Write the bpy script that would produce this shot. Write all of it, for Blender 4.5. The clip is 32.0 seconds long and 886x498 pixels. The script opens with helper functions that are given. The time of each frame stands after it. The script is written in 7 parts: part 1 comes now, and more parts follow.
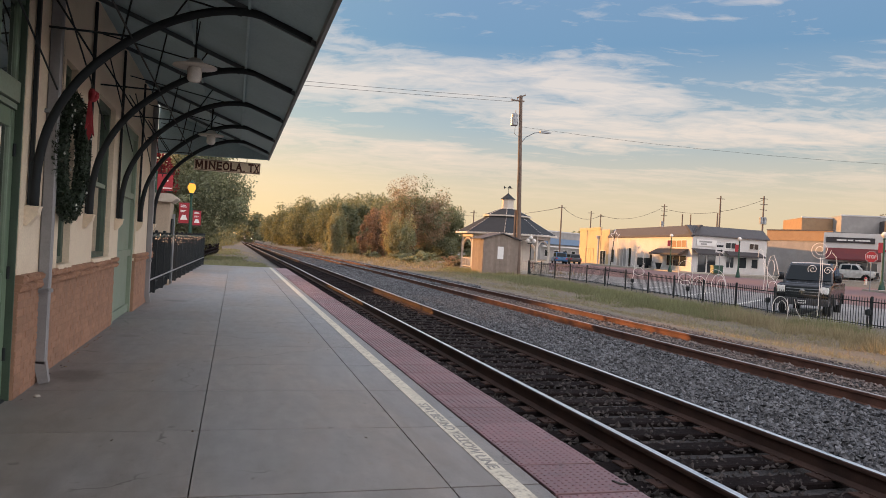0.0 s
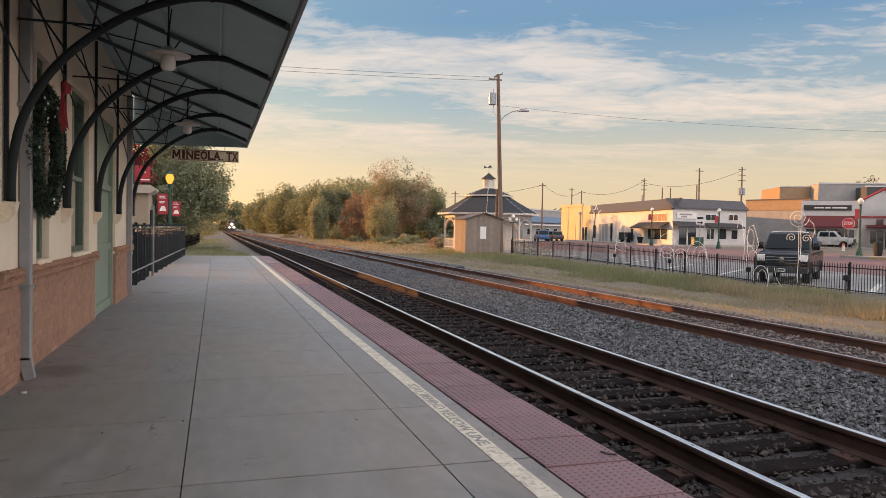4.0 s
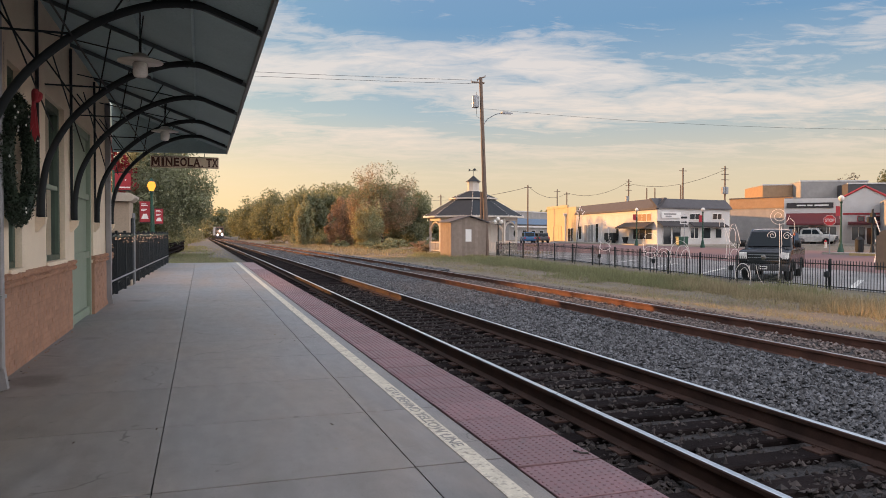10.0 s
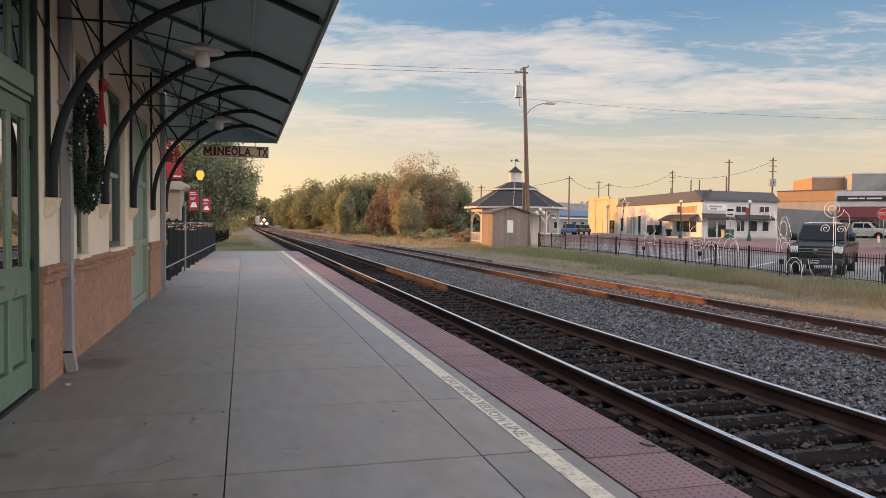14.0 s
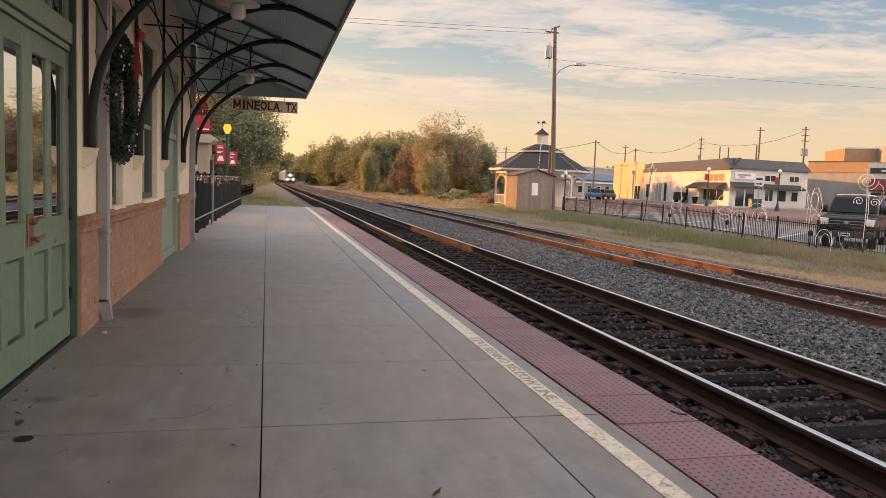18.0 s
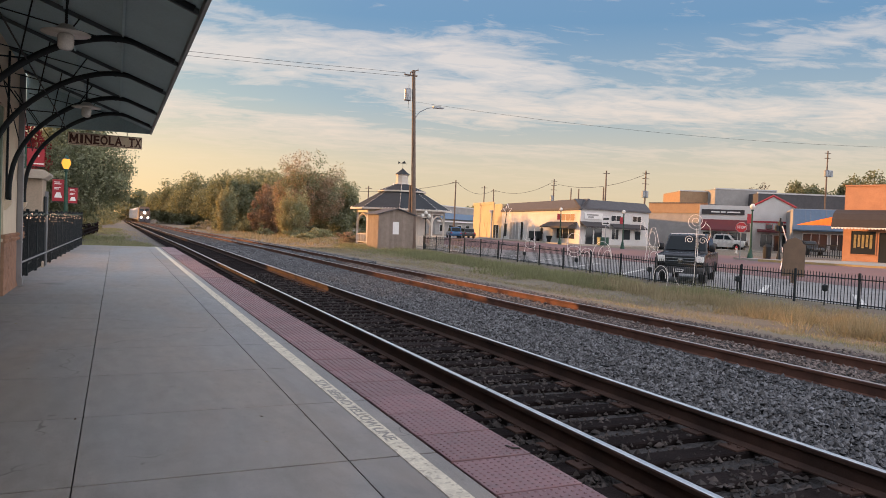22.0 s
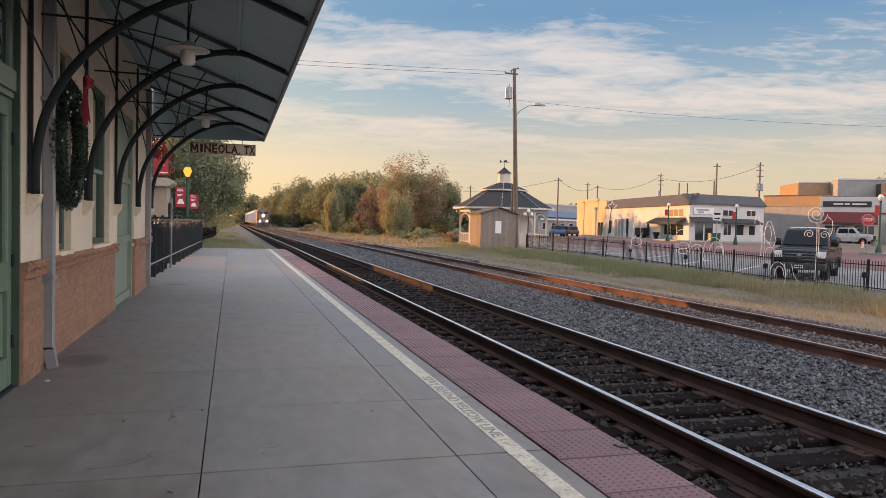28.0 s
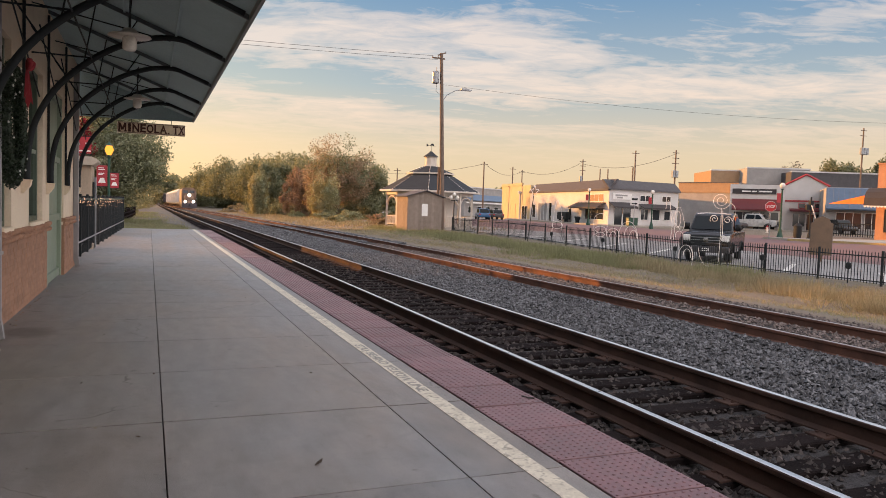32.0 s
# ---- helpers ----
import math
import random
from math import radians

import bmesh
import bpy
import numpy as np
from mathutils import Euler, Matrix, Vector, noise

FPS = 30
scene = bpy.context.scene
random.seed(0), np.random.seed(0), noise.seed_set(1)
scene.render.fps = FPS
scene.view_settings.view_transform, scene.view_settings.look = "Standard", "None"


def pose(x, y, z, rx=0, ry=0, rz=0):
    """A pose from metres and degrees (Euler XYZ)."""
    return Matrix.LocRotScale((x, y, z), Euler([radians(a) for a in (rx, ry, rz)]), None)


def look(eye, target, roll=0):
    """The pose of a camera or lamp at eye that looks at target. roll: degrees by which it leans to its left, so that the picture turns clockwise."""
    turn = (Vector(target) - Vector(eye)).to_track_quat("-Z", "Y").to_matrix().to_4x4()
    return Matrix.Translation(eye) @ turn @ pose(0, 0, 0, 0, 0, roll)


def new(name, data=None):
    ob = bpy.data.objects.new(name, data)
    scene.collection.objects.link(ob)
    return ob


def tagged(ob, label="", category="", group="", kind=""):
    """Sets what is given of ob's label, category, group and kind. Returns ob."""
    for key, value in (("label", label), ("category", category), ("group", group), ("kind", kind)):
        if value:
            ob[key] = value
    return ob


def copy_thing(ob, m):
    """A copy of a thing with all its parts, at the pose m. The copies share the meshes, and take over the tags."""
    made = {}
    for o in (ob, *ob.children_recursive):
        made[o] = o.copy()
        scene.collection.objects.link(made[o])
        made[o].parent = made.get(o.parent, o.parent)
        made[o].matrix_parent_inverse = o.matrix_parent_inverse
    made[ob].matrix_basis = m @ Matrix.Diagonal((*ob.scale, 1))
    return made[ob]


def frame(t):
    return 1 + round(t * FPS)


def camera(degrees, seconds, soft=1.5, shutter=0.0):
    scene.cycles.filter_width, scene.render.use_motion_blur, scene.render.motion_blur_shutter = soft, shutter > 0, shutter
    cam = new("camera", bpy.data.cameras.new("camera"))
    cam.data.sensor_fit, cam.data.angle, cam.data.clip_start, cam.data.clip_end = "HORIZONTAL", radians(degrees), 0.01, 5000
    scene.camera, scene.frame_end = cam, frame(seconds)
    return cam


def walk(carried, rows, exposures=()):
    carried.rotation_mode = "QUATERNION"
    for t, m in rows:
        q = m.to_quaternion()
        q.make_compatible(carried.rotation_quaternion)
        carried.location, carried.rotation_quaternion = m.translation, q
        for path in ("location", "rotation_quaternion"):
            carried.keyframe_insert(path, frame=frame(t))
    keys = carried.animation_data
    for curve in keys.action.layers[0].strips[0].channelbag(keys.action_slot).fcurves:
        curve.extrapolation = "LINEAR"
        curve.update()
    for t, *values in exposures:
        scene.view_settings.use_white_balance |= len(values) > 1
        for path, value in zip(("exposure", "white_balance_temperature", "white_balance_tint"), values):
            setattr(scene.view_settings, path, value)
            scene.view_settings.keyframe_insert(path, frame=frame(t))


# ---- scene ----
cam = camera(62.23, 32.0, 0.9)
PATH = [
    (0, pose(-0.005, 0.060, 1.524, 89.86, -3.11, -15.86)),
    (0.5, pose(-0.024, 0.069, 1.517, 89.28, -3.23, -17.07)),
    (1, pose(-0.029, 0.077, 1.508, 88.45, -3.14, -17.33)),
    (1.5, pose(-0.040, 0.076, 1.511, 87.83, -2.88, -16.97)),
    (2, pose(-0.045, 0.070, 1.509, 87.64, -2.59, -16.45)),
    (2.5, pose(-0.049, 0.064, 1.514, 87.81, -2.37, -16.34)),
    (3, pose(-0.034, 0.048, 1.514, 88.11, -1.97, -16.57)),
    (3.5, pose(-0.022, 0.037, 1.517, 88.34, -1.44, -16.93)),
    (5.5, pose(0.022, 0.043, 1.505, 88.73, -0.33, -17.79)),
    (6, pose(0.049, 0.020, 1.514, 88.88, -0.41, -18.23)),
    (6.5, pose(0.069, 0.003, 1.514, 89.02, -0.37, -18.74)),
    (7, pose(0.096, -0.007, 1.507, 89.09, -0.21, -19.14)),
    (7.5, pose(0.107, -0.011, 1.508, 89.06, -0.06, -19.38)),
    (8, pose(0.113, -0.012, 1.511, 88.99, 0.05, -19.40)),
    (8.5, pose(0.119, -0.008, 1.507, 88.92, 0.14, -19.17)),
    (9, pose(0.113, -0.006, 1.506, 88.87, 0.05, -18.84)),
    (9.5, pose(0.099, -0.007, 1.509, 88.81, -0.05, -18.54)),
    (10, pose(0.092, -0.012, 1.510, 88.76, -0.10, -18.25)),
    (10.5, pose(0.093, -0.011, 1.506, 88.80, 0.02, -18.21)),
    (11, pose(0.093, -0.011, 1.506, 88.86, 0.13, -18.37)),
    (11.5, pose(0.100, -0.019, 1.504, 88.96, 0.24, -18.62)),
    (12, pose(0.101, -0.026, 1.505, 89.06, 0.42, -18.70)),
    (12.5, pose(0.093, -0.027, 1.503, 89.09, 0.47, -18.46)),
    (13, pose(0.041, -0.030, 1.488, 89.01, 0.30, -17.84)),
    (13.5, pose(-0.018, 0.007, 1.490, 88.66, -0.00, -16.71)),
    (14, pose(-0.088, 0.052, 1.495, 88.02, -0.57, -15.21)),
    (14.5, pose(-0.191, 0.105, 1.501, 87.21, -1.41, -13.48)),
    (16.5, pose(-0.207, 0.115, 1.497, 85.14, -3.12, -12.38)),
    (17, pose(-0.185, 0.113, 1.499, 84.98, -2.80, -12.92)),
    (17.5, pose(-0.179, 0.099, 1.498, 84.88, -2.39, -13.28)),
    (18, pose(-0.184, 0.098, 1.498, 84.89, -2.26, -13.43)),
    (18.5, pose(-0.181, 0.092, 1.499, 84.98, -2.06, -13.70)),
    (19, pose(-0.178, 0.092, 1.500, 85.35, -1.90, -14.67)),
    (19.5, pose(-0.156, 0.089, 1.499, 86.00, -1.85, -16.48)),
    (20, pose(-0.073, 0.063, 1.507, 86.79, -1.82, -18.95)),
    (20.5, pose(-0.028, 0.051, 1.515, 87.53, -2.03, -21.31)),
    (21, pose(-0.014, 0.041, 1.518, 88.06, -2.28, -22.96)),
    (21.5, pose(-0.013, 0.034, 1.517, 88.32, -2.42, -23.76)),
    (22, pose(-0.005, 0.030, 1.518, 88.34, -2.35, -24.02)),
    (22.5, pose(0.007, 0.024, 1.517, 88.38, -2.23, -24.16)),
    (23, pose(0.001, 0.011, 1.521, 88.43, -2.15, -24.40)),
    (23.5, pose(0.000, 0.000, 1.522, 88.55, -2.06, -24.64)),
    (24, pose(0.006, -0.003, 1.521, 88.60, -1.96, -24.75)),
    (24.5, pose(0.005, -0.001, 1.525, 88.61, -2.00, -24.78)),
    (26.5, pose(-0.001, 0.022, 1.518, 88.33, -1.88, -23.06)),
    (27, pose(-0.012, 0.019, 1.522, 88.26, -1.76, -21.28)),
    (27.5, pose(-0.017, 0.030, 1.518, 88.20, -1.61, -18.82)),
    (28, pose(-0.035, -0.017, 1.515, 88.01, -1.35, -16.05)),
    (28.5, pose(-0.153, -0.072, 1.506, 87.62, -0.89, -13.97)),
    (29, pose(-0.283, -0.190, 1.492, 87.05, -0.44, -12.90)),
    (29.5, pose(-0.314, -0.415, 1.478, 86.51, -0.24, -12.98)),
    (30, pose(-0.340, -0.561, 1.499, 86.22, -0.27, -14.17)),
    (30.5, pose(-0.423, -0.564, 1.504, 86.26, -0.65, -16.04)),
    (31, pose(-0.395, -0.590, 1.506, 86.43, -1.11, -18.42)),
    (31.5, pose(-0.328, -0.664, 1.509, 86.67, -1.68, -20.39)),
    (32, pose(-0.292, -0.710, 1.506, 86.83, -1.94, -21.78)),
]
walk(cam, PATH, exposures=[(0, 0.78, 6400, 10), (1, 0.76, 6250, 10), (3, 0.81, 6600, 10), (6, 0.81, 6450, 10), (8, 0.79, 6300, 10), (14, 0.80, 6350, 10), (17, 0.88, 7150, 15), (20.2, 0.90, 7200, 13), (21.7, 0.74, 6250, 10), (26.5, 0.74, 6200, 10), (28.2, 0.76, 6250, 11), (29.2, 0.87, 6900, 14), (31.2, 0.90, 7100, 13), (32, 0.84, 6750, 13)])
# x runs across the tracks, y along them, z = 0 is the platform's surface.
SUN_AZ = radians(-47.0)      # from +y towards +x
SUN_EL = radians(6.8)
sun_to = Vector((math.sin(SUN_AZ) * math.cos(SUN_EL), math.cos(SUN_AZ) * math.cos(SUN_EL), math.sin(SUN_EL)))
sun = new("sun", bpy.data.lights.new("sun", "SUN"))
sun.data.energy, sun.data.angle, sun.data.color = 5.0, radians(0.6), (1.0, 0.46, 0.15)
sun.matrix_world = look(sun_to * 100, (0, 0, 0))


# ---- node helpers ----
class Nodes:
    def __init__(self, tree):
        self.t = tree
        tree.nodes.clear()

    def add(self, kind, **values):
        n = self.t.nodes.new(kind)
        for k, v in values.items():
            n.inputs[k.replace("_", " ")].default_value = v
        return n

    def link(self, a, b):
        self.t.links.new(a, b)

    def noise(self, vec, scale, detail=4.0, rough=0.55, distort=0.0):
        n = self.add("ShaderNodeTexNoise", Scale=scale, Detail=detail, Roughness=rough, Distortion=distort)
        if vec is not None:
            self.link(vec, n.inputs["Vector"])
        return n.outputs["Fac"]

    def ramp(self, fac, *stops):
        n = self.t.nodes.new("ShaderNodeValToRGB")
        e = n.color_ramp.elements
        while len(e) < len(stops):
            e.new(0.5)
        for el, (p, c) in zip(e, stops):
            el.position = p
            el.color = (*c, 1) if isinstance(c, tuple) else (c, c, c, 1)
        self.link(fac, n.inputs["Fac"])
        return n.outputs["Color"]

    def mix(self, fac, a, b, mode="MIX"):
        n = self.t.nodes.new("ShaderNodeMix")
        n.data_type, n.blend_type = "RGBA", mode
        for sock, v in ((n.inputs[0], fac), (n.inputs[6], a), (n.inputs[7], b)):
            if isinstance(v, bpy.types.NodeSocket):
                self.link(v, sock)
            elif isinstance(v, tuple):
                sock.default_value = (*v, 1)
            else:
                sock.default_value = v
        return n.outputs[2]

    def math(self, op, a, b=0.0, c=0.0):
        n = self.t.nodes.new("ShaderNodeMath")
        n.operation = op
        for sock, v in zip(n.inputs, (a, b, c)):
            if isinstance(v, bpy.types.NodeSocket):
                self.link(v, sock)
            else:
                sock.default_value = v
        return n.outputs[0]


def mat(name, col, col2=None, rough=0.7, metal=0.0, scale=6.0, fine=90.0, bump=0.25, depth=0.004, rnd=0.0, own=False, stain=None, stain_scale=0.8, stain_amt=0.5, spec=0.4, island=0.0, speck=None, spill=None):
    """A surface with two scales of tone, fine relief and, if asked, stains."""
    m = bpy.data.materials.new(name)
    m.use_nodes = True
    N = Nodes(m.node_tree)
    out, bsdf = N.add("ShaderNodeOutputMaterial"), N.add("ShaderNodeBsdfPrincipled")
    N.link(bsdf.outputs[0], out.inputs[0])
    if own:
        vec = N.add("ShaderNodeTexCoord").outputs["Object"]
    else:
        vec = N.add("ShaderNodeNewGeometry").outputs["Position"]
    col2 = col2 or tuple(c * 0.72 for c in col)
    big, small = N.noise(vec, scale, 5), N.noise(vec, fine, 3)
    c = N.ramp(big, (0.3, col2), (0.68, col))
    c = N.mix(0.55, c, N.ramp(small, (0.25, 0.62), (0.75, 1.0)), "MULTIPLY")
    if stain:
        c = N.mix(N.math("MULTIPLY", N.ramp(N.noise(vec, stain_scale, 6, 0.65, 0.6), (0.45, 0.0), (0.7, 1.0)), stain_amt), c, stain)
    if speck:
        c = N.mix(N.math("MULTIPLY", N.ramp(N.noise(vec, speck[1], 2, 0.5), (0.56, 0.0), (0.66, 1.0)), speck[2]), c, speck[0])
        c = N.mix(N.math("MULTIPLY", N.ramp(N.noise(vec, speck[1] * 0.6, 2, 0.5), (0.3, 1.0), (0.4, 0.0)), speck[2]), c, tuple(v * 0.35 for v in speck[0]))
    for sx, sy, sr in spill or ():
        d = N.t.nodes.new("ShaderNodeVectorMath")
        d.operation = "DISTANCE"
        N.link(vec, d.inputs[0])
        d.inputs[1].default_value = (sx, sy, 0.0)
        wet = N.math("ADD", N.math("DIVIDE", d.outputs["Value"], sr), N.math("MULTIPLY", N.noise(vec, 1.7, 5, 0.6), 1.2))
        c = N.mix(N.ramp(wet, (0.75, 0.6), (1.5, 0.0)), c, (0.07, 0.06, 0.055))
    if rnd:
        info = N.add("ShaderNodeObjectInfo").outputs["Random"]
        c = N.mix(1.0, c, N.ramp(info, (0.0, 1.0 - rnd), (1.0, 1.0)), "MULTIPLY")
    if island:
        info = N.add("ShaderNodeNewGeometry").outputs["Random Per Island"]
        c = N.mix(1.0, c, N.ramp(info, (0.0, 1.0 - island), (1.0, 1.0)), "MULTIPLY")
    N.link(c, bsdf.inputs["Base Color"])
    N.link(N.ramp(big, (0.2, max(rough - 0.12, 0.02)), (0.8, min(rough + 0.1, 1.0))), bsdf.inputs["Roughness"])
    bsdf.inputs["Metallic"].default_value = metal
    bsdf.inputs["Specular IOR Level"].default_value = spec
    if bump:
        b = N.add("ShaderNodeBump", Strength=bump, Distance=depth)
        N.link(small, b.inputs["Height"])
        N.link(b.outputs[0], bsdf.inputs["Normal"])
    return m


def worn_concrete(name, warm, cool, spill):
    """Old trowelled concrete: warm and cool patches, worn lanes, pale grit, dark damp spots and hairline cracks."""
    m = bpy.data.materials.new(name)
    m.use_nodes = True
    N = Nodes(m.node_tree)
    out, bsdf = N.add("ShaderNodeOutputMaterial"), N.add("ShaderNodeBsdfPrincipled")
    N.link(bsdf.outputs[0], out.inputs[0])
    pos = N.add("ShaderNodeNewGeometry").outputs["Position"]
    lane = N.add("ShaderNodeMapping")
    lane.inputs["Scale"].default_value = (1.0, 0.28, 1.0)
    N.link(pos, lane.inputs["Vector"])
    blotch, grit = N.noise(pos, 3.4, 7, 0.62, 0.4), N.noise(pos, 170, 2, 0.5)
    c = N.mix(N.ramp(N.noise(lane.outputs[0], 0.85, 4, 0.5, 0.5), (0.36, 0.0), (0.62, 1.0)), warm, cool)
    c = N.mix(1.0, c, N.ramp(blotch, (0.3, 0.7), (0.5, 0.95), (0.7, 1.12)), "MULTIPLY")
    c = N.mix(1.0, c, N.ramp(N.noise(lane.outputs[0], 7.0, 5, 0.6), (0.35, 0.86), (0.65, 1.06)), "MULTIPLY")
    c = N.mix(N.math("MULTIPLY", N.ramp(grit, (0.58, 0.0), (0.68, 1.0)), 0.42), c, (0.4, 0.37, 0.33))
    c = N.mix(N.math("MULTIPLY", N.ramp(N.noise(pos, 75, 2, 0.5), (0.3, 1.0), (0.38, 0.0)), 0.5), c, (0.07, 0.062, 0.055))
    c = N.mix(N.math("MULTIPLY", N.ramp(N.noise(pos, 9.0, 3, 0.5), (0.26, 1.0), (0.33, 0.0)), 0.55), c, (0.075, 0.066, 0.06))
    # hairline cracks
    bent = N.t.nodes.new("ShaderNodeVectorMath")
    bent.operation = "MULTIPLY_ADD"
    wob = N.add("ShaderNodeTexNoise", Scale=2.5, Detail=5.0)
    N.link(pos, wob.inputs["Vector"])
    N.link(wob.outputs["Color"], bent.inputs[0])
    bent.inputs[1].default_value = (0.5, 0.5, 0.0)
    N.link(pos, bent.inputs[2])
    cell = N.add("ShaderNodeTexVoronoi", Scale=0.33)
    cell.feature = "DISTANCE_TO_EDGE"
    N.link(bent.outputs[0], cell.inputs["Vector"])
    crack = N.math("MULTIPLY", N.ramp(cell.outputs["Distance"], (0.0, 1.0), (0.0022, 0.0)), N.ramp(N.noise(pos, 0.8, 2), (0.5, 0.0), (0.58, 0.75)))
    c = N.mix(crack, c, (0.05, 0.045, 0.04))
    for sx, sy, sr in spill:
        d = N.t.nodes.new("ShaderNodeVectorMath")
        d.operation = "DISTANCE"
        N.link(pos, d.inputs[0])
        d.inputs[1].default_value = (sx, sy, 0.0)
        wet = N.math("ADD", N.math("DIVIDE", d.outputs["Value"], sr), N.math("MULTIPLY", N.noise(pos, 1.7, 5, 0.6), 1.2))
        c = N.mix(N.ramp(wet, (0.75, 0.6), (1.5, 0.0)), c, (0.07, 0.06, 0.055))
    info = N.add("ShaderNodeObjectInfo").outputs["Random"]
    c = N.mix(1.0, c, N.ramp(info, (0.0, 0.88), (1.0, 1.04)), "MULTIPLY")
    N.link(c, bsdf.inputs["Base Color"])
    N.link(N.ramp(blotch, (0.3, 0.46), (0.7, 0.68)), bsdf.inputs["Roughness"])
    bsdf.inputs["Specular IOR Level"].default_value = 0.6
    b = N.add("ShaderNodeBump", Strength=0.4, Distance=0.004)
    N.link(N.math("ADD", grit, N.math("MULTIPLY", blotch, 2.0)), b.inputs["Height"])
    N.link(b.outputs[0], bsdf.inputs["Normal"])
    return m


def leafy(name, col, col2, thin=0.4, scale=0.5):
    """Leaves: matt, and part of the light comes through them."""
    m = bpy.data.materials.new(name)
    m.use_nodes = True
    N = Nodes(m.node_tree)
    out, d, tr = N.add("ShaderNodeOutputMaterial"), N.add("ShaderNodeBsdfDiffuse"), N.add("ShaderNodeBsdfTranslucent")
    geo = N.add("ShaderNodeNewGeometry")
    c = N.ramp(N.noise(geo.outputs["Position"], scale, 4), (0.32, col2), (0.66, col))
    c = N.mix(1.0, c, N.ramp(geo.outputs["Random Per Island"], (0.0, 0.62), (1.0, 1.0)), "MULTIPLY")
    N.link(c, d.inputs[0])
    N.link(N.mix(1.0, c, (1.0, 0.95, 0.6), "MULTIPLY"), tr.inputs[0])
    mx = N.add("ShaderNodeMixShader", Fac=thin)
    N.link(d.outputs[0], mx.inputs[1])
    N.link(tr.outputs[0], mx.inputs[2])
    N.link(mx.outputs[0], out.inputs[0])
    return m


def glow(name, col, strength):
    m = bpy.data.materials.new(name)
    m.use_nodes = True
    N = Nodes(m.node_tree)
    out, e = N.add("ShaderNodeOutputMaterial"), N.add("ShaderNodeEmission", Color=(*col, 1), Strength=strength)
    N.link(e.outputs[0], out.inputs[0])
    return m


def glass(name, col, rough=0.03, ior=1.5):
    m = bpy.data.materials.new(name)
    m.use_nodes = True
    N = Nodes(m.node_tree)
    out, b = N.add("ShaderNodeOutputMaterial"), N.add("ShaderNodeBsdfPrincipled", Base_Color=(*col, 1), Roughness=rough)
    b.inputs["IOR"].default_value = ior
    N.link(b.outputs[0], out.inputs[0])
    return m


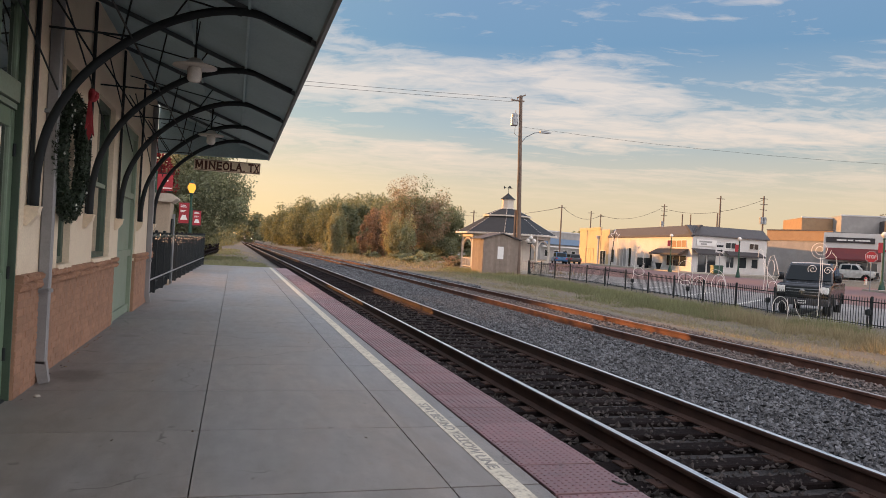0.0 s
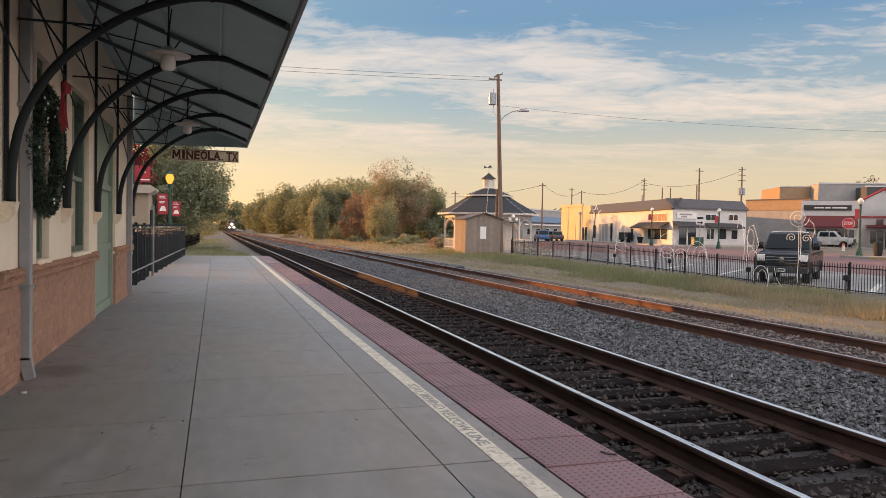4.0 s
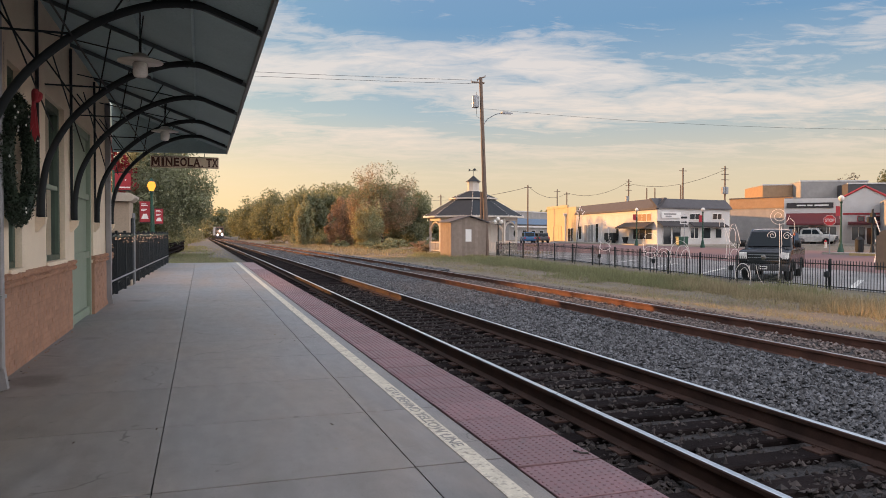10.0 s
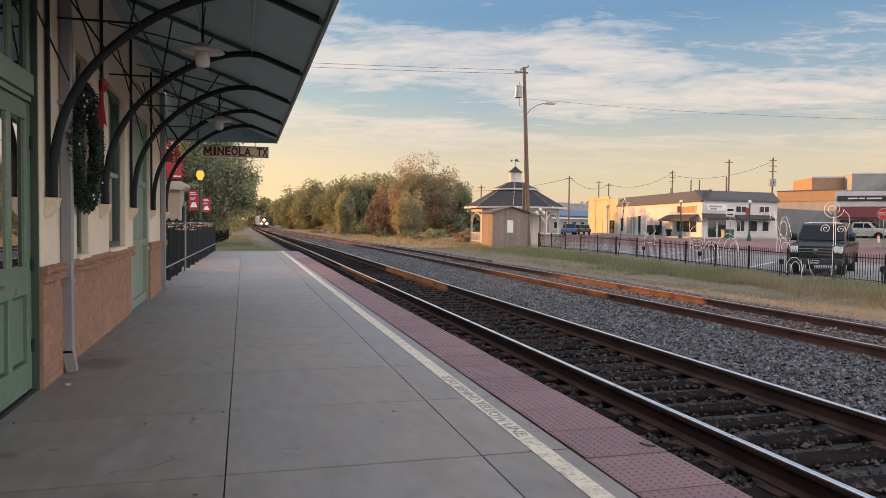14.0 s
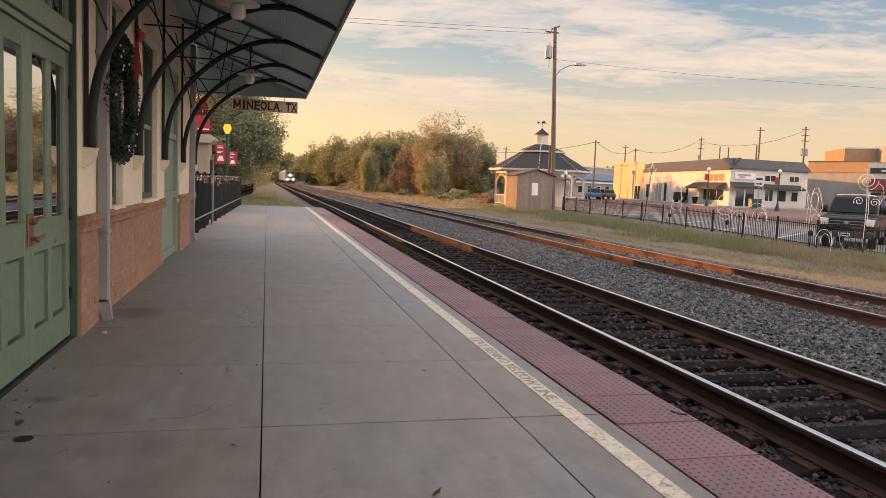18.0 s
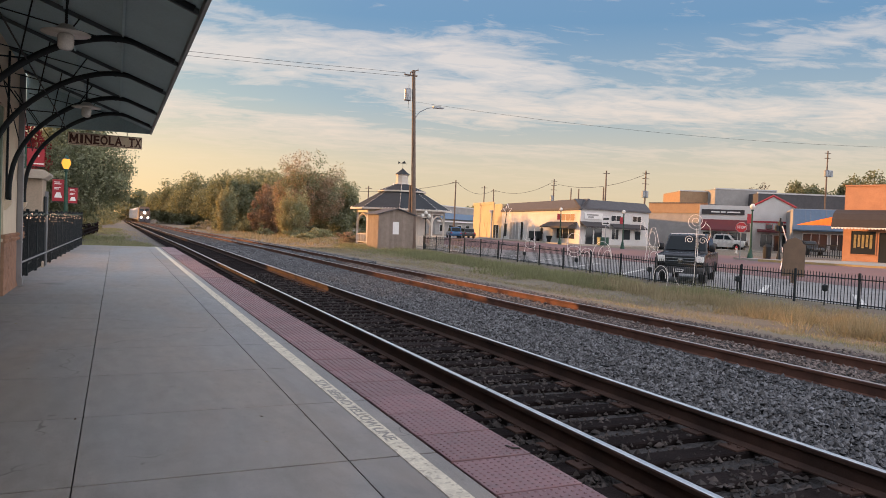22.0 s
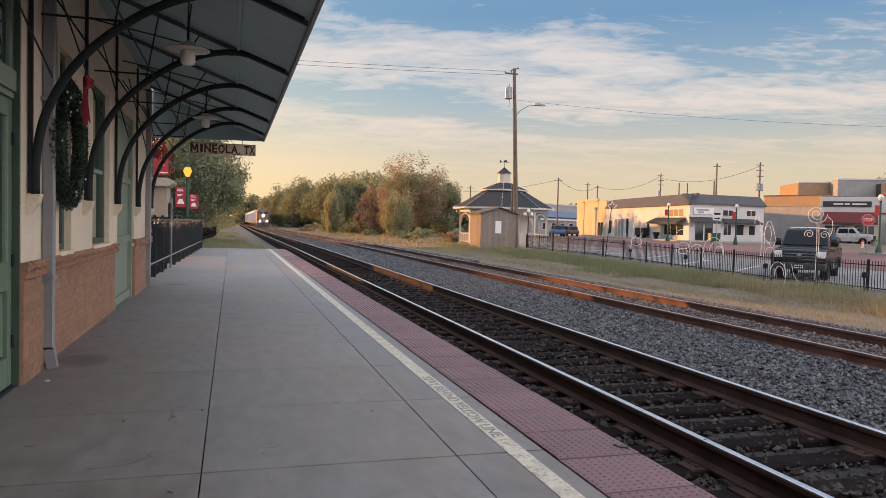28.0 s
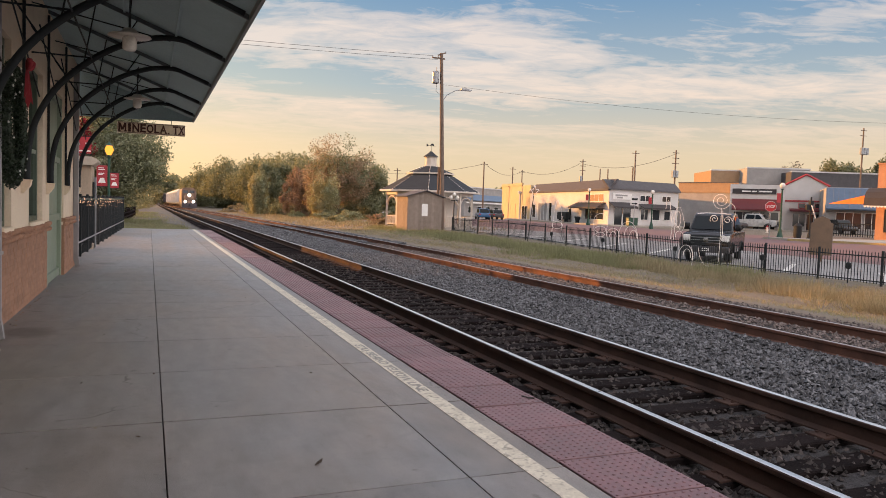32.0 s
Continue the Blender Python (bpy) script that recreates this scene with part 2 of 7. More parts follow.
# ---- mesh helpers ----
class Geo:
    """Collects vertices and faces of one mesh."""

    def __init__(self):
        self.v, self.f = [], []

    def poly(self, pts):
        k = len(self.v)
        self.v += [tuple(p) for p in pts]
        self.f.append(tuple(range(k, k + len(pts))))
        return self

    def box(self, x0, x1, y0, y1, z0, z1):
        k = len(self.v)
        self.v += [(x, y, z) for z in (z0, z1) for y in (y0, y1) for x in (x0, x1)]
        self.f += [tuple(k + i for i in q) for q in ((0, 2, 3, 1), (4, 5, 7, 6), (0, 1, 5, 4), (2, 6, 7, 3), (0, 4, 6, 2), (1, 3, 7, 5))]
        return self

    def cbox(self, x0, x1, y0, y1, z0, z1, b=0.01):
        """A box with chamfered top and upright edges."""
        k = len(self.v)
        ring = [(x0 + b, y0), (x1 - b, y0), (x1, y0 + b), (x1, y1 - b), (x1 - b, y1), (x0 + b, y1), (x0, y1 - b), (x0, y0 + b)]
        cx, cy = (x0 + x1) / 2, (y0 + y1) / 2
        sx, sy = 1 - 2 * b / max(x1 - x0, 1e-6), 1 - 2 * b / max(y1 - y0, 1e-6)
        for z, q in ((z0, 0), (z1 - b, 0), (z1, 1)):
            for x, y in ring:
                self.v.append((cx + (x - cx) * sx, cy + (y - cy) * sy, z) if q else (x, y, z))
        for r in (0, 8):
            for i in range(8):
                j = (i + 1) % 8
                self.f.append((k + r + i, k + r + j, k + r + 8 + j, k + r + 8 + i))
        self.f.append(tuple(k + 16 + i for i in range(8)))
        self.f.append(tuple(k + 7 - i for i in range(8)))
        return self

    def tube(self, pts, r, n=8, caps=True, side=None):
        """A round bar along points; r is one radius or one for each point."""
        pts = [Vector(p) for p in pts]
        rs = r if isinstance(r, (list, tuple)) else [r] * len(pts)
        k = len(self.v)
        up = Vector((0, 0, 1))
        for i, p in enumerate(pts):
            d = (pts[min(i + 1, len(pts) - 1)] - pts[max(i - 1, 0)]).normalized()
            a = d.cross(Vector(side)) if side else d.cross(up) if abs(d.z) < 0.95 else d.cross(Vector((0, 1, 0)))
            a.normalize()
            b = a.cross(d)
            for j in range(n):
                w = 2 * math.pi * j / n
                self.v.append(tuple(p + (a * math.cos(w) + b * math.sin(w)) * rs[i]))
        for i in range(len(pts) - 1):
            for j in range(n):
                q = (j + 1) % n
                self.f.append((k + i * n + j, k + i * n + q, k + (i + 1) * n + q, k + (i + 1) * n + j))
        if caps:
            self.f.append(tuple(k + j for j in range(n)))
            self.f.append(tuple(k + (len(pts) - 1) * n + n - 1 - j for j in range(n)))
        return self

    def lathe(self, prof, n=16, cx=0.0, cy=0.0):
        """A round body from (radius, height) pairs, about an upright axis."""
        k = len(self.v)
        for r, z in prof:
            for j in range(n):
                w = 2 * math.pi * j / n
                self.v.append((cx + r * math.cos(w), cy + r * math.sin(w), z))
        for i in range(len(prof) - 1):
            for j in range(n):
                q = (j + 1) % n
                self.f.append((k + i * n + j, k + i * n + q, k + (i + 1) * n + q, k + (i + 1) * n + j))
        self.f.append(tuple(k + n - 1 - j for j in range(n)))
        self.f.append(tuple(k + (len(prof) - 1) * n + j for j in range(n)))
        return self

    def prism(self, prof, axis, a, b):
        """A profile (list of pairs) pushed along axis 'x', 'y' or 'z' from a to b."""
        k, n = len(self.v), len(prof)
        for w in (a, b):
            for p, q in prof:
                self.v.append({"x": (w, p, q), "y": (p, w, q), "z": (p, q, w)}[axis])
        for i in range(n):
            j = (i + 1) % n
            self.f.append((k + i, k + j, k + n + j, k + n + i))
        self.f.append(tuple(k + n - 1 - i for i in range(n)))
        self.f.append(tuple(k + n + i for i in range(n)))
        return self

    def moved(self, m):
        self.v = [tuple(m @ Vector(p)) for p in self.v]
        return self


def mesh(name, g, material, smooth=False):
    me = bpy.data.meshes.new(name)
    me.from_pydata(g.v, [], g.f)
    bm = bmesh.new()
    bm.from_mesh(me)
    bmesh.ops.recalc_face_normals(bm, faces=bm.faces) if len(bm.faces) < 4000 else None
    bm.to_mesh(me)
    bm.free()
    for mm in (material if isinstance(material, list) else [material]):
        me.materials.append(mm)
    if smooth:
        me.shade_smooth()
    return me


def part(name, g, material, parent=None, label="", at=None, smooth=False):
    """One mesh object, as a part of parent, or top-level."""
    me = g if isinstance(g, bpy.types.Mesh) else mesh(name, g, material, smooth)
    ob = new(name, me)
    if at is not None:
        ob.matrix_basis = at if isinstance(at, Matrix) else Matrix.Translation(at)
    if parent is not None:
        ob.parent = parent
    if label:
        tagged(ob, label)
    return ob


def thing(name, m=None, label="", category="", group="", kind=""):
    """An Empty at a thing's base, to carry its parts."""
    ob = new(name)
    ob.empty_display_size = 0.2
    if m is not None:
        ob.matrix_basis = m if isinstance(m, Matrix) else Matrix.Translation(m)
    return tagged(ob, label, category, group, kind)


def setting(name, g, material, label="", category="", smooth=False):
    return tagged(part(name, g, material, smooth=smooth), label, category or name.split("_")[0], kind="structure")


# ---- the sky ----
world = bpy.data.worlds.new("sky")
scene.world = world
world.use_nodes = True
N = Nodes(world.node_tree)
w_out, w_bg = N.add("ShaderNodeOutputWorld"), N.add("ShaderNodeBackground", Strength=0.085)
sky = N.t.nodes.new("ShaderNodeTexSky")
sky.sky_type, sky.sun_disc = "NISHITA", False
sky.sun_elevation, sky.sun_rotation = SUN_EL, SUN_AZ
sky.air_density, sky.dust_density, sky.ozone_density = 1.0, 1.2, 2.0
way = N.add("ShaderNodeTexCoord").outputs["Generated"]
split = N.add("ShaderNodeSeparateXYZ")
N.link(way, split.inputs[0])
high = split.outputs[2]
# a thin veil of high haze over the clear sky
veil = N.ramp(high, (0.0, (0.84, 0.62, 0.37)), (0.08, (0.74, 0.6, 0.42)), (0.16, (0.40, 0.47, 0.50)), (0.27, (0.17, 0.31, 0.48)), (0.42, (0.24, 0.35, 0.53)), (0.62, (0.8, 0.85, 1.02)), (1.0, (1.1, 1.15, 1.36)))
# the pale rose sky opposite the sunset
rear = N.ramp(N.math("SUBTRACT", N.math("MULTIPLY", split.outputs[0], 0.45), N.math("MULTIPLY", split.outputs[1], 0.9)), (0.0, 0.0), (0.6, 1.0))
veil = N.mix(N.math("MULTIPLY", rear, 0.9), veil, (2.5, 2.3, 2.28))
# and brighter towards the sun
toward = N.ramp(N.math("ADD", N.math("MULTIPLY", split.outputs[0], math.sin(SUN_AZ)), N.math("MULTIPLY", split.outputs[1], math.cos(SUN_AZ))), (0.42, 0.0), (0.9, 1.0))
veil = N.mix(toward, veil, N.mix(1.0, veil, (1.5, 1.31, 0.98), "MULTIPLY"))
veil = N.mix(1.0, veil, (8.3, 8.3, 8.3), "MULTIPLY")
clear = N.mix(0.75, sky.outputs[0], veil)
# clouds lie on a flat layer: a long bank across the line and a thin one behind it
lift = N.math("MAXIMUM", N.math("ADD", high, 0.09), 0.05)
over, along = N.math("DIVIDE", split.outputs[0], lift), N.math("DIVIDE", split.outputs[1], lift)
plane = N.add("ShaderNodeCombineXYZ")
N.link(N.math("MULTIPLY", over, 0.8), plane.inputs[0])
N.link(N.math("ADD", N.math("MULTIPLY", along, 1.25), N.math("MULTIPLY", over, 0.3)), plane.inputs[1])
plane.inputs[2].default_value = 2.1
broad = N.noise(plane.outputs[0], 0.55, 3.0, 0.5, 0.3)
shape = N.noise(plane.outputs[0], 2.1, 7.0, 0.6, 0.7)
wisp = N.noise(plane.outputs[0], 6.5, 6.0, 0.62, 0.9)
bend = N.math("MULTIPLY", N.math("POWER", N.math("MAXIMUM", N.math("SUBTRACT", over, 1.9), 0.0), 1.4), 0.55)
row = N.math("ADD", N.math("ADD", along, bend), N.math("MULTIPLY", N.math("SUBTRACT", broad, 0.5), 1.6))
bank = N.ramp(N.math("DIVIDE", row, 10.0), (0.0, 0.42), (0.19, 0.2), (0.245, 0.2), (0.28, 0.95), (0.335, 1.0), (0.385, 0.35), (0.42, 0.4), (0.45, 0.85), (0.51, 0.6), (0.7, 0.45))
# a loose drift of cloud off to the right
drift = N.math("MULTIPLY", N.ramp(N.math("DIVIDE", over, 10.0), (0.17, 0.0), (0.23, 0.8), (0.4, 0.5)), N.ramp(N.math("DIVIDE", along, 10.0), (0.05, 0.3), (0.14, 1.0), (0.26, 0.6), (0.3, 0.0)))
bank = N.math("MAXIMUM", bank, drift)
dens = N.math("ADD", N.math("ADD", N.math("MULTIPLY", shape, 0.64), N.math("MULTIPLY", wisp, 0.36)), N.math("MULTIPLY", N.math("SUBTRACT", bank, 0.6), 0.3))
cover = N.ramp(dens, (0.455, 0.0), (0.54, 0.5), (0.68, 1.0))
fade = N.ramp(high, (0.03, 0.0), (0.085, 0.35), (0.135, 0.95), (0.3, 0.9), (0.5, 0.5))
cloud = N.mix(N.ramp(high, (0.04, 0.0), (0.2, 1.0)), (7.2, 5.2, 3.6), (6.4, 5.5, 4.8))
N.link(N.mix(N.math("MULTIPLY", N.math("MULTIPLY", cover, fade), 0.78), clear, cloud), w_bg.inputs[0])
N.link(w_bg.outputs[0], w_out.inputs[0])

# ---- materials ----
CONCRETE = worn_concrete("concrete", (0.232, 0.203, 0.18), (0.217, 0.217, 0.22), ((-1.5, 8.3, 0.9), (-1.55, 5.2, 0.35), (-1.3, 17.6, 0.9), (-1.35, 11.5, 0.5)))
JOINT = mat("joint_dirt", (0.05, 0.045, 0.04), rough=0.95)
KERB_LINE = mat("worn_white_paint", (0.72, 0.67, 0.55), (0.6, 0.55, 0.44), 0.75, scale=9, fine=60, stain=(0.27, 0.245, 0.21), stain_scale=5, stain_amt=0.45, speck=((0.25, 0.23, 0.2), 24, 0.6))
TACTILE = mat("tactile_red", (0.275, 0.15, 0.16), (0.2, 0.112, 0.12), 0.5, scale=2.5, fine=70, rnd=0.22, stain=(0.15, 0.115, 0.12), stain_scale=5, stain_amt=0.6)
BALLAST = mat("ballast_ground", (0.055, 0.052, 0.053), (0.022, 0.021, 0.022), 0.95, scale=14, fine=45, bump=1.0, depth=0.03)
STONE = mat("ballast_stone", (0.225, 0.232, 0.25), (0.085, 0.088, 0.096), 0.7, scale=9, island=0.85, bump=0.3)
TIE = mat("creosoted_tie", (0.03, 0.024, 0.024), (0.014, 0.011, 0.011), 0.95, scale=5, fine=60, bump=0.8, depth=0.012, rnd=0.45, spec=0.04)
RAIL_TOP = mat("polished_rail", (0.88, 0.87, 0.85), (0.8, 0.79, 0.77), rough=0.34, metal=1.0, scale=3, fine=40, bump=0.02)
DULL_TOP = mat("worn_rail_top", (0.56, 0.51, 0.48), (0.4, 0.34, 0.31), rough=0.36, metal=0.9, scale=3, fine=40, bump=0.03)
RAIL = mat("rusty_rail", (0.08, 0.05, 0.041), (0.045, 0.031, 0.027), 0.7, scale=3, fine=80, bump=0.25, metal=0.0, spec=0.06)
RUSTY = mat("orange_rust", (0.165, 0.084, 0.063), (0.09, 0.052, 0.043), 0.8, scale=3, fine=80, bump=0.3, metal=0.0, spec=0.06)
SOIL = mat("dry_verge", (0.225, 0.18, 0.135), (0.13, 0.108, 0.085), 0.95, scale=1.1, fine=38, bump=0.8, depth=0.03, stain=(0.14, 0.145, 0.09), stain_scale=0.35, stain_amt=0.6)
ASPHALT = mat("asphalt", (0.3, 0.295, 0.29), (0.23, 0.225, 0.22), 0.9, scale=0.4, fine=60, bump=0.3, stain=(0.09, 0.088, 0.085), stain_scale=0.5)
BRICK_ROAD = mat("brick_road", (0.21, 0.115, 0.11), (0.16, 0.09, 0.088), 0.85, scale=1.2, fine=22, bump=0.4, stain=(0.13, 0.1, 0.098), stain_scale=0.4, stain_amt=0.5)
CREAM = mat("cream_painted_brick", (0.86, 0.73, 0.56), (0.77, 0.65, 0.49), 0.65, scale=2.5, fine=50, rnd=0.05, bump=0.3, stain=(0.62, 0.48, 0.35), stain_scale=1.6, stain_amt=0.4)
SALMON = mat("salmon_brick", (0.42, 0.235, 0.15), (0.325, 0.178, 0.112), 0.8, scale=5, fine=60, rnd=0.18, bump=0.7, depth=0.006, stain=(0.22, 0.13, 0.09), stain_scale=2.2, stain_amt=0.6)
MORTAR = mat("mortar", (0.38, 0.22, 0.145), (0.29, 0.17, 0.115), rough=0.95, fine=70)
CREAM_MORTAR = mat("cream_mortar", (0.76, 0.65, 0.53), rough=0.9, fine=70)
GREEN = mat("green_paint", (0.15, 0.22, 0.148), (0.135, 0.2, 0.132), 0.36, scale=3, fine=14, bump=0.03, spec=0.5)
PALE_GREEN = mat("pale_green_paint", (0.25, 0.31, 0.235), (0.215, 0.27, 0.205), 0.5, scale=2, fine=40, bump=0.08)
DARK_GREEN = mat("dark_green_paint", (0.06, 0.095, 0.065), rough=0.45, scale=3)
PANE = glass("window_pane", (0.012, 0.014, 0.014), 0.02, 12.0)
IRON = mat("black_iron", (0.024, 0.029, 0.032), (0.017, 0.021, 0.023), rough=0.65, scale=6, spec=0.2)
PIPE = mat("grey_downpipe", (0.3, 0.3, 0.31), (0.25, 0.25, 0.26), rough=0.5, metal=0.2, scale=4, bump=0.05)
DECK = mat("canopy_deck", (0.36, 0.48, 0.51), (0.3, 0.41, 0.44), 0.7, scale=2, fine=40, bump=0.1)
CANOPY_STEEL = mat("painted_rafter", (0.1, 0.125, 0.135), (0.075, 0.095, 0.1), rough=0.6, scale=4, bump=0.05)
GRAVEL = mat("grey_gravel", (0.17, 0.155, 0.14), (0.1, 0.094, 0.085), 0.95, scale=1.5, fine=45, bump=0.9, depth=0.03, stain=(0.11, 0.11, 0.07), stain_scale=0.6, stain_amt=0.6)
BRASS = mat("brass", (0.3, 0.17, 0.1), (0.22, 0.13, 0.085), rough=0.42, metal=0.8, scale=10, bump=0.1)
WHITE = mat("white_paint", (0.78, 0.77, 0.75), (0.7, 0.69, 0.67), 0.6, scale=1.0, fine=30, bump=0.1)
ROOF_BLUE = mat("slate_shingle", (0.045, 0.05, 0.055), (0.032, 0.035, 0.04), 0.85, scale=3, fine=25, bump=0.4, spec=0.2)
SHED_WOOD = mat("shed_siding", (0.29, 0.235, 0.195), (0.215, 0.175, 0.145), 0.85, scale=3, fine=50, bump=0.3, rnd=0.2, stain=(0.15, 0.12, 0.1), stain_scale=1.5, stain_amt=0.4)
POLE_WOOD = mat("pole_wood", (0.18, 0.132, 0.105), (0.125, 0.092, 0.073), 0.9, scale=3, fine=60, bump=0.5)
STEEL = mat("grey_steel", (0.33, 0.35, 0.37), rough=0.45, metal=0.5, scale=6, bump=0.05)
BARK = mat("bark", (0.11, 0.08, 0.055), (0.06, 0.045, 0.032), 0.95, scale=5, fine=40, bump=0.8, depth=0.02)
LEAF_DARK = leafy("dark_leaves", (0.29, 0.31, 0.22), (0.195, 0.215, 0.155), 0.55, 0.5)
LEAF_GREEN = leafy("green_leaves", (0.41, 0.43, 0.31), (0.31, 0.34, 0.25), 0.55, 0.35)
LEAF_RUST = leafy("rust_leaves", (0.38, 0.27, 0.225), (0.3, 0.225, 0.19), 0.55, 0.5)
LEAF_YELLOW = leafy("yellow_leaves", (0.47, 0.44, 0.28), (0.34, 0.34, 0.23), 0.55, 0.5)
GRASS = leafy("green_grass", (0.33, 0.34, 0.22), (0.25, 0.26, 0.17), 0.5, 0.5)
STRAW = leafy("straw_grass", (0.45, 0.385, 0.285), (0.33, 0.285, 0.215), 0.5, 0.5)
SIGN_CREAM = mat("sign_board", (0.9, 0.76, 0.56), (0.8, 0.66, 0.48), 0.7, scale=5, stain=(0.5, 0.37, 0.23), stain_scale=8, stain_amt=0.35)
LETTER = mat("brown_letters", (0.11, 0.045, 0.03), rough=0.7)
RED = mat("red_cloth", (0.36, 0.035, 0.045), (0.28, 0.026, 0.035), 0.75, scale=4, bump=0.1)
ORANGE_BRICK = mat("orange_brick_wall", (0.52, 0.27, 0.155), (0.43, 0.215, 0.125), 0.85, scale=1.5, fine=14, bump=0.4, stain=(0.34, 0.19, 0.12), stain_scale=0.8, stain_amt=0.4)
TAN = mat("tan_stucco", (0.4, 0.33, 0.25), (0.35, 0.28, 0.21), 0.9, scale=1.0, fine=30)
FASCIA = mat("eave_metal", (0.3, 0.31, 0.3), rough=0.5, metal=0.3, scale=3)
MILK = mat("milk_glass", (0.86, 0.83, 0.77), rough=0.25, scale=4, bump=0)
ENAMEL = mat("enamel_shade", (0.7, 0.66, 0.6), rough=0.4, scale=4, bump=0.03)
PINE = mat("evergreen_needles", (0.022, 0.045, 0.02), (0.012, 0.026, 0.012), 0.6, scale=6, bump=0, island=0.5)
BULB_WHITE = mat("white_bulb", (0.85, 0.85, 0.8), rough=0.2, bump=0)
BULB_WARM = glow("lit_fairy_bulb", (1.0, 0.6, 0.38), 1.15)
STONE_CAP = mat("cast_stone", (0.5, 0.44, 0.36), rough=0.85, scale=3)
POST_GREEN = mat("post_green", (0.015, 0.07, 0.045), rough=0.45, scale=4, bump=0.05)
LANTERN = glow("lit_lantern", (1.0, 0.36, 0.05), 1.08)
LEAF_RED = leafy("leaf_red", (0.3, 0.055, 0.065), (0.2, 0.035, 0.045), 0.4, 1.5)
LEAF_RUSTGREEN = leafy("browning_leaves", (0.46, 0.33, 0.26), (0.32, 0.27, 0.2), 0.55, 0.5)
CAR_BLACK = mat("black_car_paint", (0.012, 0.013, 0.016), rough=0.22, scale=2, bump=0, spec=0.6, own=True)
CAR_WHITE = mat("white_car_paint", (0.6, 0.6, 0.58), rough=0.3, scale=2, bump=0, spec=0.5, own=True)
CAR_BLUE = mat("blue_car_paint", (0.03, 0.12, 0.26), rough=0.3, scale=2, bump=0, spec=0.5, own=True)
CAR_GREY = mat("grey_car_paint", (0.07, 0.07, 0.075), rough=0.3, scale=2, bump=0, own=True)
RUBBER = mat("tyre_rubber", (0.015, 0.015, 0.015), rough=0.85, scale=8, own=True)
CHROME = mat("chrome", (0.6, 0.6, 0.6), rough=0.2, metal=1.0, bump=0, own=True)
LAMP_CLEAR = mat("headlight_glass", (0.85, 0.83, 0.8), rough=0.3, bump=0, own=True)
ROPE = mat("white_rope_light", (0.95, 0.88, 0.84), (0.9, 0.82, 0.78), 0.4, scale=12, bump=0.05)
BROWN_BOARD = mat("brown_board", (0.2, 0.13, 0.085), (0.15, 0.1, 0.065), 0.8, scale=3, fine=40)
MAROON = mat("maroon_awning", (0.13, 0.03, 0.034), (0.1, 0.023, 0.028), 0.8, scale=2)
DARK_AWN = mat("dark_awning", (0.055, 0.05, 0.052), (0.04, 0.037, 0.04), 0.8, scale=2)
BLUE_METAL = mat("blue_metal_awning", (0.13, 0.2, 0.3), (0.11, 0.17, 0.26), 0.6, scale=2)
MANSARD = mat("dark_mansard_shingle", (0.1, 0.098, 0.105), (0.075, 0.072, 0.078), 0.9, scale=2, fine=20, bump=0.4)
TAN_BRICK = mat("tan_brick_wall", (0.36, 0.245, 0.15), (0.3, 0.2, 0.12), 0.85, scale=1.2, fine=16)
GREY_STUCCO = mat("grey_stucco", (0.36, 0.35, 0.34), (0.29, 0.28, 0.275), 0.9, scale=0.7, fine=20, stain=(0.2, 0.2, 0.2), stain_scale=0.6)
OFF_WHITE = mat("off_white_wall", (0.62, 0.61, 0.6), (0.55, 0.54, 0.53), 0.75, scale=0.6, fine=18, stain=(0.43, 0.4, 0.37), stain_scale=0.5, stain_amt=0.4)
# wall colour with the low sun's gold already in it
GOLD_LIT_WALL = mat("gold_lit_wall", (0.57, 0.45, 0.275), (0.5, 0.39, 0.235), 0.8, scale=0.7, fine=18, stain=(0.4, 0.31, 0.2), stain_scale=0.6, stain_amt=0.35)
RED_TRIM = mat("red_trim", (0.4, 0.05, 0.06), rough=0.6, scale=3)
ORANGE_SAIL = mat("orange_sail_cloth", (0.75, 0.2, 0.045), rough=0.8, scale=2, bump=0.05)
SHOP_DARK = glass("shop_glass", (0.03, 0.034, 0.038), 0.06, 1.5)
CAR_GLASS = glass("tinted_car_glass", (0.012, 0.016, 0.018), 0.05, 1.28)
GOODS = mat("shop_goods", (0.4, 0.33, 0.15), (0.2, 0.16, 0.09), 0.8, scale=6, fine=20)
STOP_RED = mat("stop_red", (0.5, 0.03, 0.035), rough=0.45, bump=0.02)
KERB = mat("pale_kerb", (0.42, 0.39, 0.34), (0.36, 0.33, 0.29), 0.9, scale=1.2)
# tan kerb with orange sunlight mixed into its colour
SUNLIT_KERB = mat("sunlit_tan_kerb", (0.42, 0.3, 0.12), (0.34, 0.25, 0.11), 0.8, scale=2, stain=(0.32, 0.27, 0.21), stain_scale=2)
LOT_LINE = mat("white_lot_paint", (0.68, 0.67, 0.64), rough=0.8, scale=3)
LOCO = mat("locomotive_paint", (0.2, 0.12, 0.08), (0.14, 0.09, 0.065), 0.55, scale=0.8, own=True, stain=(0.06, 0.05, 0.045), stain_scale=1.2)
LOCO_DARK = mat("locomotive_grey", (0.085, 0.075, 0.085), (0.06, 0.052, 0.06), 0.6, scale=0.8, own=True)
CAR_STEEL = mat("pale_freight_car", (0.6, 0.6, 0.59), (0.48, 0.47, 0.46), 0.65, scale=0.6, own=True, stain=(0.25, 0.2, 0.16), stain_scale=0.7)
HEADLIGHT = glow("train_headlight", (1.0, 0.9, 0.72), 60.0)
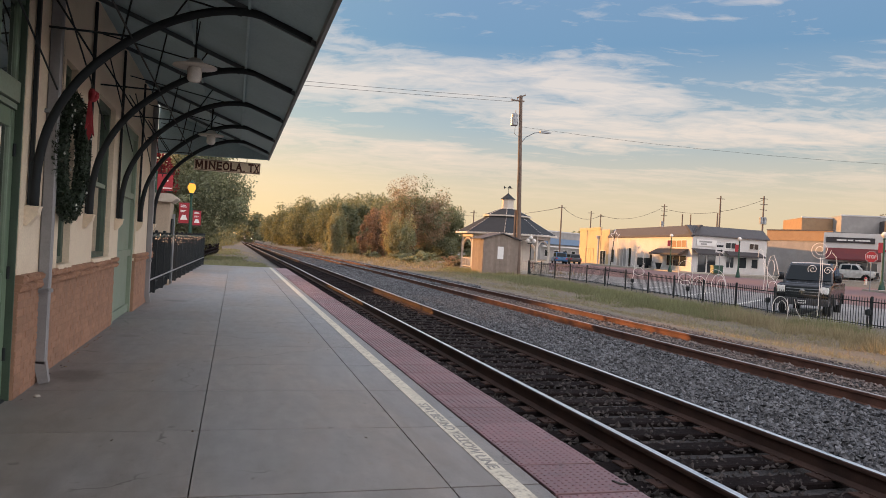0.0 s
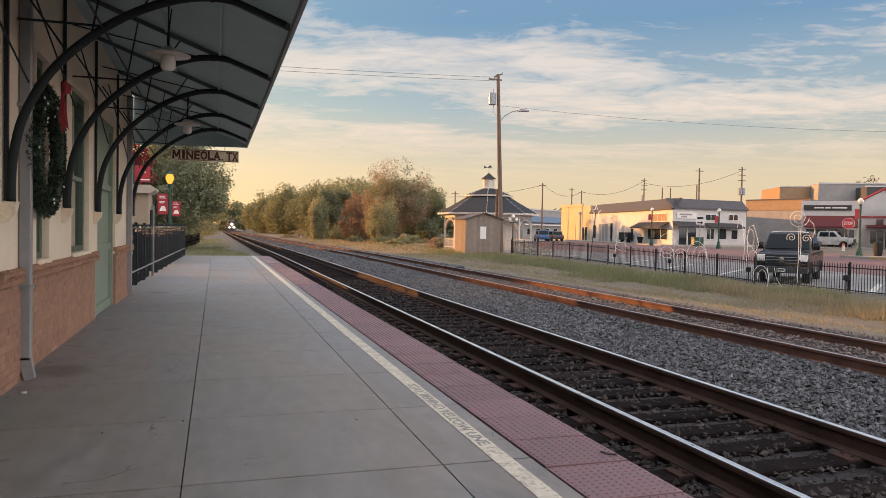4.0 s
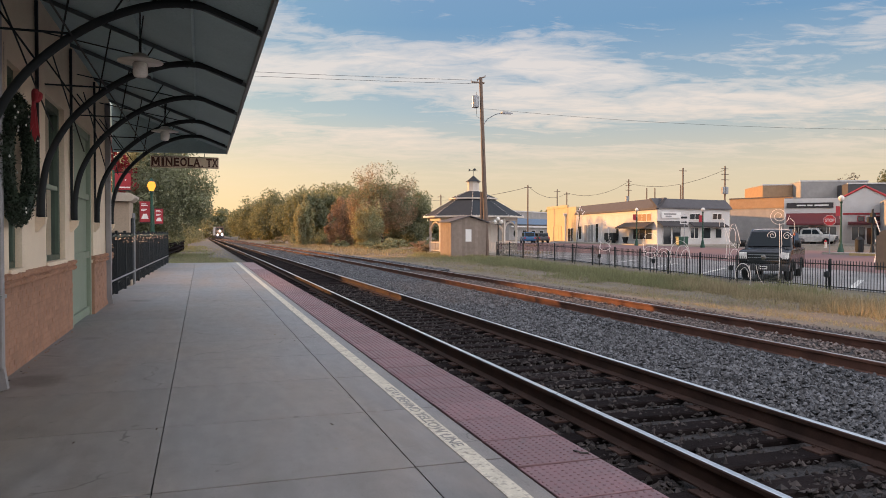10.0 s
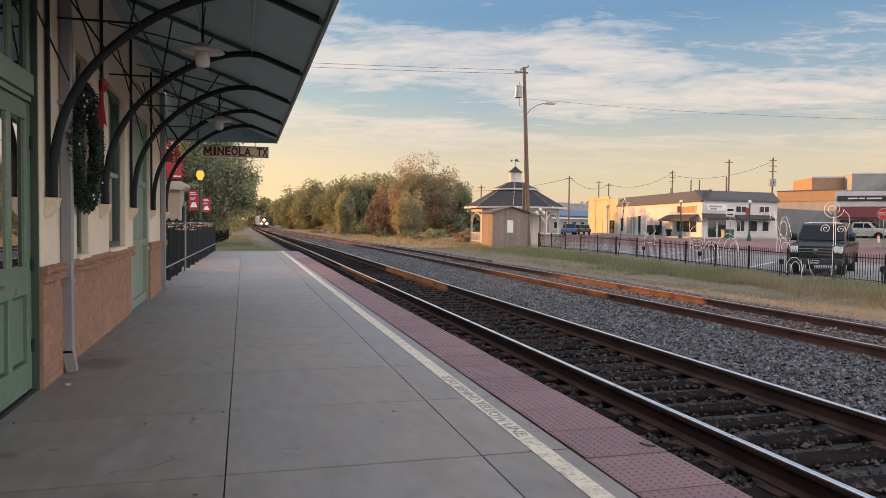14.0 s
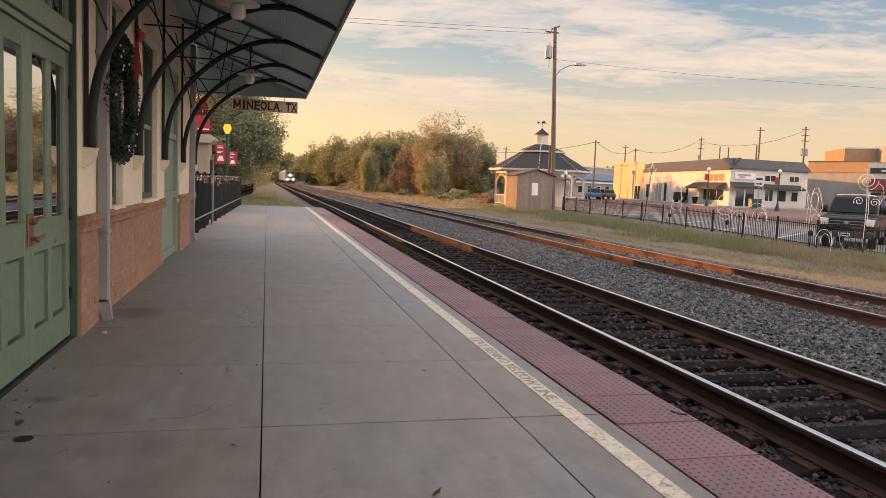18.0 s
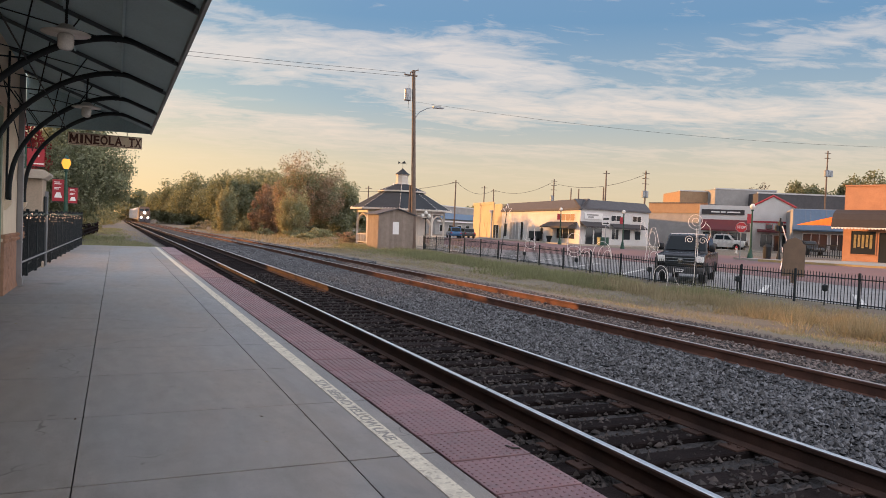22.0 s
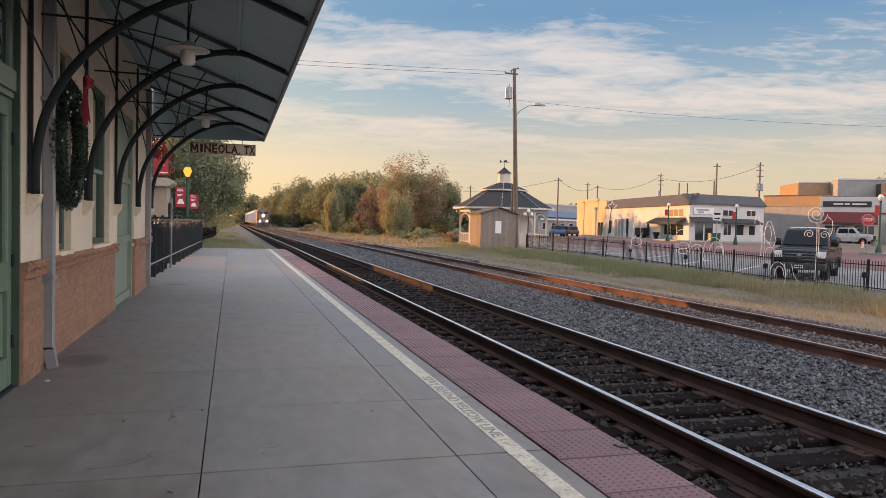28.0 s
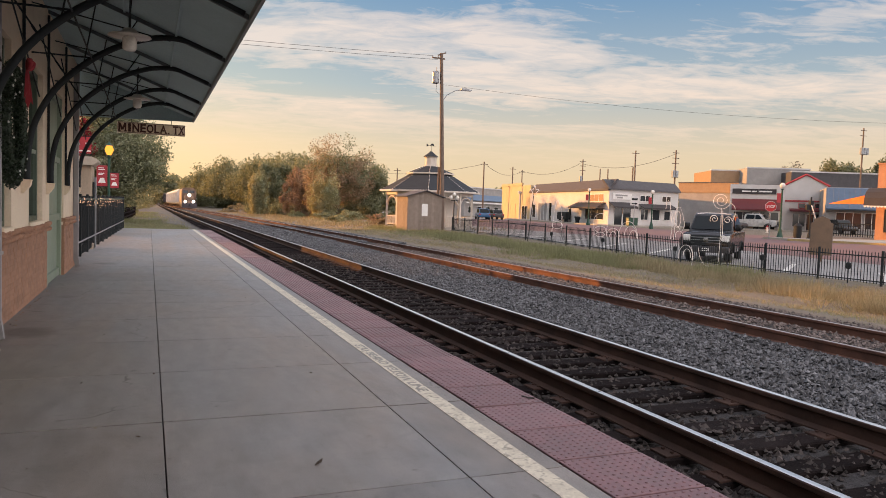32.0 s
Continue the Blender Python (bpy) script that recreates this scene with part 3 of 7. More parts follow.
ARCH_PEACH = mat("gazebo_white", (0.6, 0.54, 0.47), (0.52, 0.47, 0.41), 0.65, scale=2)
STONE_DARK = mat("dark_ballast_stone", (0.1, 0.085, 0.08), (0.05, 0.042, 0.04), 0.9, scale=8, island=0.75, bump=0.3)
STONE_BROWN = mat("brown_ballast_stone", (0.29, 0.235, 0.215), (0.18, 0.15, 0.14), 0.9, scale=8, island=0.7, bump=0.3)


def ease(a, b, v):
    return min(1.0, max(0.0, (v - a) / (b - a)))


def lay(x, y):
    """The height of the open ground."""
    low = -0.52 + 0.28 * ease(25, 42, y)
    if x < 11.5:
        z = -0.27
    elif x < 14:
        z = -0.27 + (low + 0.27) * (x - 11.5) / 2.5
    elif x < 30:
        z = low
    else:
        z = low * (1 - ease(30, 46, x))
    if y > 40:
        z -= (min(y, 260) - 40) * 0.003 * (1 - ease(16, 36, x))
    return z


def drop(y):
    """How far the line has sunk at y."""
    return lay(5, y) + 0.27


def siding_x(y):
    return 8.5 - max(0.0, y - 60) * 0.008


rng = np.random.default_rng(7)

# ---- ground, one sheet to the horizon ----
g = Geo()
gx = [-900, -400, -150, -60, -25, -10, -4, -1.9, 2.6, 6, 10.4, 11.5, 14, 17, 22, 26, 30, 35, 40, 46, 60, 80, 110, 160, 300, 900]
gy = [-400, -100, -40, -15, 0, 10, 17, 22, 28, 34, 40, 50, 60, 75, 90, 120, 160, 200, 260, 400, 900, 3000]
for y in gy:
    for x in gx:
        g.v.append((x, y, lay(x, y) - (0.05 if 2 < x < 11 else 0.0)))
n = len(gx)
for j in range(len(gy) - 1):
    for i in range(n - 1):
        k = j * n + i
        g.f.append((k, k + 1, k + n + 1, k + n))
setting("ground", g, SOIL, "dry tan earth with thin green weeds", "ground")


def sheet(name, x0, x1, y0, y1, m, up, label, category, nx=8, ny=10):
    """A sheet laid a little above the ground."""
    g = Geo()
    for j in range(ny + 1):
        for i in range(nx + 1):
            x, y = x0 + (x1 - x0) * i / nx, y0 + (y1 - y0) * j / ny
            g.v.append((x, y, lay(x, y) + up))
    for j in range(ny):
        for i in range(nx):
            k = j * (nx + 1) + i
            g.f.append((k, k + 1, k + nx + 2, k + nx + 1))
    return setting(name, g, m, label, category)


sheet("parking_lot", 22.2, 31.6, -60, 92, ASPHALT, 0.02, "grey asphalt parking lot behind the fence", "road", 8, 60)
sheet("road", 31.6, 51.5, -60, 180, BRICK_ROAD, 0.03, "red brick street before the shops", "road", 16, 70)
sheet("road_far", 46.0, 54.0, 100, 180, ASPHALT, 0.05, "grey asphalt side street", "road", 4, 10)

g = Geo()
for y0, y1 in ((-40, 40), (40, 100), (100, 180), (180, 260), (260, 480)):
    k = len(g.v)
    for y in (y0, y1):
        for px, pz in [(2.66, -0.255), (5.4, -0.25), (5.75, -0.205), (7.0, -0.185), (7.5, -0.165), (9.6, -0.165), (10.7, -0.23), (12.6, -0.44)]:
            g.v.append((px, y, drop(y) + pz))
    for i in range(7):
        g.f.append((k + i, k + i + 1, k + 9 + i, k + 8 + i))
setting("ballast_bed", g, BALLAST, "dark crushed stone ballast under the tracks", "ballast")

RAIL_PROF = [(-0.07, 0.0), (0.07, 0.0), (0.07, 0.012), (0.012, 0.035), (0.012, 0.125), (0.036, 0.138), (0.036, 0.164), (0.029, 0.173), (0.02, 0.176), (-0.02, 0.176), (-0.029, 0.173), (-0.036, 0.164), (-0.036, 0.138), (-0.012, 0.125), (-0.012, 0.035), (-0.07, 0.012)]
YS = [-30, 0, 20, 40, 60, 90, 120, 160, 200, 260, 330, 420]


def rail(name, xf, top, label, side=RAIL):
    g = Geo()
    n = len(RAIL_PROF)
    for y in YS:
        for px, pz in RAIL_PROF:
            g.v.append((xf(y) + px, y, -0.186 + pz + drop(y)))
    for j in range(len(YS) - 1):
        for i in range(n):
            q = (i + 1) % n
            g.f.append((j * n + i, j * n + q, (j + 1) * n + q, (j + 1) * n + i))
    ob = setting(name, g, [side, top], label, "rail")
    for p in ob.data.polygons:
        if p.index % n in (7, 8, 9):
            p.material_index = 1
    return ob


rail("rail_1", lambda y: 3.30, RAIL_TOP, "rusty steel rail with a polished bright top")
rail("rail_2", lambda y: 4.808, RAIL_TOP, "rusty steel rail with a polished bright top")
rail("rail_3", lambda y: siding_x(y) - 0.754, DULL_TOP, "rusty orange-brown siding rail with a worn top", RUSTY)
rail("rail_4", lambda y: siding_x(y) + 0.754, DULL_TOP, "rusty orange-brown siding rail with a worn top", RUSTY)

sheet("lineside_path", -2.2, 2.6, 38.8, 200, GRAVEL, 0.012, "grey gravel path past the platform's end", "path", 3, 20)

# ---- platform ----
platform = setting("platform", Geo().box(-2.6, 2.02, -8, 38.8, -0.55, -0.07).box(2.02, 2.62, -8, 38.8, -0.55, -0.045), JOINT, "long concrete station platform with a red tactile edge", "platform")
g = Geo()
y = -7.5
while y < 38.7:
    g.box(1.75, 1.885, y, min(y + 1.52, 38.75), -0.002, 0.004)
    y += 1.525
part("edge_line", g, KERB_LINE, platform, "worn white painted line")

# ---- the depot: walls ----
WX = -1.80


def wall_run(name, y0, y1, z0, z1, m, label, x1=WX, x0=-2.15):
    return setting(name, Geo().box(x0, x1, y0, y1, z0, z1), m, label, "wall")


pier_near = wall_run("wall_depot_1", -8, 4.93, 1.08, 4.6, CREAM_MORTAR, "cream painted brick depot wall", WX - 0.012)
base_near = wall_run("wall_depot_base_1", -8, 4.93, -0.3, 0.93, MORTAR, "salmon brick base of the depot wall", WX + 0.018)
wall_run("wall_depot_2", 4.93, 7.15, 3.55, 4.6, CREAM, "cream painted wall over the door")
wall_run("wall_depot_3", 7.15, 8.62, 1.08, 4.6, CREAM, "cream painted brick pier")
base_mid = wall_run("wall_depot_base_2", 7.15, 8.02, -0.3, 0.93, MORTAR, "salmon brick base of the pier", WX + 0.018)
base_long = wall_run("wall_depot_base_3", 8.02, 12.76, -0.3, 0.93, MORTAR, "salmon brick base under the windows", WX - 0.032)
wall_run("wall_depot_4", 9.22, 10.57, 1.08, 4.6, CREAM, "cream painted pier between windows")
wall_run("wall_depot_5", 11.95, 12.76, 1.08, 4.6, CREAM, "cream painted brick pier")
wall_run("wall_depot_6", 14.88, 17.7, 0.95, 4.6, CREAM, "cream painted brick end of the depot")
wall_run("wall_depot_7", 8.62, 9.22, 3.3, 4.6, CREAM, "cream painted wall over the window")
wall_run("wall_depot_8", 10.57, 11.95, 3.3, 4.6, CREAM, "cream painted wall over the window")
wall_run("wall_depot_9", 12.76, 14.88, 3.3, 4.6, CREAM, "cream painted wall over the freight door")
setting("wall_depot_inner", Geo().box(-12, -2.4, -8, 17.7, -0.3, 5.4), TAN, "plain mass of the depot behind its front", "wall")


base_end = wall_run("wall_depot_base_4", 14.88, 17.7, -0.3, 0.95, MORTAR, "salmon brick base at the depot end", WX + 0.018)


def sash(name, y0, y1, z0, z1):
    t = tagged(thing(name, (WX - 0.12, y0, z0)), "dark green sash window with one meeting rail", "window", kind="structure")
    w, h = y1 - y0, z1 - z0
    g = Geo()
    for a, b, c, d in ((0, 0.09, 0, h), (w - 0.09, w, 0, h)):
        g.cbox(-0.05, 0.05, a, b, c, d, 0.006)
    part("window_frame", g.box(-0.05, 0.05, 0.09, w - 0.09, h - 0.1, h).box(-0.05, 0.05, 0.09, w - 0.09, 0, 0.09), DARK_GREEN, t)
    part("meeting_rail", Geo().cbox(-0.045, 0.04, 0.09, w - 0.09, h * 0.46, h * 0.46 + 0.06, 0.006), PALE_GREEN, t)
    part("pane", Geo().box(-0.012, 0.0, 0.09, w - 0.09, 0.09, h * 0.46), PANE, t)
    part("pane", Geo().box(-0.022, -0.01, 0.09, w - 0.09, h * 0.46 + 0.06, h - 0.1), PANE, t)
    part("window_sill", Geo().cbox(0.02, 0.15, -0.02, w + 0.02, -0.03, 0.02, 0.008), CREAM, t)


sash("window_1", 8.62, 9.22, 1.1, 3.3)
sash("window_2", 10.57, 11.95, 1.1, 3.3)

# double door with glazed upper half
door = tagged(thing("door_1", (WX - 0.10, 4.95, 0.0)), "green panelled double door with tall glass panes", "door", kind="structure")
part("door_frame", Geo().cbox(-0.08, 0.095, -0.018, 0.0, 0, 3.5, 0.004).cbox(-0.08, 0.095, 2.18, 2.198, 0, 3.5, 0.004).box(-0.08, 0.07, 0.0, 2.18, 3.4, 3.5), DARK_GREEN, door)
part("door_head", Geo().cbox(-0.06, 0.07, 0.0, 2.18, 2.56, 2.74, 0.01).cbox(-0.05, 0.05, 0.0, 2.18, 2.5, 2.552, 0.01), PALE_GREEN, door, "pale green head beam over the door")
g = Geo()
for k in range(5):
    g.cbox(-0.04, 0.045, k * 0.525, 0.08 + k * 0.525, 2.74, 3.4, 0.006)
part("transom_frame", g, GREEN, door)
for k in range(4):
    part("transom_pane", Geo().box(0.015, 0.025, 0.08 + k * 0.525, 0.525 + k * 0.525, 2.74, 3.4), PANE, door)


def door_leaf(y0, y1, panes):
    (a, b), (c, d) = panes
    leaf = part("door_leaf", Geo().cbox(-0.03, 0.035, y0, a, 0.03, 2.49, 0.005).cbox(-0.03, 0.035, d, y1, 0.03, 2.49, 0.005)
                .cbox(-0.03, 0.034, a, d, 0.03, 0.28, 0.005).cbox(-0.03, 0.034, a, d, 0.86, 1.1, 0.005)
                .cbox(-0.03, 0.034, a, d, 2.34, 2.49, 0.005).cbox(-0.03, 0.033, b, c, 0.28, 0.86, 0.005)
                .cbox(-0.03, 0.033, b, c, 1.1, 2.34, 0.005), GREEN, door)
    for a, b in panes:
        part("door_pane", Geo().box(0.006, 0.014, a, b, 1.1, 2.34), PANE, leaf)
        part("door_panel", Geo().cbox(-0.02, 0.008, a + 0.02, b - 0.02, 0.3, 0.84, 0.012), GREEN, leaf)


door_leaf(0.002, 1.046, ((0.11, 0.46), (0.57, 0.94)))
door_leaf(1.052, 2.178, ((1.16, 1.54), (1.65, 2.06)))
part("door_handle", Geo().cbox(0.035, 0.05, 0.99, 1.05, 0.92, 1.16, 0.004).tube([(0.05, 1.02, 0.98), (0.1, 1.02, 0.98), (0.11, 1.14, 0.99)], 0.014, 8).tube([(0.05, 1.02, 1.1), (0.085, 1.02, 1.1)], 0.022, 10), BRASS, door, "copper brown lever handle and lock plate")
part("door_handle", Geo().cbox(0.035, 0.05, 1.065, 1.115, 0.92, 1.16, 0.004).tube([(0.05, 1.09, 1.1), (0.08, 1.09, 1.1)], 0.02, 10).tube([(0.05, 1.09, 0.97), (0.1, 1.09, 0.97), (0.108, 0.99, 0.965)], 0.013, 8), BRASS, door, "copper brown lever handle and lock plate")
for z in (0.35, 1.05, 2.1):
    part("hinge", Geo().tube([(0.045, 2.165, z), (0.045, 2.165, z + 0.11)], 0.014, 8), IRON, door, "dark steel hinge")
part("threshold", Geo().cbox(-0.1, 0.07, 0.0, 2.17, -0.008, 0.02, 0.01), IRON, door)

freight = tagged(thing("door_2", (WX - 0.1, 12.76, 0.0)), "pale green boarded freight door, closed", "door", kind="structure")
part("door_leaf", Geo().box(-0.05, 0.0, 0.06, 2.06, 0.02, 3.3), PALE_GREEN, freight)
part("door_frame", Geo().cbox(-0.06, 0.07, 0, 0.1, 0, 3.3, 0.008).cbox(-0.06, 0.07, 2.02, 2.12, 0, 3.3, 0.008).box(-0.06, 0.05, 0.1, 2.02, 1.05, 1.17).box(-0.06, 0.05, 0.1, 2.02, 2.1, 2.2).box(-0.06, 0.05, 0.1, 2.02, 3.18, 3.3).box(-0.06, 0.045, 0.1, 2.02, 0.02, 0.16), PALE_GREEN, freight)


def downpipe(y):
    t = thing("downpipe", (WX + 0.058, y, 0.0), "grey square metal downpipe strapped to the wall", "downpipe", "downpipes of the depot")
    part("pipe", Geo().cbox(-0.055, 0.055, -0.04, 0.04, 0.2, 4.2, 0.012), PIPE, t)
    part("shoe", Geo().prism([(-0.055, 0.22), (0.055, 0.22), (0.085, 0.02), (0.0, 0.0)], "y", -0.04, 0.04), PIPE, t)
    for z in (0.88, 2.6):
        part("strap", Geo().box(-0.058, 0.06, -0.09, 0.09, z, z + 0.035), STEEL, t, "steel pipe strap")


downpipe(7.9)
downpipe(16.75)

# ---- canopy ----
canopy = tagged(thing("canopy", (0, 0, 0)), "green-grey platform canopy on black iron brackets", "canopy", kind="structure")
part("deck", Geo().prism([(-1.8, 4.40), (0.67, 3.475), (0.67, 3.53), (-1.8, 4.455)], "y", -9.0, 18.4), DECK, canopy)
part("fascia", Geo().cbox(0.67, 0.705, -9.0, 18.45, 3.40, 3.56, 0.008), FASCIA, canopy, "pale metal edge along the eave")
part("gable_board", Geo().prism([(-1.84, 4.43), (0.668, 3.49), (0.668, 3.40), (-1.84, 3.36)], "y", 18.36, 18.39), DECK, canopy)
for x in (-0.62, 0.02):
    z = 4.40 + (x + 1.8) * (3.475 - 4.40) / 2.47
    part("purlin", Geo().box(x - 0.014, x + 0.014, -8.98, 18.35, z - 0.035, z - 0.004), DECK, canopy)
def flow(pts, n=5):
    """A smooth line through points."""
    out = []
    for i in range(len(pts) - 1):
        p = [Vector(pts[min(max(i + k, 0), len(pts) - 1)]) for k in (-1, 0, 1, 2)]
        for j in range(n):
            u = j / n
            out.append(0.5 * (2 * p[1] + (p[2] - p[0]) * u + (2 * p[0] - 5 * p[1] + 4 * p[2] - p[3]) * u * u + (3 * p[1] - p[0] - 3 * p[2] + p[3]) * u ** 3))
    return out + [Vector(pts[-1])]


arc = [(-1.735, 1.69), (-1.725, 2.05), (-1.64, 2.45), (-1.43, 2.85), (-1.12, 3.18), (-0.74, 3.45), (-0.32, 3.62), (0.04, 3.66), (0.34, 3.585), (0.62, 3.475)]
for y in (-8.6, -5.9, -3.1, -0.6, 1.9, 4.47, 7.35, 9.95, 12.4, 15.0, 17.3):
    b = part("bracket", Geo().tube(flow([(x, y, z) for x, z in arc]), 0.04, 10, True, (0, 1, 0)), IRON, canopy, "curved black iron bracket", smooth=True)
    part("post", Geo().cbox(-1.79, -1.755, y - 0.025, y + 0.025, 1.70, 4.3, 0.006), IRON, b)
    part("rafter", Geo().prism([(-1.78, 4.385), (0.66, 3.465), (0.66, 3.41), (-1.78, 4.33)], "y", y - 0.016, y + 0.016), CANOPY_STEEL, b)
    part("tie_rod", Geo().tube([(-1.69, y, 3.30), (-0.96, y, 3.30)], 0.011, 6).tube([(-1.69, y, 3.92), (-0.05, y, 3.62)], 0.009, 6), IRON, b)
    part("stay_rod", Geo().tube([(-1.69, y, 3.62), (-1.28, y, 3.02)], 0.01, 6).tube([(-0.72, y, 3.42), (-0.45, y, 3.86)], 0.009, 6).tube([(-1.1, y, 3.2), (-0.95, y, 4.05)], 0.009, 6), IRON, b)
for k, (y0, y1) in enumerate(((4.47, 7.35), (7.35, 9.95), (9.95, 12.4), (12.4, 15.0), (15.0, 17.3))):
    part("cross_rod", Geo().tube([(-1.6, y0, 3.65), (-1.6, y1, 2.75)], 0.009, 6).tube([(-1.0, y0, 3.28), (-1.0, y1, 3.28)], 0.01, 6), IRON, canopy)

corbel = thing("corbel", (WX, 4.47, 1.515), "cream stone corbel under a canopy bracket", "corbel", "corbels of the depot wall")
part("body", Geo().prism([(0.0, 0.0), (0.03, 0.0), (0.105, 0.1), (0.115, 0.165), (0.0, 0.165)], "y", -0.06, 0.06), CREAM, corbel)
part("cap", Geo().cbox(-0.01, 0.122, -0.068, 0.068, 0.165, 0.178, 0.004), CREAM, corbel)
for y in (7.35, 9.95, 12.4, 15.0, 17.3):
    copy_thing(corbel, pose(WX, y, 1.515))


def canopy_lamp(y):
    t = thing("pendant_lamp", (-0.52, y, 3.18), "unlit white jar lamp with a flat enamel shade", "lamp", "lamps under the canopy")
    part("globe", Geo().lathe([(0.02, 0.0), (0.06, 0.01), (0.078, 0.04), (0.078, 0.15), (0.06, 0.17)], 16), MILK, t, smooth=True)
    part("shade", Geo().lathe([(0.235, 0.168), (0.23, 0.178), (0.1, 0.215), (0.06, 0.26), (0.0, 0.262), (0.0, 0.21), (0.1, 0.195)], 24), ENAMEL, t, "flat white enamel shade", smooth=True)
    part("rod", Geo().tube([(0, 0, 0.25), (0, 0, 0.42)], 0.014, 6).tube([(0, 0, 0.4), (0.02, -0.24, 0.76)], 0.008, 5).tube([(0, 0, 0.4), (0.02, 0.24, 0.76)], 0.008, 5).tube([(0, 0, 0.4), (0, 0, 0.76)], 0.008, 5), IRON, t)


canopy_lamp(8.58)
canopy_lamp(14.3)


def text_mesh(words, size, deep, bold=0.014):
    c = bpy.data.curves.new("words", "FONT")
    c.body, c.size, c.extrude, c.align_x, c.align_y, c.offset = words, size, deep, "CENTER", "CENTER", size * bold
    ob = new("words", c)
    me = bpy.data.meshes.new_from_object(ob.evaluated_get(bpy.context.evaluated_depsgraph_get()))
    bpy.data.objects.remove(ob)
    return me


def lettering(words, size, m, parent, at, squeeze=1.0, label=""):
    me = text_mesh(words, size, 0.004)
    me.materials.clear()
    me.materials.append(m)
    me.transform(Matrix.Diagonal((squeeze, 1, 1, 1)))
    return part("lettering", me, m, parent, label, at)


sign = thing("station_sign", (-0.255, 18.39, 3.035), "weathered cream station name board hung from the canopy", "sign")
part("board", Geo().cbox(-0.76, 0.76, -0.03, 0.03, 0.0, 0.27, 0.008), SIGN_CREAM, sign)
part("border", Geo().box(-0.745, 0.745, -0.036, -0.03, 0.012, 0.024).box(-0.745, 0.745, -0.036, -0.03, 0.246, 0.258).box(-0.745, -0.733, -0.036, -0.03, 0.024, 0.246).box(0.733, 0.745, -0.036, -0.03, 0.024, 0.246), LETTER, sign)
# slab-serif letters: a plain letter with feet and caps on its stems
part("letter", Geo().box(-0.728, -0.694, -0.04, -0.031, 0.035, 0.235).box(-0.594, -0.56, -0.04, -0.031, 0.035, 0.235).prism([(-0.728, 0.235), (-0.682, 0.235), (-0.63, 0.1), (-0.66, 0.06)], "y", -0.0405, -0.0315).prism([(-0.56, 0.235), (-0.606, 0.235), (-0.658, 0.1), (-0.628, 0.06)], "y", -0.0402, -0.0312).box(-0.742, -0.68, -0.041, -0.032, 0.035, 0.057).box(-0.608, -0.546, -0.041, -0.032, 0.035, 0.057), LETTER, sign, "dark brown slab letter")
for ch, cx, wide, feet in (("I", -0.49, 0.06, "Cc"), ("N", -0.352, 0.15, "LlR"), ("E", -0.19, 0.125, "Ll"), ("O", -0.035, 0.15, ""), ("L", 0.115, 0.115, "Ll"), ("A", 0.262, 0.16, "lr"), ("T", 0.54, 0.13, "c"), ("X", 0.672, 0.135, "lr")):
    me = text_mesh(ch, 0.27, 0.004, 0.034)
    xs, zs = [v.co.x for v in me.vertices], [v.co.y for v in me.vertices]
    me.transform(Matrix.Diagonal((wide / (max(xs) - min(xs)), 0.2 / (max(zs) - min(zs)), 1, 1)) @ Matrix.Translation((-(max(xs) + min(xs)) / 2, -(max(zs) + min(zs)) / 2, 0)))
    me.materials.clear()
    me.materials.append(LETTER)
    glyph = part("letter", me, LETTER, sign, "dark brown slab letter", at=pose(cx, -0.036, 0.135, 90))
    for foot in feet:
        fx = {"L": -wide / 2 + 0.02, "R": wide / 2 - 0.02, "C": 0.0}[foot.upper()]
        fz = 0.088 if foot.isupper() else -0.1
        part("serif", Geo().box(fx - 0.028, fx + 0.028, fz, fz + 0.022 if fz < 0 else fz + 0.012, 0.001, 0.006), LETTER, glyph)
part("comma", Geo().prism([(0.37, 0.03), (0.4, 0.03), (0.4, 0.065), (0.365, 0.065), (0.365, 0.04)], "y", -0.041, -0.031), LETTER, sign)
for x in (-0.45, 0.44):
    part("hanger", Geo().tube([(x, 0, 0.26), (x, 0, 0.375)], 0.008, 6), IRON, sign)

# ---- the wreath ----
wreath = thing("wreath", (WX + 0.12, 8.5, 2.25), "large evergreen wreath with a red bow and lights", "wreath")
part("ring", Geo().tube([(0, 0.52 * math.cos(a), 0.52 * math.sin(a)) for a in [i * math.pi / 12 for i in range(25)]], 0.07, 8, False), PINE, wreath)
g = Geo()
for i in range(9000):
    a, b, r = rng.uniform(0, 2 * math.pi), rng.uniform(0, 2 * math.pi), 0.155 * math.sqrt(rng.uniform(0.15, 1.0))
    c = Vector(((math.cos(b) * r) * 0.5, (0.54 + math.sin(b) * r) * math.cos(a), (0.54 + math.sin(b) * r) * math.sin(a)))
    d = Vector(rng.normal(size=3)).normalized() * 0.034
    s = d.cross(Vector(rng.normal(size=3))).normalized() * 0.009
    g.poly([c - s, c + s, c + d])
part("needles", g, PINE, wreath)
part("hook_strap", Geo().box(-0.14, -0.12, -0.02, 0.02, 0.4, 1.2), IRON, wreath)
bow_ = part("bow", Geo().prism([(0.115, 0.64), (0.14, 0.64), (0.185, 0.24), (0.16, 0.28), (0.135, 0.2), (0.11, 0.27)], "y", 0.09, 0.105).prism([(0.12, 0.63), (0.14, 0.63), (0.16, 0.34), (0.135, 0.38), (0.1, 0.3)], "y", 0.045, 0.06), RED, wreath, "red ribbon bow with long tails")
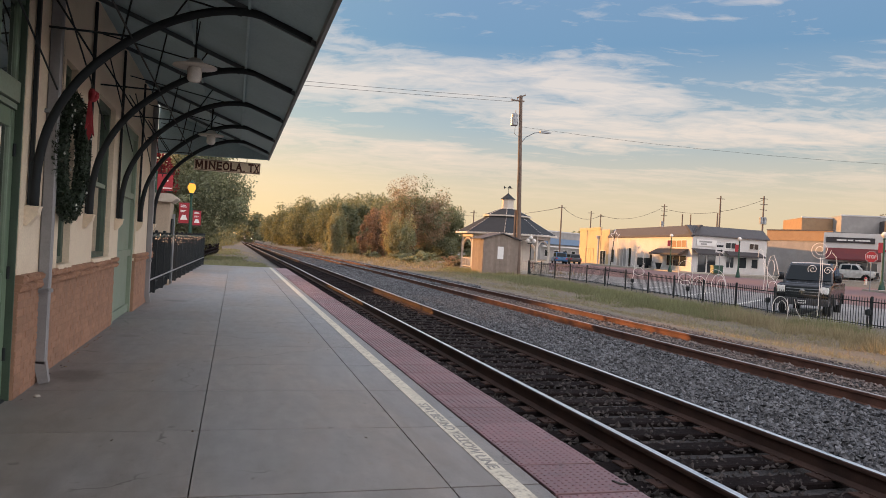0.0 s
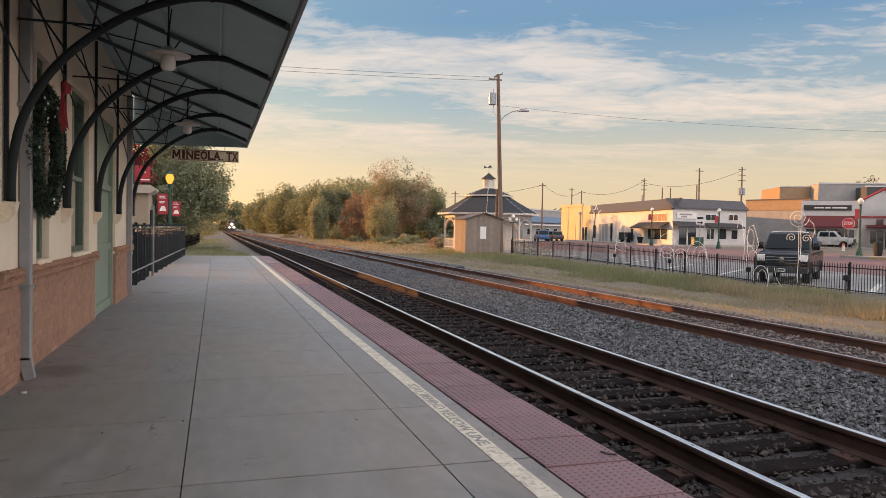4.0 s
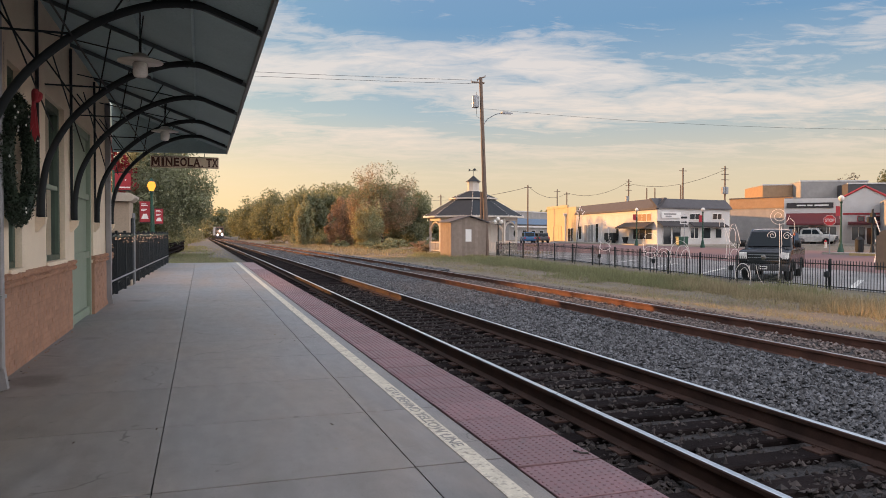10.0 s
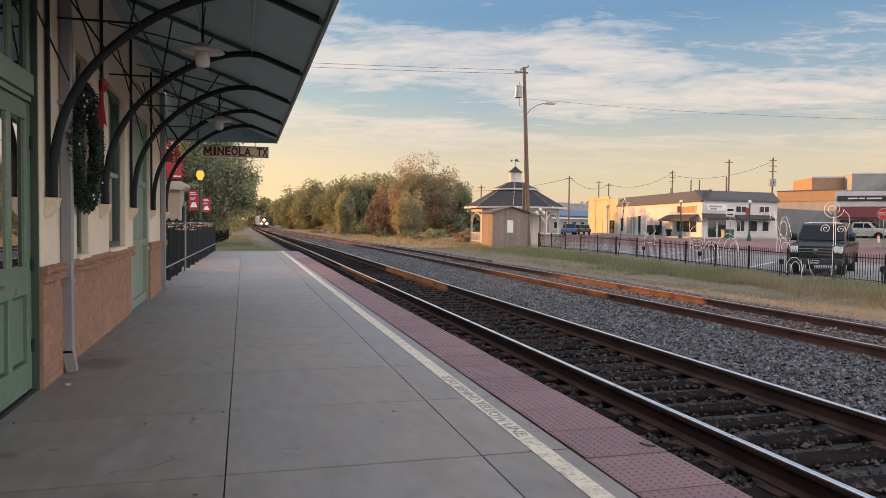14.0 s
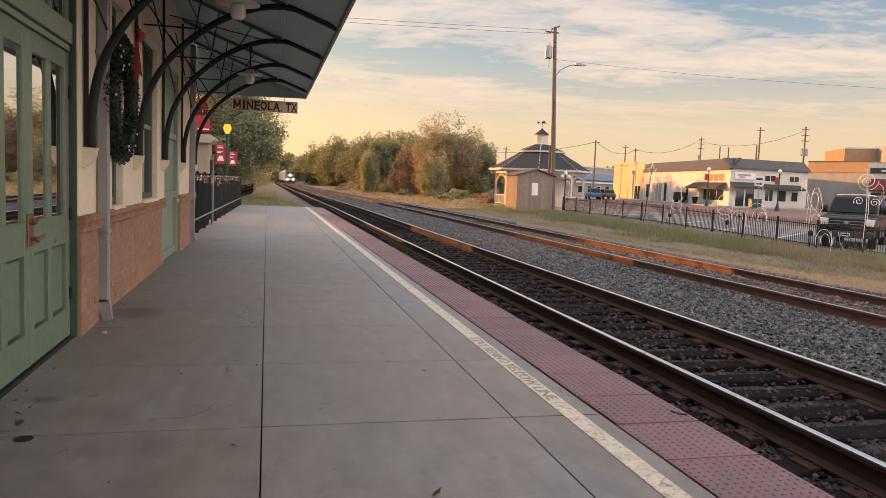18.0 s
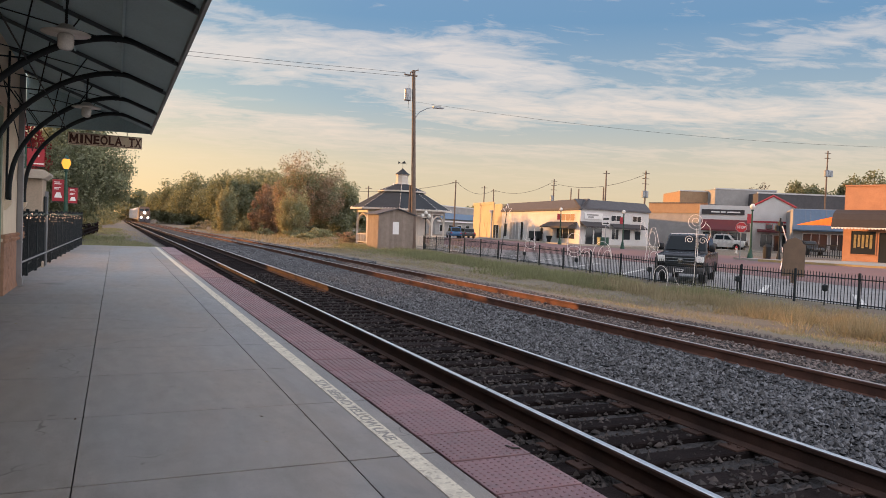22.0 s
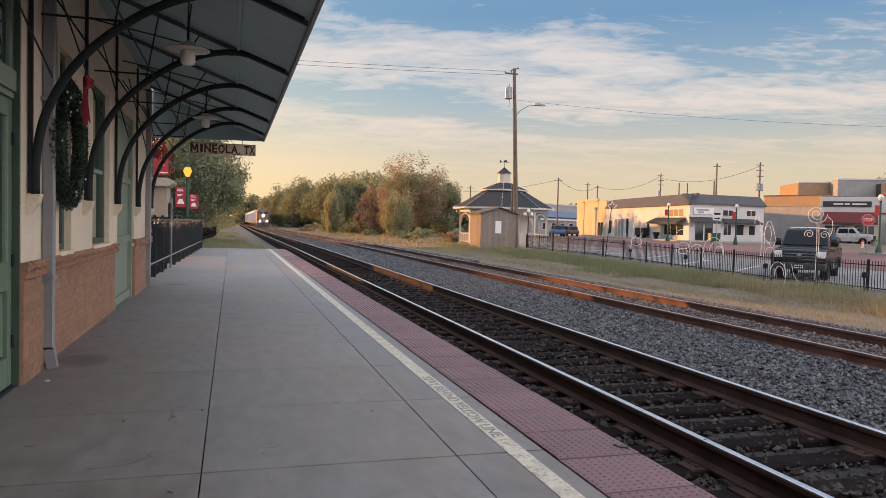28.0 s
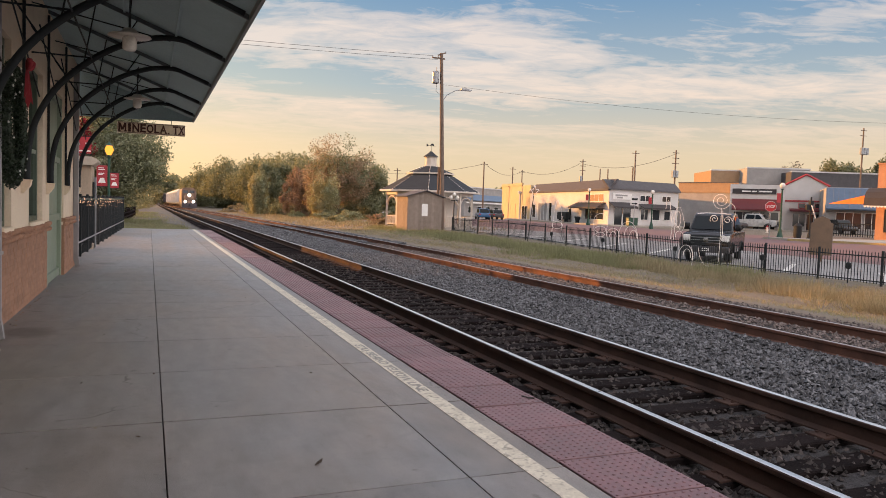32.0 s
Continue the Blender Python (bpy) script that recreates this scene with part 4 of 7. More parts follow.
for a in (-1, 1):
    loop = flow([(0, 0, 0), (0.02, 0.06 * a, 0.09), (0.05, 0.1 * a, 0.08), (0.03, 0.06 * a, 0.02), (0, 0, 0)])
    part("loop", Geo().tube(loop, [0.012 + 0.016 * math.sin(math.pi * i / (len(loop) - 1)) for i in range(len(loop))], 6), RED, bow_, at=(0.125, 0.08, 0.62), smooth=True)
for i in range(16):
    a, b = rng.uniform(0, 2 * math.pi), rng.uniform(-1.2, 1.2)
    part("bulb", Geo().lathe([(0.0, -0.009), (0.01, 0.0), (0.007, 0.015), (0.0, 0.022)], 6), BULB_WHITE, wreath, at=(0.07 * math.cos(b) + 0.02, (0.52 + 0.15 * math.sin(b)) * math.cos(a), (0.52 + 0.15 * math.sin(b)) * math.sin(a)))

# ---- beyond the depot: iron fence, gate pillar, banners, trees ----
def picket_fence(name, xf, y0, y1, zf, h, gap, post_gap, label, size=0.018, low=0.15, mid=0.18, group=""):
    """An iron fence along y: each post and each picket its own piece."""
    t = thing(name, (0, 0, 0), label, "fence", group)
    me_post = mesh("post", Geo().cbox(-0.035, 0.035, -0.035, 0.035, 0, h + 0.06, 0.01), IRON)
    me_pick = mesh("picket", Geo().box(-size / 2, size / 2, -size / 2, size / 2, 0.06, h - 0.02).poly([(-size / 2, -size / 2, h - 0.02), (size / 2, -size / 2, h - 0.02), (0, 0, h + 0.03)]).poly([(size / 2, size / 2, h - 0.02), (-size / 2, size / 2, h - 0.02), (0, 0, h + 0.03)]).poly([(size / 2, -size / 2, h - 0.02), (size / 2, size / 2, h - 0.02), (0, 0, h + 0.03)]), IRON)
    y = y0
    while y < y1 + 0.01:
        part("post", me_post, IRON, t, at=(xf(y), y, zf(y)))
        y += post_gap
    y = y0 + gap
    while y < y1:
        part("picket", me_pick, IRON, t, at=(xf(y), y, zf(y)))
        y += gap
    y = y0
    while y < y1 - 0.01:
        yb = min(y + post_gap, y1)
        for z in (low, h - mid):
            part("rail", Geo().box(-0.02, 0.02, 0, yb - y, z, z + 0.035), IRON, t, at=Matrix.Translation((xf(y), y, zf(y))) @ Matrix.Rotation(math.atan2(zf(yb) - zf(y), yb - y), 4, "X"))
        y += post_gap
    return t


platform_fence = picket_fence("iron_fence", lambda y: -1.92 + 0.022 * (y - 18), 17.9, 38.6, lambda y: -0.02, 1.52, 0.115, 1.725, "black iron picket fence wound with warm fairy lights", 0.018, 0.28, 0.12)
part("lower_rail", Geo().box(0.02, 0.04, 0, 20.5, 0.36, 0.395), STEEL, platform_fence, "pale lower rail", at=pose(-1.92, 18, 0, 0, 0, -1.26))
bulb_me = mesh("fairy_light", Geo().lathe([(0.0, -0.011), (0.011, 0.0), (0.0, 0.015)], 5), BULB_WARM)
for i in range(110):
    yy = 20.5 * rng.random()
    part("fairy_light", bulb_me, BULB_WARM, platform_fence, "small warm fairy light" if i == 0 else "", at=(-1.87 + 0.022 * yy + rng.normal() * 0.02, 18 + yy, 1.46 - abs(rng.normal()) * 0.13))
part("garland", Geo().tube([(-1.88 + 0.0066 * k, 18 + k * 0.3, 1.43 + 0.03 * math.sin(k * 2.1)) for k in range(69)], 0.022, 5), PINE, platform_fence, "dark evergreen garland")

pillar = thing("gate_pillar", (-2.25, 23.2, -0.02), "tan stucco gate pillar with a moulded cap", "pillar")
part("shaft", Geo().cbox(-0.42, 0.42, -0.55, 0.55, 0, 2.42, 0.02), TAN, pillar)
part("plinth", Geo().cbox(-0.47, 0.47, -0.6, 0.6, 0, 0.18, 0.02), TAN, pillar)
part("cap", Geo().prism([(-0.46, 2.42), (0.46, 2.42), (0.58, 2.52), (0.58, 2.58), (0.44, 2.66), (-0.44, 2.66), (-0.58, 2.58), (-0.58, 2.52)], "y", -0.68, 0.68), STONE_CAP, pillar, "pale moulded stone cap")
part("gate_leaf", Geo().cbox(0.43, 0.47, -0.3, 0.18, 0.02, 1.95, 0.01), IRON, pillar, "dark steel panel on its side")
part("jamb", Geo().cbox(0.425, 0.5, 0.2, 0.28, 0, 2.1, 0.008), STEEL, pillar)


def banner(t, x0, x1, z0, z1):
    b = part("banner", Geo().box(x0, x1, -0.006, 0.006, z0, z1), RED, t, "red cloth banner with white marks")
    w, h = x1 - x0, z1 - z0
    part("emblem", Geo().prism([(x0 + w * 0.15, z0 + h * 0.16), (x0 + w * 0.85, z0 + h * 0.16), (x0 + w * 0.68, z0 + h * 0.4), (x0 + w * 0.35, z0 + h * 0.4)], "y", -0.012, -0.007), WHITE, b, "white emblem shape")
    for k, wd in ((0.86, 0.5), (0.78, 0.62), (0.6, 0.55), (0.54, 0.4)):
        part("writing_bar", Geo().box(x0 + w * 0.16, x0 + w * (0.16 + wd), -0.011, -0.007, z0 + h * k, z0 + h * (k + 0.035)), WHITE, b)
    for z in (z0 - 0.02, z1 + 0.02):
        part("arm", Geo().tube([(x0 if x0 < 0 else x1, 0, z), (0, 0, z)], 0.014, 6), IRON, b)


lamp = thing("lamp_post", (-1.86, 33.0, -0.05), "green iron lamp post with a glowing lantern and banner", "street lamp")
part("pole", Geo().lathe([(0.16, 0.0), (0.16, 0.12), (0.09, 0.3), (0.07, 0.9), (0.055, 1.0), (0.05, 3.15), (0.08, 3.2), (0.05, 3.28)], 12), POST_GREEN, lamp)
part("lantern", Geo().lathe([(0.07, 3.28), (0.17, 3.5), (0.165, 3.56), (0.1, 3.72)], 6), LANTERN, lamp, "amber lit lantern glass")
part("lantern_cap", Geo().lathe([(0.13, 3.69), (0.06, 3.78), (0.02, 3.84), (0.0, 3.85)], 6).lathe([(0.1, 3.24), (0.1, 3.29)], 8), POST_GREEN, lamp)
banner(lamp, -0.47, -0.06, 2.0, 2.86)
bpost = thing("banner_post", (-2.2, 40.2, -0.05), "slim green post carrying a red banner", "post")
part("pole", Geo().lathe([(0.07, 0.0), (0.05, 0.2), (0.04, 2.9), (0.0, 2.92)], 10), POST_GREEN, bpost)
banner(bpost, 0.05, 0.46, 2.02, 2.78)
part("pole", Geo().tube([(-0.02, 0, 0.01), (-0.02, 0, 0.3)], 0.09, 8), POST_GREEN, bpost)

flag = thing("banner_post", (-2.56, 25.6, -0.05), "slim post with a red banner", "post")
part("pole", Geo().lathe([(0.08, 0.0), (0.05, 0.3), (0.04, 3.55), (0.0, 3.58)], 10), POST_GREEN, flag)
cloth = part("banner", Geo().box(0.05, 0.52, -0.006, 0.006, 2.93, 3.46), RED, flag, "red cloth banner with white marks")
part("emblem", Geo().lathe([(0.0, -0.012), (0.1, -0.008), (0.0, 0.0)], 10).moved(Matrix.Translation((0.36, -0.008, 3.25)) @ Matrix.Rotation(math.pi / 2, 4, "X")), WHITE, cloth, "white emblem shape")
part("writing_bar", Geo().box(0.14, 0.5, -0.011, -0.007, 2.99, 3.03), WHITE, cloth)
for z in (2.91, 3.48):
    part("arm", Geo().tube([(0, 0, z), (0.54, 0, z)], 0.014, 6), IRON, flag)

rail_guard = thing("timber_barrier", (-2.25, 56.0, -0.34), "low dark timber rail barrier", "barrier")
for k in range(11):
    part("post", Geo().cbox(-0.07, 0.07, -0.07, 0.07, 0, 1.05, 0.01), TIE, rail_guard, at=(0.06 * k, 2.5 * k, 0))
for z in (0.35, 0.65, 0.95):
    part("rail", Geo().box(0.06, 0.12, 0, 25.1, z - 0.04, z + 0.04), TIE, rail_guard, at=pose(0.02, 0, 0, 0, 0, -1.375))


# ---- trees ----
def leaf_cloud(g, centre, rad, n, size, seed, clumps=34, low=-0.75, puff=1.0):
    """Leaves in clumps through an uneven crown."""
    r = np.random.default_rng(seed)
    c = r.normal(size=(clumps, 3))
    c /= np.linalg.norm(c, axis=1)[:, None]
    c *= (r.uniform(0.3, 0.95, size=(clumps, 1)))
    c[:, 2] = np.maximum(c[:, 2], low)
    crad = r.uniform(0.14, 0.36, size=clumps) * puff
    k = r.integers(0, clumps, size=n)
    off = r.normal(size=(n, 3))
    off /= np.linalg.norm(off, axis=1)[:, None]
    p = c[k] + off * (crad[k] * r.uniform(0.25, 1.0, n) ** 0.6)[:, None]
    p = p * np.array(rad) + np.array(centre)
    a = r.normal(size=(n, 3))
    a /= np.linalg.norm(a, axis=1)[:, None]
    b = np.cross(a, r.normal(size=(n, 3)))
    b /= np.linalg.norm(b, axis=1)[:, None]
    s = size * r.uniform(0.6, 1.4, size=(n, 1))
    q = np.stack([p - a * s, p + b * s * 0.55, p + a * s, p - b * s * 0.55], 1).reshape(-1, 3)
    base = len(g.v)
    g.v += q.tolist()
    g.f += (np.arange(n * 4).reshape(-1, 4) + base).tolist()
    return c * np.array(rad) + np.array(centre)


def tree(name, x, y, h, r, m, label, seed, n=9000, leaf=0.16, trunk=0.3, squash=1.0, lean=0.0, low=-0.75, m2=None, clumps=48, puff=1.0):
    z = lay(x, y)
    t = thing(name, (x, y, z - 0.05), label, "tree")
    ch = h * 0.5 * squash
    cz = h - ch
    g = Geo()
    cs = leaf_cloud(g, (lean, 0, cz), (r, r, ch), n, leaf, seed, clumps, low, puff)
    part("crown", g, m, t)
    if m2:
        g = Geo()
        leaf_cloud(g, (lean + r * 0.1, -r * 0.15, cz + 0.1 * ch), (r * 0.96, r, ch * 0.95), n // 3, leaf, seed + 50, clumps, low)
        part("crown", g, m2, t, "leaves turning colour")
    rr = random.Random(seed)
    top = (lean * 0.6, 0, cz + ch * 0.35)
    part("trunk", Geo().tube([(0, 0, 0), (0.05, 0.02, h * 0.12), (lean * 0.3, 0.05, cz * 0.8), top], [trunk, trunk * 0.75, trunk * 0.55, trunk * 0.15], 9), BARK, t)
    for k in range(min(9, len(cs))):
        p = cs[k * 3 % len(cs)]
        s = rr.uniform(0.35, 0.8)
        a = Vector((lean * 0.3 * s, 0.04, cz * 0.8 * s + 0.15 * h * s))
        mid = a.lerp(Vector(p), 0.5) + Vector((0, 0, 0.12 * r))
        part("limb", Geo().tube([a, mid, p], [trunk * 0.35, trunk * 0.22, trunk * 0.05], 6), BARK, t)
    return t


tree("red_maple", -3.3, 28.6, 5.6, 1.3, LEAF_RED, "small tree with bright red autumn leaves", 3, 6500, 0.055, 0.09, 0.52, low=-0.8)
tree("tree", -3.4, 55, 8.0, 4.1, LEAF_DARK, "broad dark green tree beside the platform's end", 4, 66000, 0.08, 0.3, 0.92, m2=LEAF_GREEN, clumps=90, low=-0.6, puff=1.15)
tree("tree", -7.5, 68, 8.2, 3.4, LEAF_DARK, "broad dark green tree in the lineside row", 5, 9000, 0.16, 0.3, 0.9, low=-0.1)
# unseen trees, added so that the low sun gets through only in gaps
for k, (x, y, h, r) in enumerate(((-19, 34.5, 8.6, 3.7), (-17.5, 50.0, 9, 4.1), (-15, 58.5, 8.6, 4.2), (-21, 70, 9, 4.6), (-27, 81, 9, 5.0), (-24, 60, 9.5, 4.4), (-26, 38.5, 10, 3.6))):
    tree("tree", x, y, h, r, LEAF_DARK, "unseen dark green tree added to block the sun", 12 + k, 13000, 0.24, 0.3, 1.1, low=-0.9)

# trees across the line
tree("oak", 22.0, 92, 10.3, 4.7, LEAF_RUSTGREEN, "tall spreading oak with browning leaves", 21, 24000, 0.1, 0.35, 0.95, m2=LEAF_DARK, clumps=70)
tree("tree", 26.6, 96, 8.4, 4.8, LEAF_DARK, "dark green tree beside the gazebo", 22, 26000, 0.12, 0.3, 1.05, clumps=60)
tree("rust_tree", 19.4, 103, 7.2, 2.9, LEAF_RUST, "round tree with rust red autumn leaves", 23, 18000, 0.1, 0.2, 1.05, clumps=55)
tree("tree", 19.0, 86, 5.9, 2.0, LEAF_YELLOW, "shrubby tree with yellow and green leaves", 24, 12000, 0.085, 0.18, 1.12, m2=LEAF_GREEN)
tree("tree", 14.2, 108, 7.4, 1.6, LEAF_YELLOW, "slim tree with yellow-green leaves", 25, 12000, 0.1, 0.2, 1.12, m2=LEAF_GREEN)
# this tree and the next are added to shade the white building's side
tree("tree", 24.2, 131, 9.6, 4.6, LEAF_DARK, "rounded dark green tree behind the rust tree", 28, 14000, 0.2, 0.25, 1.05, puff=1.3)
tree("tree", 25.0, 114.7, 9.0, 3.3, LEAF_DARK, "hidden dark green tree added to shade the white building", 29, 14000, 0.16, 0.25, 1.05, puff=1.3)
tree("tree", 19.0, 128, 9.4, 4.2, LEAF_DARK, "rounded dark green tree behind the rust tree", 26, 14000, 0.18, 0.25, 1.05, puff=1.3)
tree("tree", 22.0, 142, 10.2, 4.6, LEAF_DARK, "rounded dark green tree behind the rust tree", 27, 14000, 0.2, 0.25, 1.05, puff=1.3)

g = Geo()
for i in range(30):
    k = i / 29
    x, y = 15.5 + 15 * k + rng.normal() * 0.8, 124 - 40 * k + rng.normal() * 2
    hh = 1.6 + 0.7 * math.sin(i * 2.3) + abs(rng.normal()) * 0.4
    leaf_cloud(g, (x, y, lay(x, y) + hh * 0.4), (1.9, 1.9, hh * 0.7), 1500, 0.11, 400 + i, 22, -0.7)
tagged(part("undergrowth", g, LEAF_DARK), "dark tangled undergrowth below the trees", "undergrowth", kind="stuff")
g = Geo()
for i in range(12):
    x, y = -7.0 + 0.25 * i + rng.normal() * 0.5, 60 + 2.2 * i
    leaf_cloud(g, (x, y, lay(x, y) + 1.0), (1.6, 1.6, 1.7), 1500, 0.1, 460 + i, 22, -0.7)
for i in range(22):
    x, y = -4.2 + 0.1 * i + rng.normal() * 0.5, 88 + 6.0 * i
    leaf_cloud(g, (x, y, lay(x, y) + 1.4), (2.4, 3.4, 2.4), 900, 0.16, 480 + i, 18, -0.7)
tagged(part("hedge", g, LEAF_DARK), "dark overgrown hedge past the platform's end", "hedge", kind="stuff")
g = Geo()
for i in range(34):
    k = i / 33
    x, y = 14.6 + 21.4 * k + rng.normal() * 1.6 * min(1, 8 * k), 265 - 95 * k + rng.normal() * 6
    hh = 11.8 + 2.2 * math.sin(i * 1.7) + rng.normal() * 0.7 - 2.6 * max(0, 1 - 9 * k)
    leaf_cloud(g, (x, y, hh * 0.5 - 0.5), (6.4, 6.4, hh * 0.52), 8500, 0.25, 100 + i, 80, -0.95, 1.15)
tagged(part("woods", g, LEAF_DARK), "far belt of dark green woods along the line", "woods", kind="stuff")
g = Geo()
for i in range(24):
    leaf_cloud(g, (-40 + i * 11 + rng.normal() * 3, 330 + rng.normal() * 10, 5.0), (9, 9, 7 + rng.normal()), 1400, 0.7, 200 + i, 26, -0.95, 1.3)
for i in range(34):
    if i < 7:
        leaf_cloud(g, (2.5 + i * 3.6, 570 + rng.normal() * 6, 2.0), (5.5, 5.5, 11 + rng.normal()), 700, 0.7, 280 + i, 26, -0.95)
    leaf_cloud(g, (70 + i * 9 + rng.normal() * 3, 250 - i * 5 + rng.normal() * 8, 3.0), (9, 9, 7 + rng.normal()), 700, 0.9, 240 + i, 26, -0.95)
tagged(part("distant_woods", g, LEAF_DARK), "distant dark tree line at the horizon", "woods", kind="stuff")


def bush(x, y, r, h, m, seed, n=2200, leaf=0.09, label="low rough bush in the dry grass"):
    z = lay(x, y)
    t = thing("bush", (x, y, z - 0.05), label, "bush", "bushes by the siding")
    g = Geo()
    leaf_cloud(g, (0, 0, h * 0.42), (r, r, h * 0.6), n, leaf, seed, 20, -0.6)
    part("foliage", g, m, t)
    part("stem", Geo().tube([(0, 0, 0), (0.05, 0.03, h * 0.6)], [0.04, 0.015], 6), BARK, t)


for i, (x, y, r, h, m) in enumerate(((18.6, 84, 1.5, 1.4, LEAF_GREEN), (20.4, 80, 1.7, 1.5, LEAF_GREEN), (22.6, 76, 1.3, 1.1, LEAF_RUSTGREEN), (24.3, 74, 1.5, 1.2, LEAF_RUSTGREEN), (16.8, 92, 1.3, 1.0, LEAF_GREEN), (17.5, 74, 1.4, 0.8, LEAF_YELLOW), (20.2, 66, 1.2, 0.9, LEAF_RUSTGREEN), (15.0, 120, 2.0, 1.5, LEAF_YELLOW), (13.5, 140, 2.2, 1.5, STRAW), (18, 150, 3, 2.0, STRAW), (22.5, 68, 1.2, 1.0, LEAF_RUSTGREEN), (26.5, 78, 1.6, 1.4, LEAF_DARK))):
    bush(x, y, r, h, m, 300 + i)

# ---- across the line: shed, gazebo, pole, fence ----
shed = thing("shed", pose(18.86, 51.95, -0.36, 0, 0, 0), "small weathered grey board shed with gable roof", "shed")
for k in range(13):
    part("board", Geo().box(-1.4 + k * 0.2077, -1.4 + (k + 0.985) * 0.2077, -1.25, -1.22, 0, 2.72 + 0.36 * (1 - abs(k - 6) / 6)), SHED_WOOD, shed)
for k in range(12):
    part("board", Geo().box(-1.43, -1.4, -1.22 + k * 0.2077, -1.22 + (k + 0.93) * 0.2077, 0, 2.7), SHED_WOOD, shed)
part("body", Geo().prism([(-1.4, 0), (1.32, 0), (1.32, 2.7), (0, 3.08), (-1.4, 2.7)], "y", -1.21, 1.3), SHED_WOOD, shed)
for a, b in ((-1.62, 0.0), (0.0, 1.52)):
    g = Geo()
    za, zb = (2.64, 3.12) if a < 0 else (3.12, 2.64)
    part("roof", g.prism([(a, za), (b, zb), (b, zb + 0.06), (a, za + 0.06)], "y", -1.45, 1.45), MANSARD, shed)
part("paper_notice", Geo().box(-0.3, 0.16, -1.262, -1.252, 1.25, 2.15), WHITE, shed, "white paper notice on the wall")

gaz = thing("gazebo", pose(22.42, 59.36, -0.4, 0, 0, 22.5), "white octagonal gazebo with slate roof and cupola", "gazebo")


def octo(r, z, a0=0.0):
    return [(r * math.cos(a0 + k * math.pi / 4), r * math.sin(a0 + k * math.pi / 4), z) for k in range(8)]


part("floor", Geo().lathe([(3.9, 0.0), (3.9, 0.28), (0.0, 0.28)], 8), KERB, gaz)
for k in range(8):
    a, b = octo(4.35, 3.32)[k], octo(4.35, 3.32)[(k + 1) % 8]
    c, d = octo(1.85, 4.78)[(k + 1) % 8], octo(1.85, 4.78)[k]
    slab = part("roof_panel", Geo().poly([a, b, c, d]).poly([Vector(p) - Vector((0, 0, 0.08)) for p in (d, c, b, a)]), ROOF_BLUE, gaz)
    a2, b2 = octo(2.05, 4.9)[k], octo(2.05, 4.9)[(k + 1) % 8]
    c2, d2 = octo(0.62, 5.5)[(k + 1) % 8], octo(0.62, 5.5)[k]
    part("upper_roof_panel", Geo().poly([a2, b2, c2, d2]).poly([Vector(p) - Vector((0, 0, 0.05)) for p in (d2, c2, b2, a2)]), ROOF_BLUE, gaz)
    string = Geo()
    for lo_, hi_, n_ in ((a, d, 12), (a2, d2, 6), (a, b, 12)):
        for i in range(n_):
            p = Vector(lo_).lerp(Vector(hi_), (i + 0.5) / n_)
            string.lathe([(0.0, p.z), (0.035, p.z + 0.03), (0.0, p.z + 0.075)], 5, p.x, p.y)
    tagged(part("light_string", string, ROPE, gaz), "string of white bulbs along the hip and eave", kind="stuff")
    p, q = Vector(octo(3.7, 0)[k]), Vector(octo(3.7, 0)[(k + 1) % 8])
    part("post", Geo().box(-0.09, 0.09, -0.09, 0.09, 0.28, 3.3), ARCH_PEACH, gaz, at=Matrix.Translation(p) @ Matrix.Rotation(math.atan2(p.y, p.x), 4, "Z"))
    mid, ang, L = (p + q) / 2, math.atan2((q - p).y, (q - p).x), (q - p).length
    m = Matrix.Translation(mid) @ Matrix.Rotation(ang, 4, "Z")
    part("beam", Geo().box(-L / 2, L / 2, -0.06, 0.06, 2.95, 3.3), ARCH_PEACH, gaz, at=m)
    part("arch", Geo().tube([((L / 2 - 0.1) * math.cos(w), 0, 2.0 + 0.85 * math.sin(w)) for w in [i * math.pi / 10 for i in range(11)]], 0.07, 6), ARCH_PEACH, gaz, at=m)
    rl = part("railing", Geo().box(-L / 2, L / 2, -0.03, 0.03, 1.1, 1.17).box(-L / 2, L / 2, -0.03, 0.03, 0.42, 0.48), ARCH_PEACH, gaz, at=m)
    for i in range(12):
        part("baluster", Geo().box(-0.02, 0.02, -0.02, 0.02, 0.48, 1.1), ARCH_PEACH, rl, at=(-L / 2 + (i + 0.5) * L / 12, 0, 0))
    part("eave_fascia", Geo().box(-1.66, 1.66, -0.05, 0.03, 3.22, 3.34), ARCH_PEACH, gaz, at=Matrix.Translation(mid.normalized() * 4.0) @ Matrix.Rotation(ang, 4, "Z"))
    part("upper_fascia", Geo().box(-0.79, 0.79, -0.04, 0.03, 4.8, 4.92), ARCH_PEACH, gaz, at=Matrix.Translation(mid.normalized() * 1.88) @ Matrix.Rotation(ang, 4, "Z"))
part("inner_room", Geo().lathe([(2.2, 0.28), (2.2, 3.2)], 8), ARCH_PEACH, gaz)
part("neck", Geo().lathe([(1.75, 4.6), (1.75, 4.95)], 8), ARCH_PEACH, gaz)
part("cupola", Geo().lathe([(0.6, 5.4), (0.6, 5.55), (0.5, 5.6), (0.5, 6.25), (0.58, 6.3), (0.58, 6.36)], 8), ARCH_PEACH, gaz)
part("cupola_roof", Geo().lathe([(0.66, 6.34), (0.3, 6.62), (0.04, 6.85), (0.0, 6.9)], 8), ROOF_BLUE, gaz)
